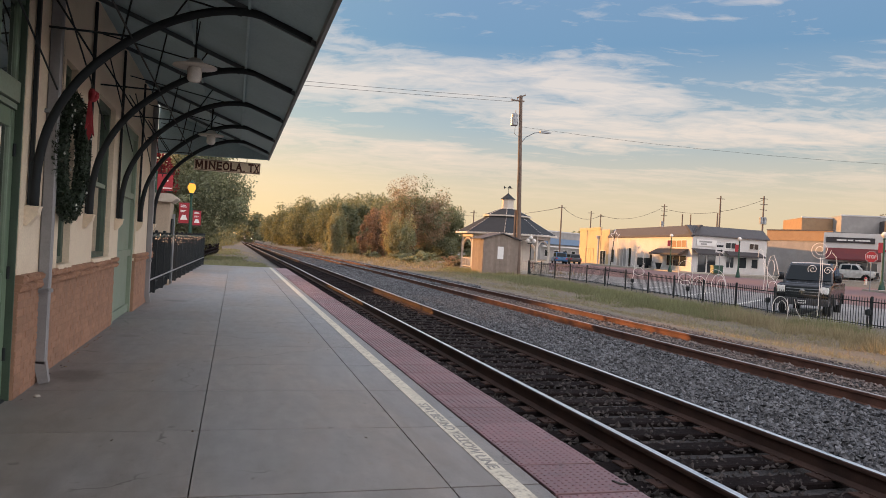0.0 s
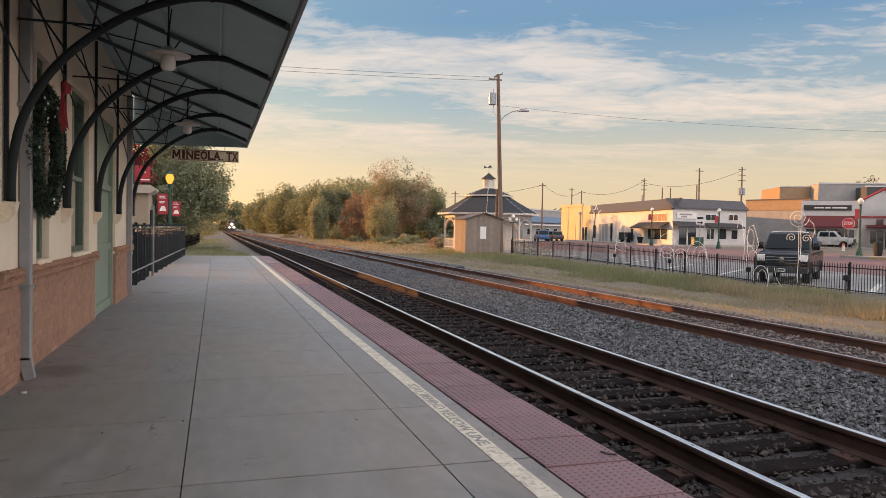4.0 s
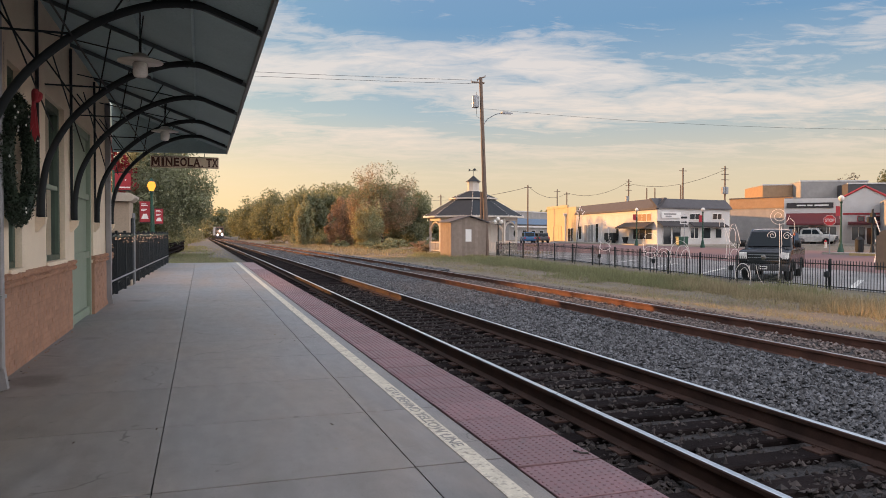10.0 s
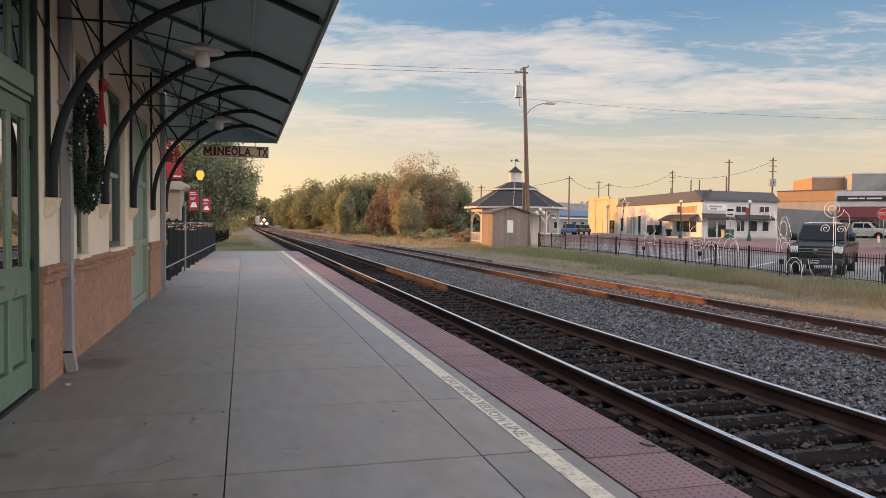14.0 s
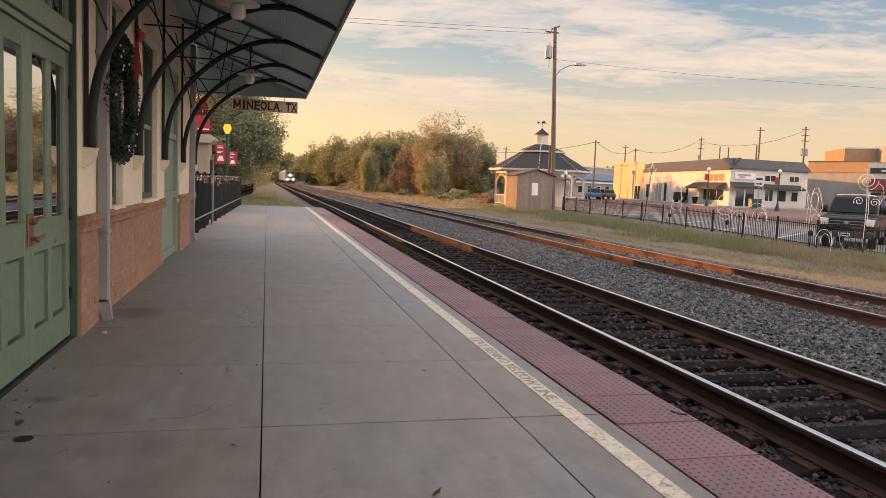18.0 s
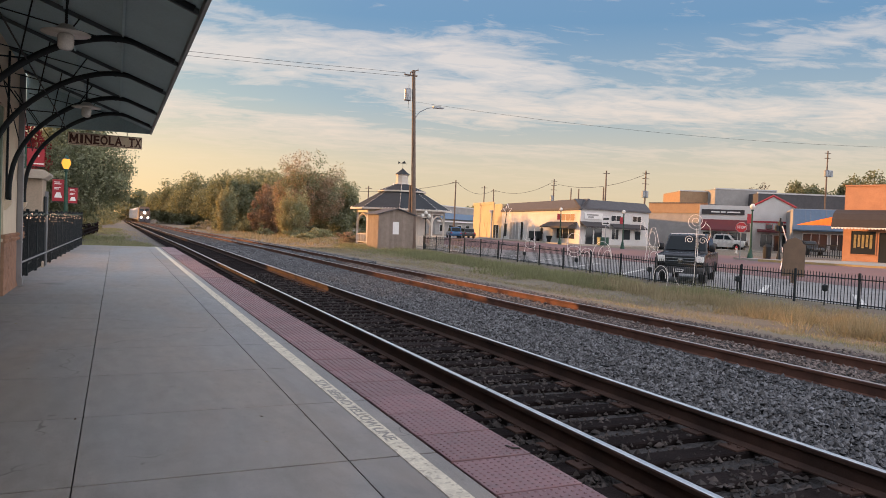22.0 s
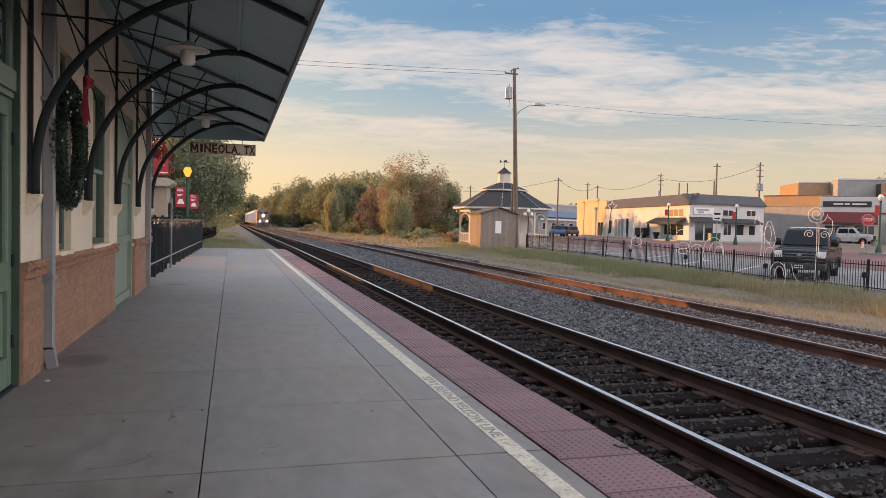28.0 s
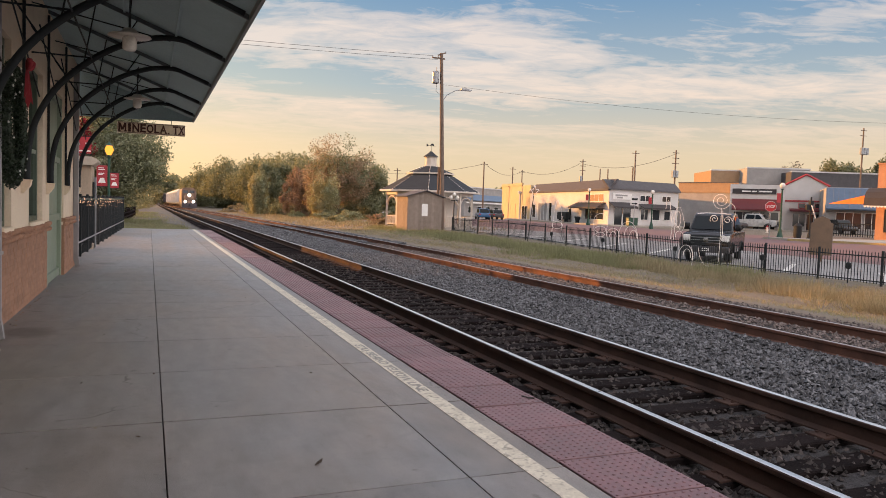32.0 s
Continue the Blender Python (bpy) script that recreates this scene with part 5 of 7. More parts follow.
part("weathervane", Geo().tube([(0, 0, 6.85), (0, 0, 7.45)], 0.015, 5).tube([(-0.55, 0, 7.3), (0.5, 0, 7.3)], 0.018, 5).prism([(-0.55, 7.2), (-0.3, 7.32), (-0.55, 7.44)], "y", -0.01, 0.01).prism([(-0.1, 7.32), (0.35, 7.34), (0.2, 7.52), (0.0, 7.45)], "y", -0.01, 0.01), IRON, gaz, "dark iron weathervane")

pole = thing("utility_pole", (20.6, 51.6, -0.35), "tall brown timber utility pole, slightly leaning", "utility pole")
TOPX, TOPY, TOPZ = -0.42, 0.3, 13.6
part("shaft", Geo().tube([(0, 0, 0), (TOPX, TOPY, TOPZ)], [0.2, 0.125], 10), POLE_WOOD, pole)
part("crossarm", Geo().box(-0.75, 0.3, -0.05, 0.05, 0, 0.1), POLE_WOOD, pole, at=pose(TOPX, TOPY, TOPZ - 0.45, 0, 0, 4))
part("crossarm", Geo().box(-0.3, 0.42, -0.04, 0.04, 0, 0.09), POLE_WOOD, pole, at=pose(TOPX, TOPY, TOPZ - 0.12, 0, -22, 4))
for x, z in ((-0.7, -0.35), (-0.25, -0.35), (0.35, 0.06)):
    part("insulator", Geo().lathe([(0.02, 0), (0.05, 0.03), (0.03, 0.07), (0.05, 0.1), (0.02, 0.15)], 8), CHROME, pole, at=(TOPX + x, TOPY, TOPZ + z))
part("transformer", Geo().lathe([(0.24, 0), (0.27, 0.04), (0.27, 0.82), (0.2, 0.9), (0.0, 0.92)], 14).tube([(0.08, 0, 0.9), (0.08, 0, 1.2)], 0.03, 6), STEEL, pole, "grey can transformer", at=(TOPX - 0.42, TOPY, TOPZ - 2.3))
part("lamp_arm", Geo().tube([(-0.3, 0.2, 9.95), (0.1, 0.15, 10.5), (0.7, 0, 10.85), (1.2, -0.1, 10.95)], 0.035, 6), STEEL, pole)
part("lamp_head", Geo().prism([(1.1, 10.88), (1.95, 10.9), (1.98, 10.96), (1.5, 11.06), (1.12, 11.04)], "y", -0.28, 0.06), STEEL, pole, "grey street light head")
part("guy_cable", Geo().tube([(TOPX - 0.3, TOPY, TOPZ - 2.0), (TOPX - 0.35, TOPY, TOPZ - 2.9), (TOPX - 0.05, TOPY - 0.1, TOPZ - 3.1)], 0.015, 5), IRON, pole)
part("guy_cable", Geo().tube([(-0.28, 0, 8.2), (-0.42, 0, 6.3), (-0.3, 0, 4.5)], 0.015, 5), IRON, pole)
part("stub_pole", Geo().tube([(-0.3, 0.35, 0), (-0.3, 0.35, 5.0)], 0.1, 8), POLE_WOOD, pole)


def wire(name, a, b, sag, r, label, n=14):
    a, b = Vector(a), Vector(b)
    pts = []
    for i in range(n + 1):
        k = i / n
        p = a.lerp(b, k)
        p.z -= sag * 4 * k * (1 - k)
        pts.append(p)
    return tagged(part(name, Geo().tube(pts, r, 5), IRON), label, "cable")


wire("power_cable", (19.5, 51.9, 13.0), (-62, 53, 13.6), 0.9, 0.012, "thin power cable strung over the tracks")
wire("power_cable", (19.9, 51.9, 12.75), (-62, 53.6, 13.3), 0.9, 0.012, "thin power cable strung over the tracks")
wire("power_cable", (20.3, 51.8, 10.9), (84, 34, 11.5), 1.6, 0.009, "long sagging cable over the parking lot")

fence = picket_fence("iron_fence", lambda y: 21.5, 11.0, 51.8, lambda y: lay(21.5, y), 1.08, 0.118, 2.4, "black iron picket fence along the parking lot", 0.018, 0.12, 0.16)

def socket_box(y):
    t = thing("outlet_box", (21.35, y, lay(21.35, y)), "small dark electrical box on a stake", "outlet box", "outlet boxes along the fence")
    part("stake", Geo().tube([(0, 0, 0), (0, 0, 0.5)], 0.02, 6), IRON, t)
    part("box", Geo().lathe([(0.02, 0.46), (0.1, 0.5), (0.1, 0.66), (0.02, 0.7)], 8), IRON, t)


for y in (16.9, 20.6, 25.6, 31.2, 36.4):
    socket_box(y)


# ---- vehicles ----
def wheel(t, x, y, r=0.4, w=0.26):
    tyre = part("wheel", Geo().lathe([(r * 0.62, -w / 2), (r * 0.95, -w / 2), (r, -w * 0.3), (r, w * 0.3), (r * 0.95, w / 2), (r * 0.62, w / 2)], 20).moved(Matrix.Rotation(math.pi / 2, 4, "Y")), RUBBER, t, at=(x, y, r), smooth=False)
    part("rim", Geo().lathe([(0.05, -w * 0.42), (r * 0.6, -w * 0.45), (r * 0.64, 0), (r * 0.6, w * 0.45), (0.05, w * 0.42)], 12).moved(Matrix.Rotation(math.pi / 2, 4, "Y")), CHROME, tyre)


def rounded(ob, width=0.05, steps=2):
    """Rounds the sharp edges of a mesh."""
    bm = bmesh.new()
    bm.from_mesh(ob.data)
    edges = [e for e in bm.edges if len(e.link_faces) == 2 and e.calc_face_angle() > 0.25]
    bmesh.ops.bevel(bm, geom=edges, offset=width, segments=steps, profile=0.5, affect="EDGES", clamp_overlap=True)
    bm.to_mesh(ob.data)
    bm.free()
    ob.data.shade_smooth()
    return ob


def pickup(m, paint, label, name="pickup_truck"):
    t = thing(name, m, label, "truck")
    low = [(0.0, 0.6), (0.0, 1.2), (0.12, 1.3), (1.35, 1.37), (1.45, 1.36), (5.7, 1.38), (5.8, 1.3), (5.8, 0.6), (5.0, 0.45), (4.9, 0.75), (4.55, 0.92), (4.2, 0.75), (4.1, 0.42), (1.5, 0.42), (1.4, 0.75), (1.05, 0.92), (0.7, 0.75), (0.6, 0.45)]
    rounded(part("body", Geo().prism(low, "x", -1.0, 1.0), paint, t), 0.06)
    rounded(part("bonnet", Geo().prism([(0.16, 1.25), (0.22, 1.36), (1.3, 1.43), (1.42, 1.4), (1.42, 1.3)], "x", -0.72, 0.72), paint, t), 0.05)
    cab = [(1.3, 1.34), (1.98, 2.13), (2.3, 2.22), (3.9, 2.2), (4.15, 2.05), (4.25, 1.34)]
    k = Geo()
    k.v = [(x * s, y, z) for x in (-1, 1) for y, z in cab for s in [0.98 if z < 1.5 else 0.83]]
    nn = len(cab)
    for i in range(nn):
        j = (i + 1) % nn
        k.f.append((i, j, nn + j, nn + i))
    k.f += [tuple(range(nn))[::-1], tuple(range(nn, 2 * nn))]
    rounded(part("cab", k, paint, t), 0.05)
    part("windscreen", Geo().poly([(-0.88, 1.39, 1.45), (0.88, 1.39, 1.45), (0.77, 1.93, 2.06), (-0.77, 1.93, 2.06)]).moved(Matrix.Translation((0, -0.022, 0.018))), CAR_GLASS, t)
    for s in (-1, 1):
        part("side_window", Geo().poly([(s * 0.985, 1.78, 1.47), (s * 0.985, 2.72, 1.47), (s * 0.88, 2.72, 2.05), (s * 0.875, 2.25, 2.05)]), CAR_GLASS, t)
        part("side_window", Geo().poly([(s * 0.985, 2.82, 1.47), (s * 0.985, 3.98, 1.47), (s * 0.885, 3.86, 2.04), (s * 0.88, 2.82, 2.05)]), CAR_GLASS, t)
        rounded(part("headlight", Geo().cbox(min(s * 0.66, s * 0.97), max(s * 0.66, s * 0.97), -0.03, 0.12, 0.95, 1.22, 0.015), LAMP_CLEAR, t), 0.03)
        rounded(part("mirror", Geo().cbox(min(s * 1.0, s * 1.25), max(s * 1.0, s * 1.25), 1.65, 1.78, 1.42, 1.74, 0.02), paint, t), 0.04)
        for y in (1.05, 4.55):
            part("wheel_arch", Geo().tube([(s * 1.0, y + 0.47 * math.cos(a), 0.42 + 0.47 * math.sin(a)) for a in [i * math.pi / 8 for i in range(9)]], 0.045, 6), RUBBER, t, smooth=True)
    grille = part("grille", Geo().cbox(-0.64, 0.64, -0.04, 0.04, 0.78, 1.22, 0.01), IRON, t)
    for z in (0.88, 1.0, 1.12):
        part("slat", Geo().cbox(-0.62, 0.62, -0.055, -0.041, z - 0.015, z + 0.015, 0.003), STEEL, grille)
    part("emblem", Geo().lathe([(0.0, -0.01), (0.11, 0.0), (0.0, 0.01)], 12).moved(Matrix.Translation((0, -0.06, 1.02)) @ Matrix.Rotation(math.pi / 2, 4, "X")), CHROME, t)
    rounded(part("bumper", Geo().cbox(-1.0, 1.0, -0.14, 0.1, 0.46, 0.74, 0.03), CAR_GREY, t, "dark grey bumper"), 0.03)
    pl = part("plate", Geo().box(-0.16, 0.16, -0.157, -0.142, 0.52, 0.66), WHITE, t)
    part("writing_bar", Geo().box(-0.12, 0.12, -0.162, -0.158, 0.565, 0.62), CAR_GREY, pl)
    # highlight on the roof's front edge, modelled as a pale strip
    part("roof_edge", Geo().tube([(-0.74, 2.05, 2.17), (-0.3, 2.1, 2.21), (0.3, 2.1, 2.21), (0.74, 2.05, 2.17)], 0.022, 6), ROPE, t, "pale strip drawn as the roof's highlight")
    for x in (-0.84, 0.84):
        for y in (1.05, 4.55):
            wheel(t, x, y)
    return t


pickup(pose(22.55, 25.05, lay(22.6, 25) + 0.02, 0, 0, -50), CAR_BLACK, "black pickup truck parked facing the fence")
pickup(pose(78.5, 74.5, 0.02, 0, 0, 30), CAR_WHITE, "white pickup truck parked outside the shops")


def car(m, paint, label, h=1.6):
    t = thing("car", m, label, "car")
    rounded(part("body", Geo().prism([(0, 0.4), (0, 0.8), (0.2, 0.95), (1.2, 1.02), (4.3, 1.02), (4.5, 0.9), (4.5, 0.4)], "x", -0.9, 0.9), paint, t), 0.07)
    part("cabin", Geo().prism([(1.05, 1.0), (1.8, h - 0.05), (2.2, h), (3.8, h - 0.03), (4.25, 1.0)], "x", -0.76, 0.76), paint, t)
    part("windscreen", Geo().poly([(-0.7, 1.12, 1.06), (0.7, 1.12, 1.06), (0.66, 1.72, h - 0.1), (-0.66, 1.72, h - 0.1)]).moved(Matrix.Translation((0, -0.02, 0.01))), CAR_GLASS, t)
    part("rear_window", Geo().poly([(-0.68, 4.22, 1.08), (0.68, 4.22, 1.08), (0.64, 3.88, h - 0.1), (-0.64, 3.88, h - 0.1)]).moved(Matrix.Translation((0, 0.03, 0.01))), CAR_GLASS, t)
    for s in (-1, 1):
        part("side_window", Geo().poly([(s * 0.765, 1.5, 1.08), (s * 0.765, 3.95, 1.08), (s * 0.765, 3.7, h - 0.12), (s * 0.765, 1.95, h - 0.12)]), CAR_GLASS, t)
        part("tail_light", Geo().box(min(s * 0.6, s * 0.86), max(s * 0.6, s * 0.86), 4.49, 4.52, 0.75, 0.92), STOP_RED, t)
    for x in (-0.8, 0.8):
        for y in (0.85, 3.6):
            wheel(t, x, y, 0.34, 0.22)


car(pose(47.4, 103.0, -0.02, 0, 0, 164), CAR_BLUE, "blue hatchback parked beside the white building", 1.72)
car(pose(50.4, 105.5, -0.02, 0, 0, 170), CAR_GREY, "grey car parked beside the white building")
car(pose(77.5, 62.5, 0.02, 0, 0, -20), CAR_BLACK, "dark car parked by the blue shop", 1.75)
car(pose(71.0, 72.5, 0.02, 0, 0, 60), CAR_GREY, "grey car parked outside the maroon shop")

# parking lines, painted at a slant
for k in range(14):
    y = 12.5 + k * 4.3
    g = Geo()
    for i in range(6):
        a, b = i / 6, (i + 1) / 6
        p = [(22.9 + 4.2 * a, y + 3.4 * a), (22.9 + 4.2 * b, y + 3.4 * b)]
        g.poly([(p[0][0], p[0][1], lay(*p[0]) + 0.032), (p[0][0] + 0.16, p[0][1] - 0.16, lay(*p[0]) + 0.032), (p[1][0] + 0.16, p[1][1] - 0.16, lay(*p[1]) + 0.032), (p[1][0], p[1][1], lay(*p[1]) + 0.032)])
    tagged(part("parking_line", g, LOT_LINE), "white painted line on the asphalt lot", "marking", "parking lines", "structure")

# ---- light figures in outline, in front of the fence ----
def rope_figure(y, x, lines, label, scale=1.0, up=0.45):
    t = thing("light_figure", pose(x, y, lay(x, y) + up, 0, 0, -48), label, "decoration", "outline light figures")
    for pts in lines:
        part("rope", Geo().tube([(px * scale, 0, pz * scale) for px, pz in pts], 0.0095, 6), ROPE, t)
    part("stake", Geo().tube([(0, 0.02, -up), (0, 0.02, 0.9 * scale)], 0.012, 5).tube([(0.3 * scale, 0.02, -up), (0.3 * scale, 0.02, 0.7 * scale)], 0.012, 5), IRON, t)


def bow(cx, cz, rx, rz, a0, a1, n=14):
    return [(cx + rx * math.cos(radians(a0 + (a1 - a0) * i / n)), cz + rz * math.sin(radians(a0 + (a1 - a0) * i / n))) for i in range(n + 1)]


rope_figure(24.9, 20.7, [[(-0.41, 1.37), (-0.39, 1.64), (-0.31, 1.73), (-0.24, 1.64), (-0.21, 1.37), (-0.11, 1.09), (0.0, 0.78), (0.22, 0.51)], [(-0.02, 1.2), (0.07, 1.45), (0.19, 1.48), (0.3, 1.17), (0.41, 0.7), (0.26, 0.35)], [(-0.19, 1.17), (-0.11, 0.7), (-0.15, 0.08)], [(-0.04, 0.94), (0.0, 0.47), (-0.04, 0.04)], bow(0.1, 0.95, 0.13, 0.36, 0, 360), bow(0.2, 0.25, 0.16, 0.2, 20, 200)], "white rope light figure in outline", 1.0, 0.95)
def coil(cx, cz, r0, r1, a0, turns, n=40):
    """A spiral, from its middle outwards."""
    return [(cx + (r0 + (r1 - r0) * i / n) * math.cos(radians(a0) + 2 * math.pi * turns * i / n), cz + (r0 + (r1 - r0) * i / n) * math.sin(radians(a0) + 2 * math.pi * turns * i / n)) for i in range(n + 1)]


rope_figure(22.3, 20.8, [coil(-0.02, 2.68, 0.05, 0.36, -90, 2.25), [(0.0, 2.4), (0.02, 1.6), (0.0, 0.25)], coil(-0.24, 1.95, 0.03, 0.17, 0, 1.6, 24), coil(0.26, 1.92, 0.03, 0.15, 180, -1.5, 24), [(0.36, 2.6), (0.5, 2.45), (0.53, 2.15), (0.42, 1.85)], [(0.06, 2.3), (0.09, 1.7), (0.08, 1.1)], coil(0.16, 1.2, 0.03, 0.13, 90, 1.4, 20), [(-0.8, 0.8), (-0.72, 0.4), (-0.55, 0.1), (-0.3, 0.02)], bow(-1.27, 0.42, 0.27, 0.44, -20, 200), bow(-1.22, 0.4, 0.15, 0.3, -10, 190), [(-1.05, 0.8), (-0.98, 0.4), (-1.02, 0.05)]], "white rope light spiral with scrolls on a stem", 1.0, 0.02)
rope_figure(28.2, 20.7, [bow(0, 0.45, 0.45, 0.75, 0, 180), bow(0.12, 0.45, 0.3, 0.55, 0, 180), bow(0.25, 0.4, 0.2, 0.4, 0, 180), [(-0.45, 0.45), (-0.4, 0.15)]], "white rope light arcs in a fan")
rope_figure(29.4, 20.7, [bow(0, 0.4, 0.32, 0.42, 0, 180), bow(0, 0.4, 0.16, 0.26, 0, 180)], "small white rope light arches")
rope_figure(30.5, 20.7, [bow(0, 1.1, 0.35, 0.4, 0, 180), [(-0.35, 1.1), (-0.3, 0.4)], [(0.35, 1.1), (0.3, 0.4)], bow(0, 0.7, 0.28, 0.16, 0, 360), bow(0, 0.45, 0.22, 0.12, 0, 360)], "white rope light bell outline")
rope_figure(34.8, 20.7, [[(-0.25, 0.3), (-0.1, 1.9), (0.05, 2.1)], [(0.05, 2.1), (0.25, 1.6), (0.3, 0.4)], bow(0, 1.2, 0.35, 0.3, 180, 360), bow(0.05, 0.7, 0.3, 0.2, 0, 360)], "faint rope light figure in outline")
star = thing("light_star", (21.0, 38.6, lay(21, 38.6)), "lit star outline on a leaning pole", "decoration")
part("pole", Geo().tube([(0, 0, 0), (0.3, -0.05, 3.1)], 0.025, 6), IRON, star)
part("rope", Geo().tube([(0.32 + 0.32 * (1 if i % 2 == 0 else 0.45) * math.sin(i * math.pi / 5), -0.05, 3.0 + 0.4 * (1 if i % 2 == 0 else 0.45) * math.cos(i * math.pi / 5)) for i in range(11)], 0.018, 5), ROPE, star)

marker = thing("marker_board", pose(30.2, 25.7, lay(30.2, 25.7), 0, 0, -48), "brown board marker with a shaped top", "marker")
part("board", Geo().prism([(-0.47, 0.35), (0.47, 0.35), (0.47, 1.9), (0.36, 1.95), (0.31, 2.1), (0.15, 2.17), (0.0, 2.24), (-0.15, 2.17), (-0.31, 2.1), (-0.36, 1.95), (-0.47, 1.9)], "y", -0.05, 0.05), BROWN_BOARD, marker)
part("post", Geo().cbox(-0.09, 0.09, 0.06, 0.2, 0, 1.9, 0.01), BROWN_BOARD, marker)
part("edging", Geo().tube([(0.47, 0, 0.35), (0.47, 0, 1.9), (0.36, 0, 1.95), (0.31, 0, 2.1), (0, 0, 2.24), (-0.31, 0, 2.1), (-0.36, 0, 1.95), (-0.47, 0, 1.9), (-0.47, 0, 0.35)], 0.03, 6), POLE_WOOD, marker)

# ---- the town ----
class Front:
    """A shop front: x along it, z up, its face towards -y."""

    def __init__(self, name, ax, ay, ang, length, deep, h, m, label, z=-0.05):
        self.t = thing(name, pose(ax, ay, z, 0, 0, ang), label, "building")
        self.L, self.h = length, h
        if deep:
            part("wall", Geo().box(0, length, 0, deep, 0, h), m, self.t)
            part("roof", Geo().box(0.15, length - 0.15, 0.15, deep, h, h + 0.05), MANSARD, self.t)
        self.at = Matrix.Identity(4)

    def add(self, name, g, m, label="", parent=None):
        return part(name, g, m, parent or self.t, label, at=self.at if parent is None else None)

    def window(self, a, b, c, d, frame=WHITE, pane=SHOP_DARK, bars=1, name="window"):
        w = self.add(name, Geo().box(a - 0.06, a, -0.07, 0.0, c - 0.06, d + 0.06).box(b, b + 0.06, -0.07, 0.0, c - 0.06, d + 0.06).box(a, b, -0.07, 0.0, d, d + 0.06).box(a, b, -0.09, 0.0, c - 0.06, c), frame)
        n = bars + 1
        for k in range(n):
            x0, x1 = a + (b - a) * k / n, a + (b - a) * (k + 1) / n
            self.add("pane", Geo().box(x0 + 0.02, x1 - 0.02, -0.03, -0.012, c, d), pane, parent=w)
        for k in range(1, n):
            x = a + (b - a) * k / n
            self.add("mullion", Geo().box(x - 0.035, x + 0.035, -0.06, -0.011, c, d), frame, parent=w)
        return w

    def door(self, a, b, c, d, frame=WHITE, leaf=SHOP_DARK):
        w = self.add("door", Geo().box(a - 0.08, a, -0.08, 0.0, c, d + 0.08).box(b, b + 0.08, -0.08, 0.0, c, d + 0.08).box(a, b, -0.08, 0.0, d, d + 0.08), frame)
        self.add("leaf", Geo().box(a, b, -0.04, -0.012, c, d), leaf, parent=w)
        self.add("handle", Geo().box(b - 0.14, b - 0.1, -0.08, -0.041, c + 0.9, c + 1.15), CHROME, parent=w)

    def awning(self, a, b, z0, z1, out, m, label):
        w = self.add("awning", Geo().prism([(0.0, z1), (-out, z0 + 0.16), (-out, z0 + 0.1), (0.0, z1 - 0.08)], "x", a, b), m, label)
        self.add("valance", Geo().box(a, b, -out - 0.01, -out + 0.01, z0 - 0.05, z0 + 0.13), m, parent=w)
        for x in (a + 0.05, b - 0.05):
            self.add("arm", Geo().tube([(x, -0.01, z0 + 0.05), (x, -out, z0 + 0.1)], 0.02, 5), STEEL, parent=w)
        return w

    def board(self, a, b, c, d, m, bars, ink, label):
        w = self.add("sign_board", Geo().box(a, b, -0.12, -0.02, c, d), m, label)
        for x0, x1, k in bars:
            self.add("writing_bar", Geo().box(a + (b - a) * x0, a + (b - a) * x1, -0.135, -0.121, c + (d - c) * (k - 0.13), c + (d - c) * (k + 0.13)), ink, parent=w)


# the long white corner building: front to the street, lit side along it
white = Front("white_building", 54.7, 79.4, 8.6, 12.74, 0, 6, OFF_WHITE, "long white one-storey corner shop with dark mansard")
u = Vector((math.cos(radians(72.5)), math.sin(radians(72.5))))
part("wall", Geo().prism([(0, 0), (12.74, 0), (12.74 + u.x * 30, u.y * 30), (u.x * 30, u.y * 30)], "z", 0, 5.0), OFF_WHITE, white.t)
# the far third is coloured as sunlit, the rest stays off-white
part("wall", Geo().prism([(u.x * 30, u.y * 30), (12.74 + u.x * 30, u.y * 30), (12.74 + u.x * 45.9, u.y * 45.9), (u.x * 45.9, u.y * 45.9)], "z", 0, 6.0), GOLD_LIT_WALL, white.t)
part("parapet", Geo().prism([(u.x * 34 - 0.1, u.y * 34), (u.x * 34 + 0.2, u.y * 34), (u.x * 46 + 0.2, u.y * 46), (u.x * 46 - 0.1, u.y * 46)], "z", 6.0, 6.45), GOLD_LIT_WALL, white.t)
part("mansard", Geo().prism([(0.05, 4.75), (-0.3, 4.75), (-0.25, 4.95), (0.9, 6.05), (1.2, 6.0)], "x", -0.3, 12.9), MANSARD, white.t, "dark shingled mansard roof")
white.window(5.5, 7.3, 3.4, 4.1, bars=1)
white.window(9.6, 11.2, 3.45, 4.15, bars=1)
white.window(5.7, 7.0, 0.95, 2.3)
white.window(7.9, 9.2, 0.95, 2.3, bars=0)
white.window(10.1, 11.2, 1.0, 2.15, bars=0)
white.door(0.95, 2.3, 0.1, 2.35)
white.door(2.5, 3.9, 0.1, 2.35)
white.awning(-0.1, 4.1, 2.4, 3.15, 1.1, DARK_AWN, "dark cloth awning")
white.awning(5.2, 11.5, 2.4, 3.05, 1.0, DARK_AWN, "dark cloth awning")
white.board(0.6, 3.9, 3.5, 4.3, WHITE, [(0.12, 0.75, 0.66), (0.2, 0.5, 0.3)], GREY_STUCCO, "white painted sign with faint writing")
white.at = Matrix.Rotation(radians(72.5 + 180), 4, "Z")
white.at = Matrix.Translation((u.x * 45.75, u.y * 45.75, 0)) @ white.at
S = lambda s: 45.75 - s
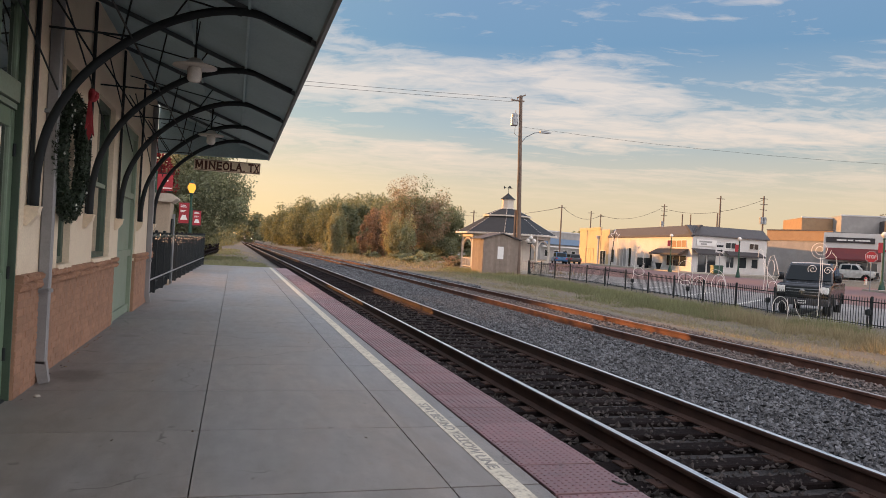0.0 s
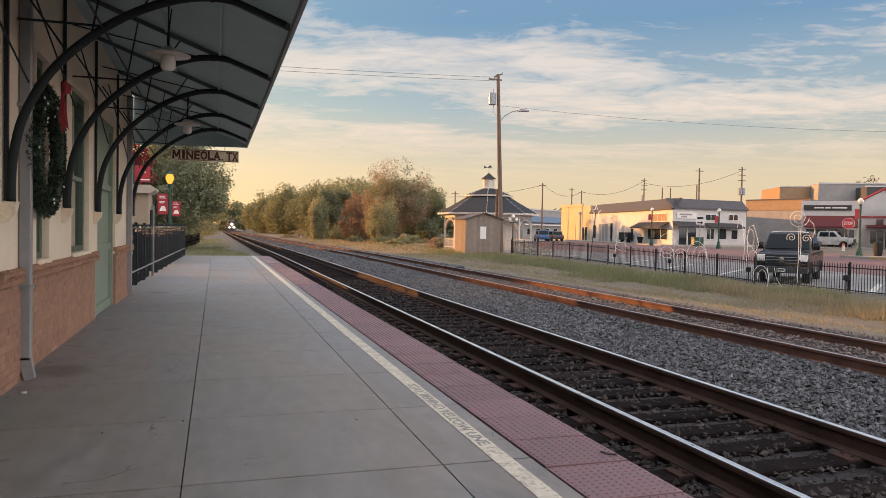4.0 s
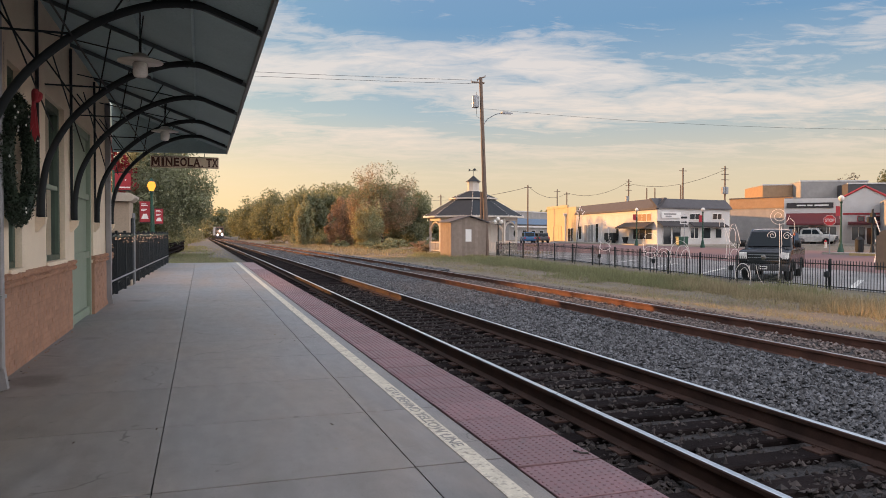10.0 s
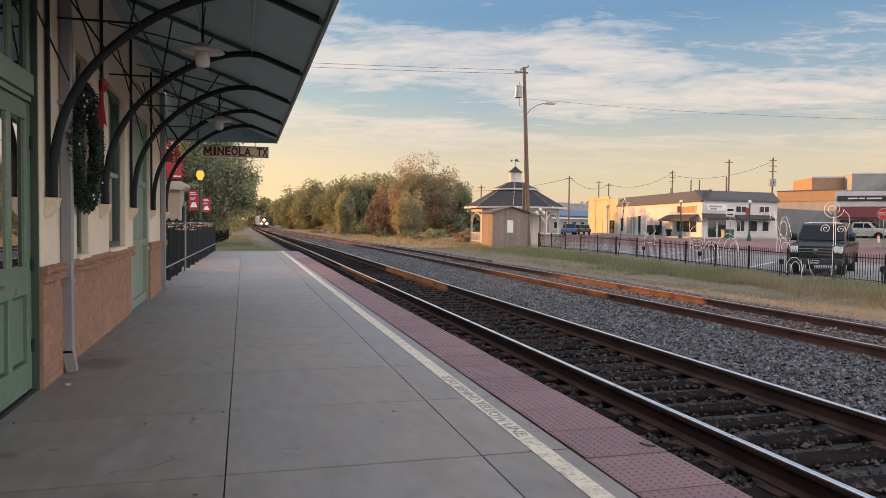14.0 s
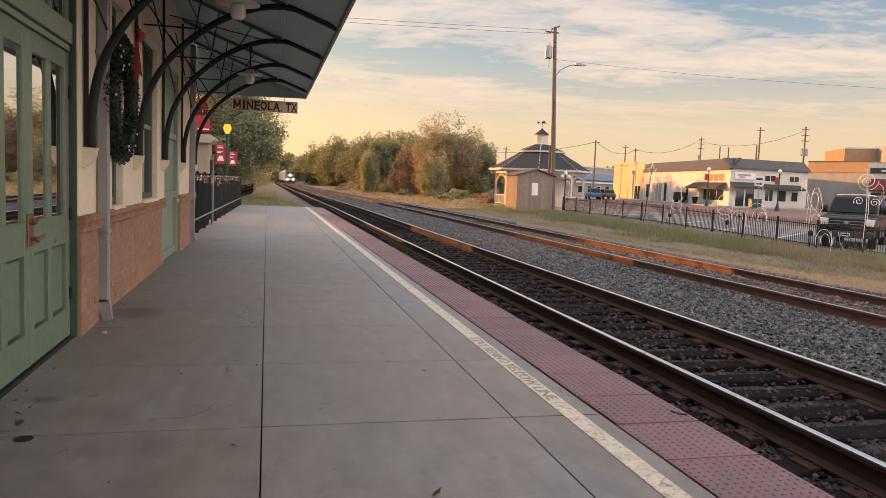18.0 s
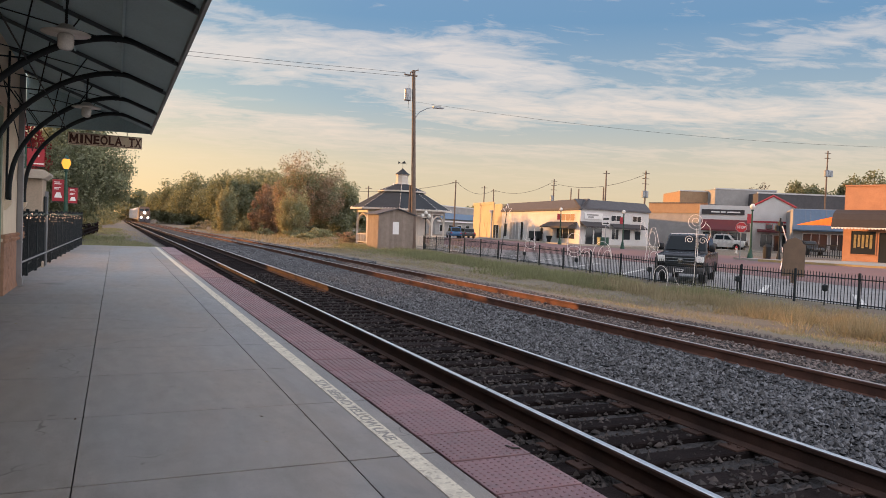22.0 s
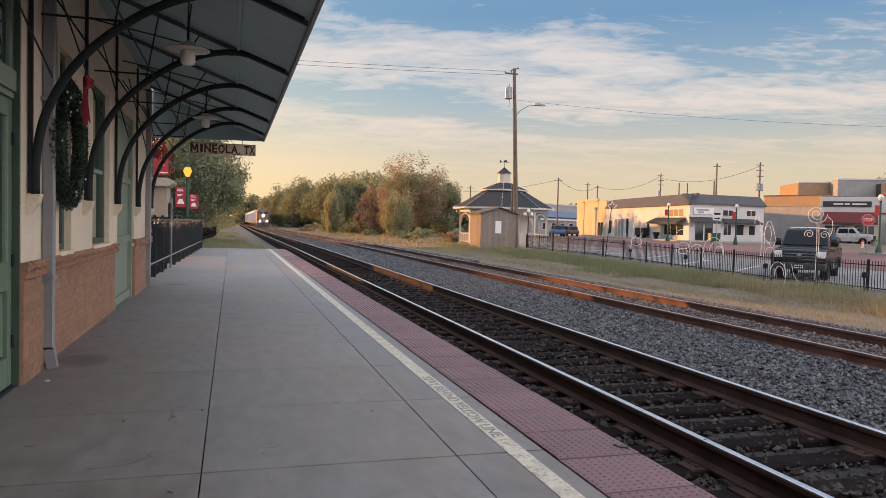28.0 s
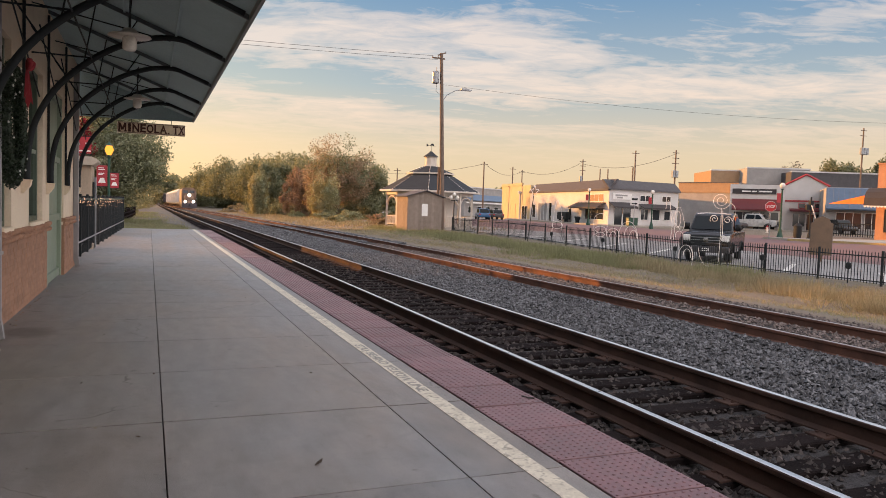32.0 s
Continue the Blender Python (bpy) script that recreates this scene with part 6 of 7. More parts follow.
white.add("mansard", Geo().prism([(0.05, 4.6), (-0.3, 4.6), (-0.25, 4.85), (0.9, 6.1), (1.2, 6.05)], "x", S(30.0), S(-0.2)), MANSARD, "dark shingled mansard roof")
white.window(S(41.8), S(37.6), 0.1, 2.8, GOLD_LIT_WALL, pane=GOLD_LIT_WALL, bars=2, name="garage_door")
white.window(S(34.0), S(31.4), 0.15, 2.4, bars=1)
white.window(S(28.6), S(27.2), 0.6, 2.7, bars=0)
white.window(S(26.0), S(21.9), 0.05, 2.9, bars=2, pane=GREY_STUCCO, name="garage_door")
white.window(S(21.0), S(19.9), 0.1, 3.0, bars=0)
white.window(S(13.0), S(12.0), 1.2, 2.2, bars=0)
# tan panes stand in for the gold sunlight above the awning
white.window(S(5.8), S(1.6), 3.2, 4.1, bars=2, pane=TAN_BRICK)
white.window(S(7.2), S(1.4), 0.8, 2.15, bars=2)
white.awning(S(10.3), S(0.9), 2.25, 3.05, 1.3, DARK_AWN, "dark brown cloth awning")
white.add("drain_pipe", Geo().tube([(S(35), -0.12, 0), (S(35), -0.12, 4.6)], 0.14, 8).lathe([(0.3, 4.5), (0.4, 4.9), (0.3, 5.0)], 8, S(35), -0.2), OFF_WHITE)
white.add("air_unit", Geo().cbox(S(15.4), S(12.0), -0.9, -0.15, 0.55, 1.65, 0.06).box(S(14.9), S(14.7), -0.8, -0.3, 0.0, 0.55).box(S(12.7), S(12.5), -0.8, -0.3, 0.0, 0.55), IRON, "dark metal smoker or plant box")

tan = Front("tan_building", 73.9, 89.2, -71.8, 9.4, 14, 6.5, GREY_STUCCO, "grey stucco building with a sunlit tan parapet")
tan.add("band", Geo().box(-0.05, 9.45, -0.12, -0.02, 5.15, 6.55), TAN_BRICK, "tan brick parapet band")
tan.add("coping", Geo().box(-0.1, 9.5, -0.2, 0.2, 6.55, 6.7), MANSARD)

shop = Front("maroon_shop", 75.0, 79.9, -43, 7.0, 14, 6.3, OFF_WHITE, "white shop with a maroon awning and dark sign")
shop.board(0.3, 5.9, 5.0, 5.7, DARK_AWN, [(0.22, 0.42, 0.5), (0.45, 0.56, 0.5), (0.6, 0.9, 0.5)], WHITE, "dark sign board with white script")
shop.awning(0.3, 6.6, 2.75, 4.3, 1.6, MAROON, "deep maroon cloth awning")
shop.window(0.6, 3.0, 0.6, 2.5, bars=1)
shop.window(4.0, 6.3, 0.6, 2.5, bars=1)
shop.door(3.2, 3.9, 0.1, 2.4)

gab = Front("gable_shop", 85.0, 79.8, -45, 5.6, 14, 6.6, OFF_WHITE, "white gable-fronted shop trimmed in red")
gab.add("gable", Geo().prism([(0.0, 6.6), (5.6, 6.6), (2.7, 8.1)], "y", -0.02, 0.3), OFF_WHITE)
for p, q in (((-0.15, 6.55), (2.7, 8.15)), ((2.7, 8.15), (5.75, 6.5))):
    gab.add("gable_trim", Geo().tube([(p[0], -0.1, p[1]), (q[0], -0.1, q[1])], 0.16, 6), RED_TRIM, "red painted trim")
gab.add("band", Geo().box(0.0, 5.6, -0.1, -0.02, 4.2, 4.45), RED_TRIM)
gab.window(1.9, 2.7, 3.35, 3.95, RED_TRIM, bars=0)
gab.window(4.0, 4.8, 3.35, 3.95, RED_TRIM, bars=0)
gab.awning(0.7, 5.1, 2.85, 3.25, 1.2, MAROON, "maroon shop awning")
gab.window(1.2, 2.8, 0.7, 2.5, bars=1)
gab.door(3.0, 3.9, 0.1, 2.4)
gab.window(4.1, 5.2, 0.7, 2.5, bars=1)

blue = Front("blue_shop", 79.8, 68.2, -45, 6.2, 12, 5.9, GREY_STUCCO, "low shop with a blue metal awning roof")
blue.add("metal_front", Geo().prism([(-0.05, 5.85), (-0.3, 5.8), (-1.3, 3.2), (-1.2, 3.05), (-0.05, 3.05)], "x", -0.1, 6.3), BLUE_METAL, "blue ribbed metal awning")
for k in range(11):
    blue.add("metal_rib", Geo().tube([(k * 0.6 + 0.1, -0.34, 5.8), (k * 0.6 + 0.1, -1.33, 3.2)], 0.025, 5), BLUE_METAL)
blue.window(1.2, 4.0, 0.7, 2.7, bars=2)
blue.window(4.4, 5.9, 0.7, 2.7, bars=1)

ora = Front("brick_shop", 55.7, 42.6, -71.5, 14.0, 16, 6.4, ORANGE_BRICK, "orange brick shop with a dark rounded awning")
ora.add("coping", Geo().box(-0.05, 14.05, -0.08, 0.2, 6.4, 6.52), ORANGE_BRICK)
ora.add("awning", Geo().prism([(0.0, 4.45), (-0.5, 4.4), (-1.0, 4.1), (-1.3, 3.6), (-1.4, 2.95), (-1.36, 2.95), (-1.2, 3.55), (-0.9, 4.0), (-0.45, 4.3), (0, 4.35)], "x", -0.5, 9.0), DARK_AWN, "dark rounded cloth awning")
for k in range(38):
    ora.add("scallop", Geo().prism([(-0.5 + k * 0.25, 2.96), (-0.25 + k * 0.25, 2.96), (-0.3 + k * 0.25, 2.84), (-0.375 + k * 0.25, 2.8), (-0.45 + k * 0.25, 2.84)], "y", -1.41, -1.39), WHITE, "pale scalloped edge" if k == 0 else "")
w = ora.window(0.65, 2.5, 0.8, 2.7, ORANGE_BRICK, bars=0)
for k in range(5):
    ora.add("hung_garment", Geo().cbox(0.85 + k * 0.3, 1.05 + k * 0.3, -0.05, -0.031, 1.3 + 0.1 * (k % 2), 2.4, 0.02), GOODS, parent=w)
ora.door(2.75, 3.5, 0.1, 2.6, ORANGE_BRICK)
ora.window(3.75, 5.8, 0.85, 2.7, ORANGE_BRICK, bars=0)
sail = tagged(part("shade_sail", Geo().poly([(59.4, 50.4, 3.2), (56.6, 42.6, 4.2), (56.7, 42.4, 3.1)]).poly([(59.43, 50.4, 3.18), (56.72, 42.42, 3.08), (56.62, 42.62, 4.18)]), ORANGE_SAIL), "orange triangular shade sail by the brick shop", "sail")

for name, x, y, ang, L, d, h, m, lab in (("back_building", 104.7, 117.2, -25, 9, 12, 11, TAN_BRICK, "tall tan brick building behind the shops"), ("grey_building", 108, 111, -25, 12, 14, 11.4, GREY_STUCCO, "broad grey building behind the shops"), ("brown_roof_building", 112, 104, -25, 18, 14, 10.6, MANSARD, "brown roofed building behind the shops"), ("blue_grey_building", 64.5, 149, 38, 20, 12, 6.4, GREY_STUCCO, "low grey building with a blue-grey roof")):
    f = Front(name, x, y, ang, L, d, h, m, lab)
    f.add("coping", Geo().box(-0.1, L + 0.1, -0.1, 0.25, h, h + 0.25), OFF_WHITE)
    for k in range(4):
        f.window(L * (0.1 + 0.22 * k), L * (0.2 + 0.22 * k), 0.8, 2.2, bars=0)
    if name == "blue_grey_building":
        f.add("roof_slope", Geo().prism([(-0.6, 3.6), (0.4, 5.8), (0.6, 5.8), (-0.4, 3.5)], "x", -0.3, L + 0.3), BLUE_METAL)
        f.add("porch_beam", Geo().box(0, L, -0.7, -0.5, 2.9, 3.2), WHITE)


# kerbs and pavements
def pavement(name, pts, label, m=KERB, h=0.15, z=0.0):
    setting(name, Geo().prism(pts, "z", z - 0.1, z + h), m, label, "pavement")


pavement("pavement_1", [(44.0, 43.0), (46.0, 40.5), (48.6, 41.5), (56.0, 41.5), (61.5, 24), (49.6, 24), (43.5, 40.0)], "pale concrete pavement before the brick shop")
pavement("kerb_yellow", [(43.35, 40.0), (43.55, 40.06), (49.66, 24.0), (49.4, 24.0)], "tan kerb edge coloured as if sunlit orange", SUNLIT_KERB, 0.155)
pavement("pavement_2", [(52.2, 78.0), (53.2, 76.6), (68.5, 78.4), (68.4, 81.0), (54.8, 79.3), (61.9, 124.5), (59.4, 124.9)], "pale concrete pavement round the white building")
pavement("pavement_3", [(73.0, 78.0), (80.0, 72.6), (86.8, 73.8), (84.6, 79.6), (79, 79), (76.5, 82.5)], "pale concrete pavement before the shops")


def street_lamp(x, y, h=4.2, label="green iron street lamp with a white globe", red=True, z=0.02):
    t = thing("street_lamp", (x, y, z), label, "street lamp", "street lamps of the town")
    part("pole", Geo().lathe([(0.24, 0.0), (0.24, 0.18), (0.16, 0.5), (0.11, 0.75), (0.08, 0.85), (0.065, h - 0.55), (0.11, h - 0.48), (0.07, h - 0.42)], 12), POST_GREEN, t)
    part("globe", Geo().lathe([(0.06, h - 0.42), (0.2, h - 0.28), (0.21, h - 0.14), (0.12, h), (0.0, h + 0.04)], 12), MILK, t, smooth=True)
    if red:
        part("banner", Geo().box(-0.5, -0.1, -0.01, 0.01, h - 1.5, h - 0.8).tube([(-0.5, 0, h - 0.78), (0, 0, h - 0.78)], 0.015, 5), RED, t, "small red banner")
    return t


street_lamp(44.9, 42.2, 4.3)
street_lamp(50.4, 65.0, 4.2)
street_lamp(50.8, 78.0, 4.6)
gz = thing("street_lamp", (22.6, 54.2, lay(22.6, 54.2)), "lamp post with a cluster of warm globes", "street lamp", "street lamps of the town")
part("pole", Geo().lathe([(0.14, 0.0), (0.1, 0.3), (0.05, 0.5), (0.045, 2.5)], 10).tube([(-0.28, 0, 2.45), (0.28, 0, 2.45)], 0.03, 6), IRON, gz)
for x, z in ((-0.28, 2.5), (0.28, 2.5), (0.0, 2.75)):
    part("globe", Geo().lathe([(0.04, 0), (0.15, 0.1), (0.16, 0.2), (0.08, 0.32), (0.0, 0.34)], 10), MILK, gz, at=(x, 0, z), smooth=True)

stop = thing("stop_sign", pose(43.0, 41.4, 0.05, 0, 0, -45), "red octagonal stop sign on a steel post", "traffic sign")
part("post", Geo().tube([(0, 0.03, 0), (0, 0.03, 2.8)], 0.03, 6), STEEL, stop)
o8 = [(0.39 * math.cos(radians(22.5 + 45 * k)), 2.42 + 0.39 * math.sin(radians(22.5 + 45 * k))) for k in range(8)]
part("plate", Geo().prism([(x * 1.06, 2.42 + (z - 2.42) * 1.06) for x, z in o8], "y", -0.008, 0.004), WHITE, stop, "white sign border")
part("face", Geo().prism(o8, "y", -0.014, -0.008), STOP_RED, stop)
lettering("STOP", 0.3, WHITE, stop, pose(0, -0.016, 2.42, 90), 0.82, "white letters")
arrow = thing("direction_sign", pose(47.2, 63.8, 0.0, 0, 0, -35), "white street sign with a black arrow", "traffic sign")
part("post", Geo().tube([(0, 0.03, 0), (0, 0.03, 3.5)], 0.04, 6), STEEL, arrow)
part("plate", Geo().box(-0.42, 0.42, -0.01, 0.01, 2.5, 3.45), WHITE, arrow)
part("arrow", Geo().prism([(-0.3, 2.62), (0.1, 2.62), (0.1, 2.54), (0.32, 2.68), (0.1, 2.82), (0.1, 2.74), (-0.3, 2.74)], "y", -0.018, -0.011), IRON, arrow)
part("writing_bar", Geo().box(-0.3, 0.3, -0.018, -0.011, 3.05, 3.25), IRON, arrow)
sig = thing("signal_post", (49.3, 43.4, 0.02), "dark signal post with a round bell head", "signal")
part("pole", Geo().lathe([(0.2, 0), (0.12, 0.5), (0.08, 0.6), (0.07, 3.4), (0.0, 3.42)], 10), IRON, sig)
part("head", Geo().cbox(-0.16, 0.16, -0.15, 0.15, 2.3, 3.1, 0.03), IRON, sig)
part("side_head", Geo().cbox(-0.5, -0.2, -0.12, 0.12, 2.35, 2.8, 0.05), IRON, sig)
bin_ = thing("litter_bin", (50.0, 45.2, 0.02), "black slatted litter bin on the pavement", "bin")
part("drum", Geo().lathe([(0.28, 0), (0.32, 0.3), (0.32, 0.95)], 14), IRON, bin_)
part("lid", Geo().lathe([(0.34, 0.95), (0.34, 1.02), (0.14, 1.25), (0.0, 1.26)], 14), IRON, bin_)
bench = thing("timber_railing", pose(62.5, 52.5, 0.1, 0, 0, -72), "dark railing round a patio beside the shop", "railing")
for k in range(26):
    part("slat", Geo().box(-0.03, 0.03, -0.03, 0.03, 0, 1.25), IRON, bench, at=(k * 0.22, 0, 0))
part("rail", Geo().box(-0.1, 5.6, -0.04, 0.04, 1.2, 1.28).box(-0.1, 5.6, -0.03, 0.03, 0.2, 0.26), IRON, bench)
beam = thing("leaning_decoration", (37.2, 32.6, lay(37, 32.6)), "slanting white outline frame for lights", "decoration")
part("bar", Geo().tube([(0, 0, 2.7), (0.35, -0.3, 1.3), (0.6, -0.6, 0.0)], 0.035, 6), ROPE, beam)
part("bar", Geo().tube([(0.2, 0.1, 1.4), (0.1, -0.1, 0.8), (-0.1, -0.1, 0.0)], 0.03, 6), ROPE, beam)


def far_pole(x, y, top, arms=1, can=0):
    t = thing("utility_pole", (x, y, 0), "distant timber utility pole with crossarms", "utility pole", "distant utility poles")
    part("shaft", Geo().tube([(0, 0, -0.1), (0, 0, top)], [0.17, 0.11], 8), POLE_WOOD, t)
    for k in range(arms):
        part("crossarm", Geo().box(-0.7, 0.7, -0.05, 0.05, top - 0.5 - k * 0.9, top - 0.4 - k * 0.9), POLE_WOOD, t)
    for k in range(can):
        part("transformer", Geo().lathe([(0.3, 0), (0.33, 0.05), (0.33, 1.1), (0.0, 1.2)], 10), STEEL, t, at=(-0.6 + 0.6 * k, -0.35, top - 4.6))


for row in ((54.7, 118, 10, 1, 0), (73.1, 142.8, 11, 1, 0), (75, 142, 10.4, 1, 0), (81.4, 128, 12.4, 3, 1), (84.6, 126.5, 10.6, 0, 0), (86, 125.8, 10.6, 0, 0), (72.8, 98.9, 11.9, 1, 0), (75.4, 103, 9.5, 0, 0), (81.9, 100.2, 12.6, 3, 2), (114, 91, 17.8, 2, 3), (44.5, 136, 9.0, 1, 0), (41, 148, 9.4, 1, 0), (36, 150, 9.4, 1, 0)):
    far_pole(*row)
for a, b in (((54.7, 118, 9.8), (75, 142, 10.2)), ((54.7, 118, 9.6), (36, 150, 9.2)), ((75, 142, 10.2), (81.4, 128, 11.9)), ((81.4, 128, 11.5), (81.9, 100.2, 12))):
    wire("power_cable", a, b, 1.5, 0.03, "distant sagging power cable")
for k, (x, y, h, r) in enumerate(((130, 107, 15.2, 4.6), (134, 96, 15.6, 6.2), (141, 88, 16.4, 6.8), (152, 84, 17.2, 7.0), (137, 103, 14.4, 5.2))):
    tree("tree", x, y, h, r, LEAF_DARK, "dark tree behind the town roofs", 31 + k, 16000, 0.26, 0.3, 1.0, puff=1.3)
tree("bare_tree", 127, 118, 14.6, 4.4, BARK, "bare twiggy winter tree behind roofs", 34, 1500, 0.2, 0.25, 0.8)
hyd = thing("fire_hydrant", (62.6, 60.8, 0.03), "small pale and red fire hydrant by the street", "hydrant")
part("barrel", Geo().lathe([(0.17, 0.0), (0.17, 0.05), (0.12, 0.08), (0.12, 0.55), (0.15, 0.57), (0.15, 0.6)], 12), MILK, hyd)
part("bonnet", Geo().lathe([(0.15, 0.6), (0.12, 0.7), (0.05, 0.78), (0.04, 0.84), (0.0, 0.85)], 12), STOP_RED, hyd, "red domed cap")
for s_ in (-1, 1):
    part("nozzle", Geo().tube([(s_ * 0.1, 0, 0.42), (s_ * 0.2, 0, 0.42)], 0.055, 8), STOP_RED, hyd)
urn = thing("planter", (54.5, 86.4, 0.03), "dark urn planter beside the white wall", "planter")
part("urn", Geo().lathe([(0.3, 0.0), (0.34, 0.1), (0.24, 0.25), (0.42, 0.9), (0.46, 0.95), (0.4, 1.0)], 12), IRON, urn)
box = thing("litter_bin", pose(56.6, 76.95, 0.15, 0, 0, 8), "green metal bin outside the white shop", "bin")
part("drum", Geo().cbox(-0.75, 0.75, -0.3, 0.3, 0.0, 0.85, 0.03), POST_GREEN, box)
part("lid", Geo().cbox(-0.8, 0.8, -0.34, 0.34, 0.85, 1.0, 0.05), POST_GREEN, box)

# ---- the train ----
loco = thing("locomotive", (8, 300, -0.4), "dark freight locomotive with three lit headlights", "locomotive")
part("nose", Geo().prism([(-1.0, 1.2), (1.0, 1.2), (1.0, 2.75), (0.7, 3.0), (-0.7, 3.0), (-1.0, 2.75)], "y", 0.9, 2.4), LOCO, loco)
part("cab", Geo().prism([(-1.5, 1.2), (1.5, 1.2), (1.5, 3.9), (1.05, 4.5), (-1.05, 4.5), (-1.5, 3.9)], "y", 2.4, 5.2), LOCO, loco)
part("hood", Geo().prism([(-1.1, 1.2), (1.1, 1.2), (1.1, 4.1), (0.8, 4.4), (-0.8, 4.4), (-1.1, 4.1)], "y", 5.2, 21.0), LOCO, loco)
part("underframe", Geo().box(-1.55, 1.55, 0.3, 22.0, 0.95, 1.25), LOCO_DARK, loco)
part("pilot", Geo().prism([(-1.5, 0.15), (1.5, 0.15), (1.55, 1.0), (-1.55, 1.0)], "y", 0.0, 0.5), LOCO_DARK, loco)
part("coupler", Geo().cbox(-0.15, 0.15, -0.5, 0.0, 0.65, 0.95, 0.04), IRON, loco)
for s in (-1, 1):
    part("windscreen", Geo().box(min(s * 0.15, s * 1.15), max(s * 0.15, s * 1.15), 2.36, 2.4, 3.3, 3.9), SHOP_DARK, loco)
    part("ditch_light", Geo().lathe([(0.0, 0.0), (0.18, 0.02), (0.18, 0.1)], 12).moved(Matrix.Rotation(math.pi / 2, 4, "X")), HEADLIGHT, loco, "lit ditch light", at=(s * 0.85, 0.28, 1.5))
    part("light_housing", Geo().cbox(s * 0.85 - 0.22, s * 0.85 + 0.22, 0.3, 0.6, 1.25, 1.75, 0.03), LOCO_DARK, loco)
    part("handrail", Geo().tube([(s * 1.5, 0.5, 1.2), (s * 1.5, 0.5, 2.2), (s * 1.5, 2.2, 2.2)], 0.03, 6).tube([(s * 1.52, 5.4, 2.2), (s * 1.52, 21.5, 2.2)], 0.03, 6), STEEL, loco)
    part("steps", Geo().box(min(s * 1.2, s * 1.58), max(s * 1.2, s * 1.58), 0.5, 1.1, 0.35, 0.42).box(min(s * 1.2, s * 1.58), max(s * 1.2, s * 1.58), 0.5, 1.1, 0.65, 0.72), STEEL, loco)
part("headlight", Geo().lathe([(0.0, 0.0), (0.24, 0.03), (0.24, 0.12)], 14).moved(Matrix.Rotation(math.pi / 2, 4, "X")), HEADLIGHT, loco, "lit main headlight", at=(0, 0.93, 2.85))
part("headlight_box", Geo().cbox(-0.4, 0.4, 0.94, 1.3, 2.55, 3.15, 0.04), LOCO_DARK, loco)
for y in (2.6, 4.6, 6.6, 15.6, 17.6, 19.6):
    part("wheelset", Geo().lathe([(0.1, -0.8), (0.5, -0.78), (0.5, -0.66), (0.1, -0.6), (0.1, 0.6), (0.5, 0.66), (0.5, 0.78), (0.1, 0.8)], 16).moved(Matrix.Rotation(math.pi / 2, 4, "Y")), RAIL, loco, at=(0, y, 0.5))
part("fuel_tank", Geo().cbox(-1.2, 1.2, 8.5, 13.5, 0.35, 0.95, 0.1), IRON, loco)
part("bogie_frame", Geo().box(-1.15, 1.15, 1.6, 7.6, 0.5, 0.9).box(-1.15, 1.15, 14.6, 20.6, 0.5, 0.9), IRON, loco)


def freight_car(dark):
    t = thing("freight_car", (8, 330, -0.4), "pale grey steel freight car behind the locomotive" if not dark else "dark steel freight car further down the train", "freight car", "cars of the train")
    part("body", Geo().prism([(-1.5, 1.1), (1.5, 1.1), (1.55, 3.9), (1.1, 4.5), (-1.1, 4.5), (-1.55, 3.9)], "y", 0.6, 16.8), LOCO_DARK if dark else CAR_STEEL, t)
    for k in range(9):
        y = 1.2 + k * 1.85
        part("rib", Geo().box(-1.6, -1.5, y, y + 0.12, 1.1, 3.85), LOCO_DARK if dark else CAR_STEEL, t)
    part("underframe", Geo().box(-1.2, 1.2, 0.1, 17.3, 0.8, 1.1), IRON, t)
    for y in (2.2, 3.9, 13.5, 15.2):
        part("wheelset", Geo().lathe([(0.08, -0.8), (0.44, -0.78), (0.44, -0.66), (0.08, -0.6), (0.08, 0.6), (0.44, 0.66), (0.44, 0.78), (0.08, 0.8)], 14).moved(Matrix.Rotation(math.pi / 2, 4, "Y")), RAIL, t, at=(0, y, 0.44))
    return t


pale, dark = freight_car(False), freight_car(True)
cars = [pale] + [copy_thing(pale, pose(8, 348 + 18 * k, -0.4)) for k in range(4)] + [dark] + [copy_thing(dark, pose(8, 450 + 18 * k, -0.6)) for k in range(4)]

# ---- grass and weeds ----
def blades(name, n, xr, yr, hr, m, seed, label, keep=None, width=0.012):
    r = np.random.default_rng(seed)
    x, y = r.uniform(*xr, n), r.uniform(*yr, n)
    if keep is not None:
        ok = keep(x, y, r)
        x, y = x[ok], y[ok]
    n = len(x)
    z = np.array([lay(a, b) for a, b in zip(x, y)]) - 0.01
    h = r.uniform(*hr, n)
    a = r.uniform(0, 2 * math.pi, n)
    bend = r.normal(size=(n, 2)) * 0.35
    wx, wy = np.cos(a) * width * r.uniform(0.6, 1.6, n), np.sin(a) * width * r.uniform(0.6, 1.6, n)
    v = np.stack([np.stack([x - wx, y - wy, z], 1), np.stack([x + wx, y + wy, z], 1), np.stack([x + bend[:, 0] * h, y + bend[:, 1] * h, z + h], 1)], 1).reshape(-1, 3)
    g = Geo()
    g.v, g.f = v.tolist(), np.arange(n * 3).reshape(-1, 3).tolist()
    return tagged(part(name, g, m), label, "grass", kind="stuff")


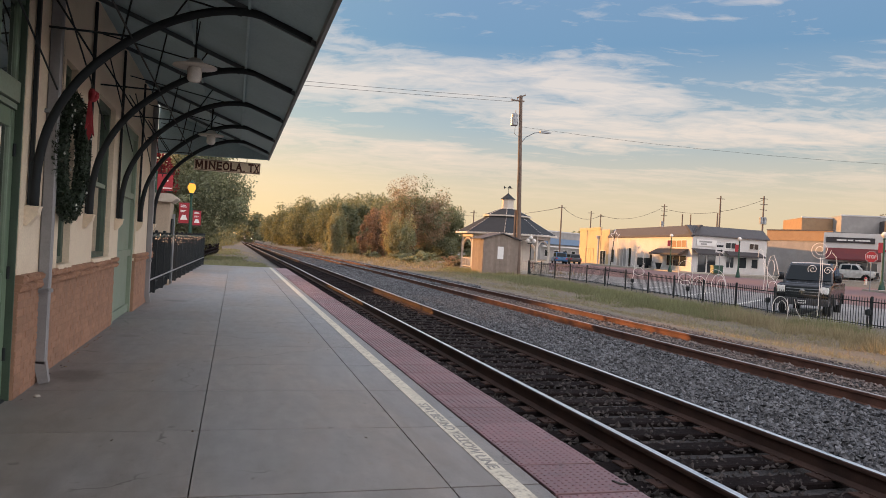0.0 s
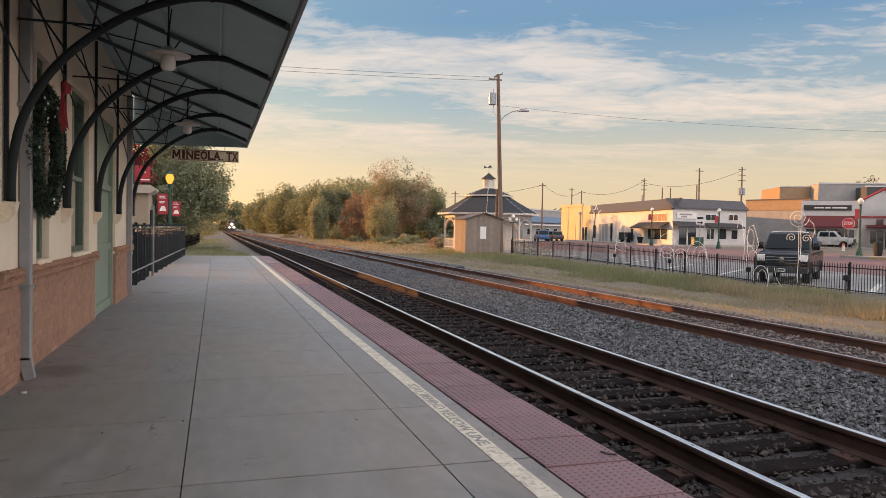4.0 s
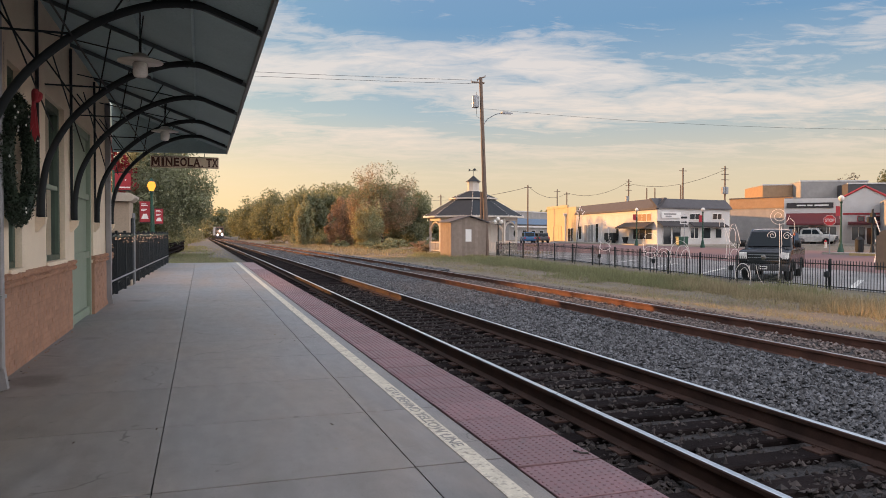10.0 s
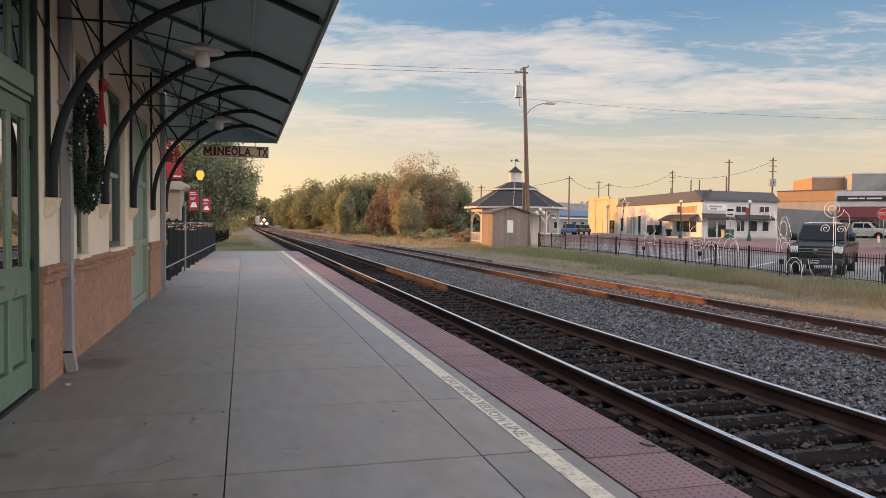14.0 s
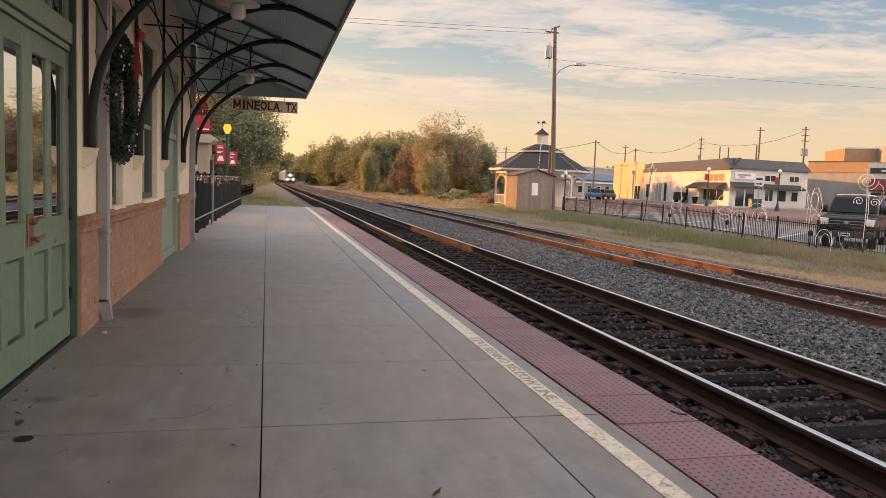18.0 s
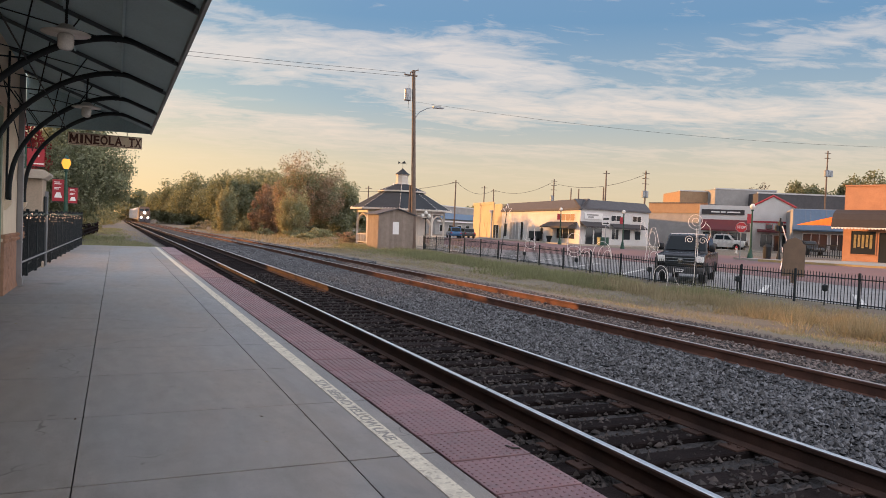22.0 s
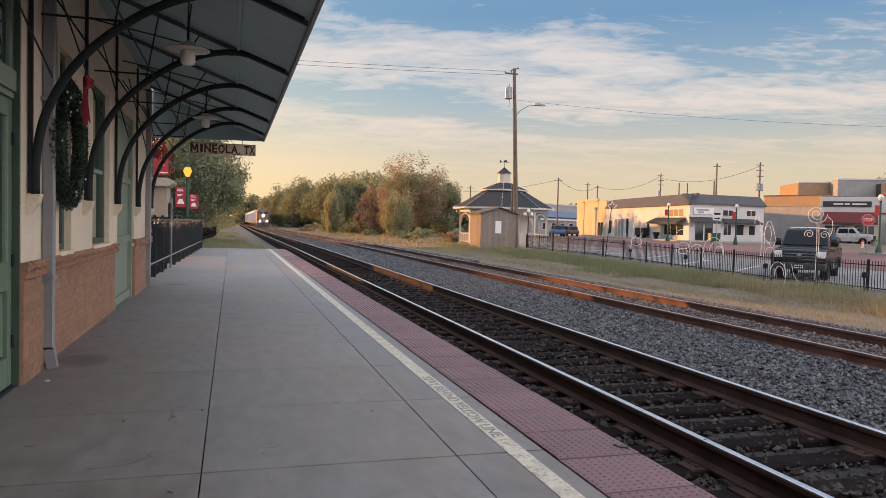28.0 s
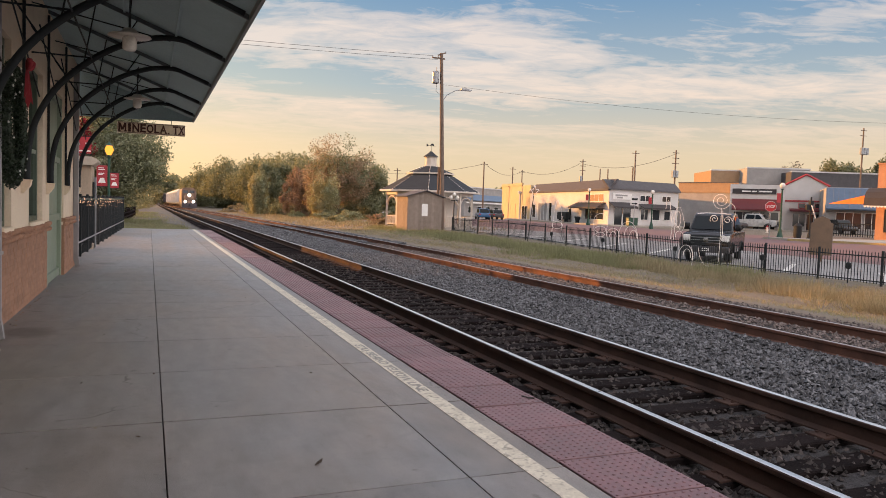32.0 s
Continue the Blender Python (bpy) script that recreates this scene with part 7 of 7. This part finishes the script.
def tufts(name, n, per, spots, spread, hr, m, seed, label, width=0.009):
    """Grass in clumps: blades lean outwards from each clump's middle."""
    r = np.random.default_rng(seed)
    cx, cy = spots(r, n)
    n = len(cx)
    size = r.uniform(0.5, 1.3, n)
    k = np.repeat(np.arange(n), per)
    off = r.normal(size=(n * per, 2)) * (spread * size[k])[:, None]
    x, y = cx[k] + off[:, 0], cy[k] + off[:, 1]
    z = np.array([lay(a, b) for a, b in zip(x, y)]) - 0.01
    h = r.uniform(*hr, n * per) * size[k] * np.exp(-(off ** 2).sum(1) / (4 * (spread * size[k]) ** 2))
    lean = off * 0.9 + r.normal(size=off.shape) * 0.16 * h[:, None]
    a = r.uniform(0, 2 * math.pi, n * per)
    w = width * r.uniform(0.6, 1.5, n * per)
    wx, wy = np.cos(a) * w, np.sin(a) * w
    v = np.stack([np.stack([x - wx, y - wy, z], 1), np.stack([x + wx, y + wy, z], 1), np.stack([x + lean[:, 0], y + lean[:, 1], z + h], 1)], 1).reshape(-1, 3)
    g = Geo()
    g.v, g.f = v.tolist(), np.arange(n * per * 3).reshape(-1, 3).tolist()
    return tagged(part(name, g, m), label, "grass", kind="stuff")


def strip(x0, x1, y0, y1, thin=0.0):
    """Spots in a strip along the line, patchy where thin is high."""
    def spots(r, n):
        x, y = r.uniform(x0, x1, n), r.uniform(y0, y1, n)
        ok = wave(x * 1.1, y * 0.7) + r.normal(size=n) * 0.6 > thin
        return x[ok], y[ok]
    return spots


def heap(*rows):
    """Spots gathered round a few middles (x, y, spread)."""
    def spots(r, n):
        k = r.integers(0, len(rows), n)
        c = np.array(rows)[k]
        return c[:, 0] + r.normal(size=n) * c[:, 2] * 0.6, c[:, 1] + r.normal(size=n) * c[:, 2]
    return spots


wave = lambda x, y: np.sin(x * 0.9 + y * 0.37) + np.sin(y * 0.61 - x * 0.5) * 0.8
tufts("green_grass", 3000, 24, strip(16.2, 19.4, 22, 58, -0.9), 0.13, (0.16, 0.4), GRASS, 1, "rough green grass clumps along the fence")
tufts("green_grass", 900, 20, strip(14.6, 17.2, 26, 58, 0.3), 0.1, (0.1, 0.25), GRASS, 7, "short green clumps on the bare verge")
tufts("dry_grass", 1500, 18, strip(12.2, 19.6, 8, 60, -0.2), 0.11, (0.05, 0.16), STRAW, 2, "short straw coloured grass on the verge")
tufts("tall_straw", 330, 40, heap((18.3, 23.8, 0.7), (17.2, 21.5, 0.8), (16.0, 14.2, 0.7), (16.6, 12.6, 0.7), (17.2, 18.0, 1.0), (15.2, 11.0, 0.7), (17.4, 15.6, 0.9)), 0.15, (0.25, 0.5), STRAW, 3, "tall dry straw grass before the fence")
tufts("green_weeds", 260, 40, heap((18.8, 25.4, 1.0), (17.6, 26.6, 1.1), (18.9, 20.2, 0.8), (16.5, 29.0, 1.5)), 0.16, (0.3, 0.5), GRASS, 8, "tall green weeds among the dry grass")
blades("verge_stubble", 70000, (11.9, 20.6), (8, 56), (0.03, 0.11), STRAW, 9, "thin dry stubble on the bare verge", lambda x, y, r: wave(x * 2.1, y * 1.7) + r.normal(size=x.size) * 0.8 > -0.6, 0.007)
blades("verge_weeds", 30000, (12.3, 20.9), (8, 56), (0.03, 0.12), GRASS, 10, "low weeds on the bare verge", lambda x, y, r: wave(x * 1.7 + 2, y * 1.3) + r.normal(size=x.size) * 0.7 > 0.5, 0.008)
tufts("far_straw", 900, 26, strip(12.0, 24.0, 60, 115, 0.0), 0.3, (0.2, 0.55), STRAW, 12, "tall dry grass beside the far siding", 0.02)
tufts("far_green", 420, 26, strip(14.0, 22.0, 62, 105, 0.7), 0.3, (0.2, 0.45), GRASS, 13, "green weeds beside the far siding", 0.02)
tufts("far_path_weeds", 520, 26, strip(-2.6, 0.6, 50, 110, -0.4), 0.3, (0.12, 0.34), GRASS, 15, "brown-green weeds beside the gravel path", 0.012)
blades("far_weeds", 12000, (11.5, 30), (56, 150), (0.08, 0.3), STRAW, 4, "dry weeds far along the siding", lambda x, y, r: wave(x * 0.7, y * 0.5) + r.normal(size=x.size) * 0.5 > 0.3, 0.04)
blades("lineside_grass", 9000, (-4.5, 1.2), (39.2, 66), (0.06, 0.28), GRASS, 5, "green grass past the platform's end", lambda x, y, r: wave(x * 1.5, y * 0.7) + r.normal(size=x.size) * 0.5 > 0.2, 0.02)
tufts("platform_end_straw", 300, 34, strip(-1.7, 1.7, 39.1, 52, -0.6), 0.15, (0.1, 0.26), STRAW, 16, "dull straw grass at the platform's end")
tufts("platform_end_weeds", 420, 34, strip(-1.7, 1.9, 39.1, 50, -1.2), 0.15, (0.14, 0.32), GRASS, 11, "brown-green weeds at the platform's end")
blades("lineside_straw", 2600, (-5.5, 2.2), (39, 95), (0.05, 0.18), STRAW, 6, "dry grass past the platform's end", None, 0.02)


# ---- ballast stones ----
def stones(name, n, xr, yr, zf, size, m, seed, label, keep=None):
    r = np.random.default_rng(seed)
    base = np.array([(1, 0, 0), (0, 1, 0), (-1, 0, 0), (0, -1, 0), (0.1, 0.1, 0.8), (0, 0, -0.7)], float)
    faces = np.array([(0, 1, 4), (1, 2, 4), (2, 3, 4), (3, 0, 4), (1, 0, 5), (2, 1, 5), (3, 2, 5), (0, 3, 5)])
    x, y = r.uniform(*xr, n), yr[0] + (yr[1] - yr[0]) * r.uniform(0, 1, n) ** 1.45
    if keep is not None:
        ok = keep(x, y)
        x, y = x[ok], y[ok]
    n = len(x)
    z = zf(x, y) + r.uniform(-0.015, 0.03, n)
    q = base[None] * (1 + r.normal(size=(n, 6, 1)) * 0.24) + r.normal(size=(n, 6, 3)) * 0.2
    a = r.uniform(0, 2 * math.pi, n)
    c, s = np.cos(a)[:, None], np.sin(a)[:, None]
    k = size * r.uniform(0.5, 1.45, (n, 1))
    v = np.stack([(q[..., 0] * c - q[..., 1] * s) * k + x[:, None], (q[..., 0] * s + q[..., 1] * c) * k * 0.85 + y[:, None], q[..., 2] * k * 0.95 + z[:, None]], 2)
    g = Geo()
    g.v, g.f = v.reshape(-1, 3).tolist(), (faces[None] + (np.arange(n) * 6)[:, None, None]).reshape(-1, 3).tolist()
    return tagged(part(name, g, m), label, "ballast", kind="stuff")


def mound(x, y):
    return -0.235 + 0.045 * np.exp(-((x - 6.3) / 0.75) ** 2) + 0.07 * np.clip((x - 6.7) / 0.7, 0, 1)


stones("ballast_stones", 62000, (5.2, 7.55), (1.5, 36), mound, 0.0255, STONE, 11, "grey crushed stones between the tracks")
stones("ballast_stones", 9000, (3.4, 4.72), (1.2, 24), lambda x, y: np.full_like(x, -0.232), 0.026, STONE_DARK, 12, "dark crushed stones between the ties", lambda x, y: np.abs(((y - 1.0) % 0.5) - 0.25) > 0.06)
stones("ballast_stones", 500, (2.9, 5.3), (1.2, 24), lambda x, y: np.full_like(x, -0.198), 0.017, STONE_DARK, 16, "small dark stones strewn over the ties")
stones("ballast_stones", 5000, (2.66, 3.22), (1.0, 20), lambda x, y: np.full_like(x, -0.245), 0.028, STONE_DARK, 13, "dark crushed stones along the platform edge")
stones("ballast_stones", 11000, (7.8, 9.15), (2.5, 30), lambda x, y: np.full_like(x, -0.158), 0.026, STONE_BROWN, 14, "brownish crushed stones inside the siding")
stones("ballast_stones", 9000, (9.3, 11.6), (4, 30), lambda x, y: -0.158 - 0.065 * np.clip(x - 9.6, 0, 1.1) - 0.1 * np.clip(x - 10.7, 0, 2), 0.024, STONE_BROWN, 15, "brownish crushed stones beside the siding")

stones("ballast_stones", 14000, (5.2, 11.0), (32, 75), lambda x, y: np.where(x < 7, -0.205, np.where(x < 9.6, -0.165, -0.21)) + np.array([drop(b) for b in y]), 0.045, STONE, 17, "grey crushed stones further along the line", lambda x, y: (np.abs(x - 7.73) > 0.09) & (np.abs(x - 9.24) > 0.09))

# ---- ties ----
TIE_ME = mesh("tie", Geo().cbox(-1.3, 1.3, -0.115, 0.115, -0.18, 0.0, 0.012), TIE)
PLATE_ME = mesh("tie_plate", Geo().cbox(-0.17, 0.17, -0.095, 0.095, 0.0, 0.016, 0.004).box(-0.1, -0.08, -0.06, -0.04, 0.016, 0.03).box(0.08, 0.1, 0.04, 0.06, 0.016, 0.03).box(0.08, 0.1, -0.06, -0.04, 0.016, 0.03).box(-0.1, -0.08, 0.04, 0.06, 0.016, 0.03), RAIL)


def track_ties(name, xf, near, far, label):
    t = thing(name, (0, 0, 0), label, "track", kind="structure")
    for k in range(-20, near):
        y = 0.5 + k * 0.5
        o = part("tie", TIE_ME, TIE, t, at=pose(xf(y) + random.uniform(-0.03, 0.03), y + random.uniform(-0.02, 0.02), -0.2 + drop(y) + random.uniform(-0.006, 0.003), 0, 0, random.uniform(-0.8, 0.8)))
        if -4 < k < 44:
            part("tie_plate", PLATE_ME, RAIL, o, at=(-0.754, 0, 0))
            part("tie_plate", PLATE_ME, RAIL, o, at=(0.754, 0, 0))
    g = Geo()
    for k in range(near, far):
        y = 0.5 + k * 0.5
        g.box(xf(y) - 1.3, xf(y) + 1.3, y - 0.115, y + 0.115, -0.36 + drop(y), -0.2 + drop(y))
    tagged(part("far_ties", g, TIE, t), kind="stuff")


track_ties("track_main", lambda y: 4.054, 130, 560, "dark creosoted timber ties of the main track")
track_ties("track_siding", siding_x, 90, 480, "dark timber ties of the siding")

# ---- platform slabs and tactile tiles ----
y, k = -7.73, 0
while y < 38.5:
    y1 = min(y + 1.53, 38.78)
    for x0, x1 in ((-2.5, -0.194), (-0.186, 1.396), (1.404, 2.012)):
        part("slab", Geo().cbox(x0, x1, y + (0.016 if abs(y - 4.51) < 0.1 else 0.005), y1 - 0.005, -0.1, 0.0, 0.0015), CONCRETE, platform)
    y += 1.53
    k += 1
me = text_mesh("STAY BEHIND YELLOW LINE", 0.13, 0.0005)
me.materials.clear()
me.materials.append(CONCRETE)
wide = max(v.co.x for v in me.vertices) - min(v.co.x for v in me.vertices)
me.transform(Matrix.Diagonal((2.05 / wide, 0.95, 1, 1)))
part("line_lettering", me, CONCRETE, platform, "worn stencilled letters", at=pose(1.815, 5.88, 0.0048, 0, 0, -90))
g = Geo().cbox(-0.297, 0.301, -0.296, 0.296, -0.05, 0.0, 0.003)
for i in range(11):
    for j in range(11):
        cx, cy = -0.27 + i * 0.054, -0.27 + j * 0.054
        g.lathe([(0.013, -0.001), (0.0085, 0.0055)], 6, cx, cy)
TILE_ME = mesh("tactile_tile", g, TACTILE)
PLAIN_ME = mesh("tactile_tile", Geo().cbox(-0.297, 0.301, -0.296, 0.296, -0.05, 0.0, 0.003), TACTILE)
for k in range(-19, 57):
    y = 4.605 + k * 0.61
    if y < 38.6:
        part("tactile_tile", TILE_ME if -6 < k < 44 else PLAIN_ME, TACTILE, platform, at=pose(2.327, y, 0.004 + random.uniform(-0.003, 0.003), random.uniform(-0.2, 0.2), random.uniform(-0.25, 0.25), 0))
part("edge_chip", Geo().prism([(2.53, 4.5), (2.545, 4.43), (2.6, 4.4), (2.605, 4.42), (2.56, 4.45), (2.545, 4.5)], "z", 0.0, 0.012), JOINT, platform, "dark chip broken out of a tile")

# ---- bricks ----
BRICK_ME = mesh("brick", Geo().cbox(-0.012, 0.012, -0.0965, 0.0965, -0.03, 0.03, 0.004), SALMON)
CREAM_ME = mesh("brick", Geo().cbox(-0.012, 0.012, -0.0965, 0.0965, -0.03, 0.03, 0.005), CREAM)
def rough_brick(seed):
    """A rock-faced brick with a broken front and top."""
    r, g = random.Random(seed), Geo()
    ys, zs = [-0.098, -0.05, 0.0, 0.05, 0.098], [0.0, 0.025, 0.05, 0.072]
    for z in zs:
        for y in ys:
            edge = y in (ys[0], ys[-1]) or z in (zs[0], zs[-1])
            g.v.append(((0.045 if edge else 0.075) + r.uniform(-0.014, 0.014), y, z + (r.uniform(-0.004, 0.004) if z else 0)))
    g.v += [(-0.1, ys[0], 0.0), (-0.1, ys[-1], 0.0), (-0.1, ys[0], zs[-1]), (-0.1, ys[-1], zs[-1])]
    for j in range(3):
        for i in range(4):
            k = j * 5 + i
            g.f.append((k, k + 1, k + 6, k + 5))
    g.f += [(20, 22, 15, 10, 5, 0), (21, 4, 9, 14, 19, 23), (22, 23, 19, 18, 17, 16, 15), (20, 0, 1, 2, 3, 4, 21)]
    return mesh("ledge_brick", g, SALMON)


LEDGE_MES = [rough_brick(k) for k in range(6)]


def bricks(parent, me, x, y0, y1, z0, z1, m):
    z, row = z0 + 0.035, 0
    while z < z1 - 0.03:
        y = y0 + (0.1 if row % 2 == 0 else 0.0)
        while y < y1 - 0.02:
            part("brick", me, m, parent, at=pose(x - 0.0065 + random.uniform(-0.002, 0.003), min(max(y, y0 + 0.097), y1 - 0.097), z, 0, 0, random.uniform(-0.5, 0.5)))
            y += 0.205
        z += 0.0715
        row += 1


bricks(base_near, BRICK_ME, WX + 0.018, 3.2, 4.93, 0, 0.93, SALMON)
bricks(base_mid, BRICK_ME, WX + 0.018, 7.15, 8.02, 0, 0.93, SALMON)
bricks(base_long, BRICK_ME, WX - 0.032, 8.42, 12.76, 0, 0.93, SALMON)
bricks(base_end, BRICK_ME, WX + 0.018, 14.9, 16.4, 0, 0.93, SALMON)
bricks(pier_near, CREAM_ME, WX - 0.012, 3.3, 4.93, 1.09, 2.9, CREAM)
for parent, x, y0, y1 in ((base_near, WX, 2.2, 4.93), (base_mid, WX, 7.15, 8.02), (base_long, WX - 0.03, 8.02, 12.76), (base_end, WX, 14.88, 17.6)):
    for row in range(2):
        y = y0 + (0.098 if row else 0.0)
        while y < y1 - 0.02:
            part("ledge_brick", random.choice(LEDGE_MES), SALMON, parent, at=pose(x + random.uniform(-0.006, 0.006), min(max(y, y0 + 0.098), y1 - 0.098), 0.933 + row * 0.076, 0, 0, random.uniform(-1, 1)))
            y += 0.2

# ---- litter on the platform ----
for i in range(46):
    x, y = random.uniform(-1.65, 1.6), random.uniform(2.6, 12)
    if i >= 28:
        y = 4.95 + random.gauss(0, 0.22)
    if i < 12 or i >= 28:
        x = -1.75 + abs(random.gauss(0, 0.12))
    t = part("dead_leaf", Geo().poly([(-0.016, 0, 0.002), (0, -0.009, 0.006), (0.018, 0.002, 0.01), (0.002, 0.01, 0.004)]).poly([(-0.016, 0, 0.0), (0.002, 0.01, 0.002), (0.018, 0.002, 0.008), (0, -0.009, 0.004)]), BARK if i % 3 else STRAW, at=pose(x, y, 0.001, 0, 0, random.uniform(0, 360)))
    tagged(t, "small curled dead leaf on the concrete", "leaf", "dead leaves")
t = part("dead_leaf", Geo().poly([(-0.035, 0, 0.004), (0, -0.02, 0.02), (0.035, 0.01, 0.025), (0.0, 0.02, 0.008)]).poly([(-0.035, 0, 0.0), (0.0, 0.02, 0.004), (0.035, 0.01, 0.021), (0, -0.02, 0.016)]), BARK, at=pose(0.64, 3.42, 0.002, 0, 0, 30))
tagged(t, "large curled brown leaf on the concrete", "leaf", "dead leaves")
drain = thing("drain_cover", (-1.467, 4.46, 0.0), "small dark oval drain cover in the slab", "drain")
part("lid", Geo().lathe([(0.05, 0.0), (0.05, 0.005), (0.0, 0.006)], 18), IRON, drain)
g = Geo()
for i in range(70):
    k, a = random.random() ** 1.5, random.uniform(0, 2 * math.pi)
    c, d = Vector((-1.79 + abs(random.gauss(0, 0.02)), 4.88 + random.gauss(0, 0.06), 0.005)), Vector((math.cos(a) * 0.03 + 0.01, math.sin(a) * 0.03, 0.02 + 0.06 * k))
    s = Vector((-d.y, d.x, 0)).normalized() * 0.004
    g.poly([c - s, c + s, c + d])
tagged(part("wall_weed", g, STRAW), "small dry weed in the corner of the brick pier", "weed")
for i in range(64):
    y = random.uniform(2.6, 4.85) if i < 44 else random.uniform(8.0, 12.6)
    t = part("chip", Geo().lathe([(0.0, 0.0), (0.011, 0.002), (0.008, 0.008), (0.0, 0.01)], 5), MORTAR if i % 3 else JOINT, at=pose(WX + 0.022 + abs(random.gauss(0, 0.014)), y, 0.0, 0, 0, random.uniform(0, 360)))
    tagged(t, "small mortar chip at the foot of the wall", "chip", "chips along the wall")
t = part("dead_leaf", Geo().poly([(-0.04, 0, 0.006), (0, -0.025, 0.03), (0.03, 0.01, 0.02), (0.0, 0.02, 0.012)]).poly([(-0.03, 0.01, 0.0), (0.0, 0.03, 0.03), (0.035, 0.0, 0.006), (0, -0.02, 0.012)]), BARK, at=pose(-1.56, 4.72, 0.002, 0, 0, 70))
tagged(t, "dark crumpled leaf beside the green door", "leaf", "dead leaves")
pebble = thing("pebble", (-1.615, 7.27, 0.0), "pale pebble lying on the platform", "stone")
part("stone", Geo().lathe([(0.0, 0.0), (0.03, 0.008), (0.025, 0.025), (0.0, 0.03)], 8), KERB, pebble)


def motions():
    for k, ob in enumerate([loco] + cars):
        rows = []
        for t in (0, 8, 16, 24, 32):
            y = 336 - 5.35 * t + (0 if k == 0 else 22.8 + 17.8 * (k - 1))
            rows.append((t, pose(siding_x(y), y, -0.01 + drop(y), 0, 0, 0.46)))
        walk(ob, rows)


motions()
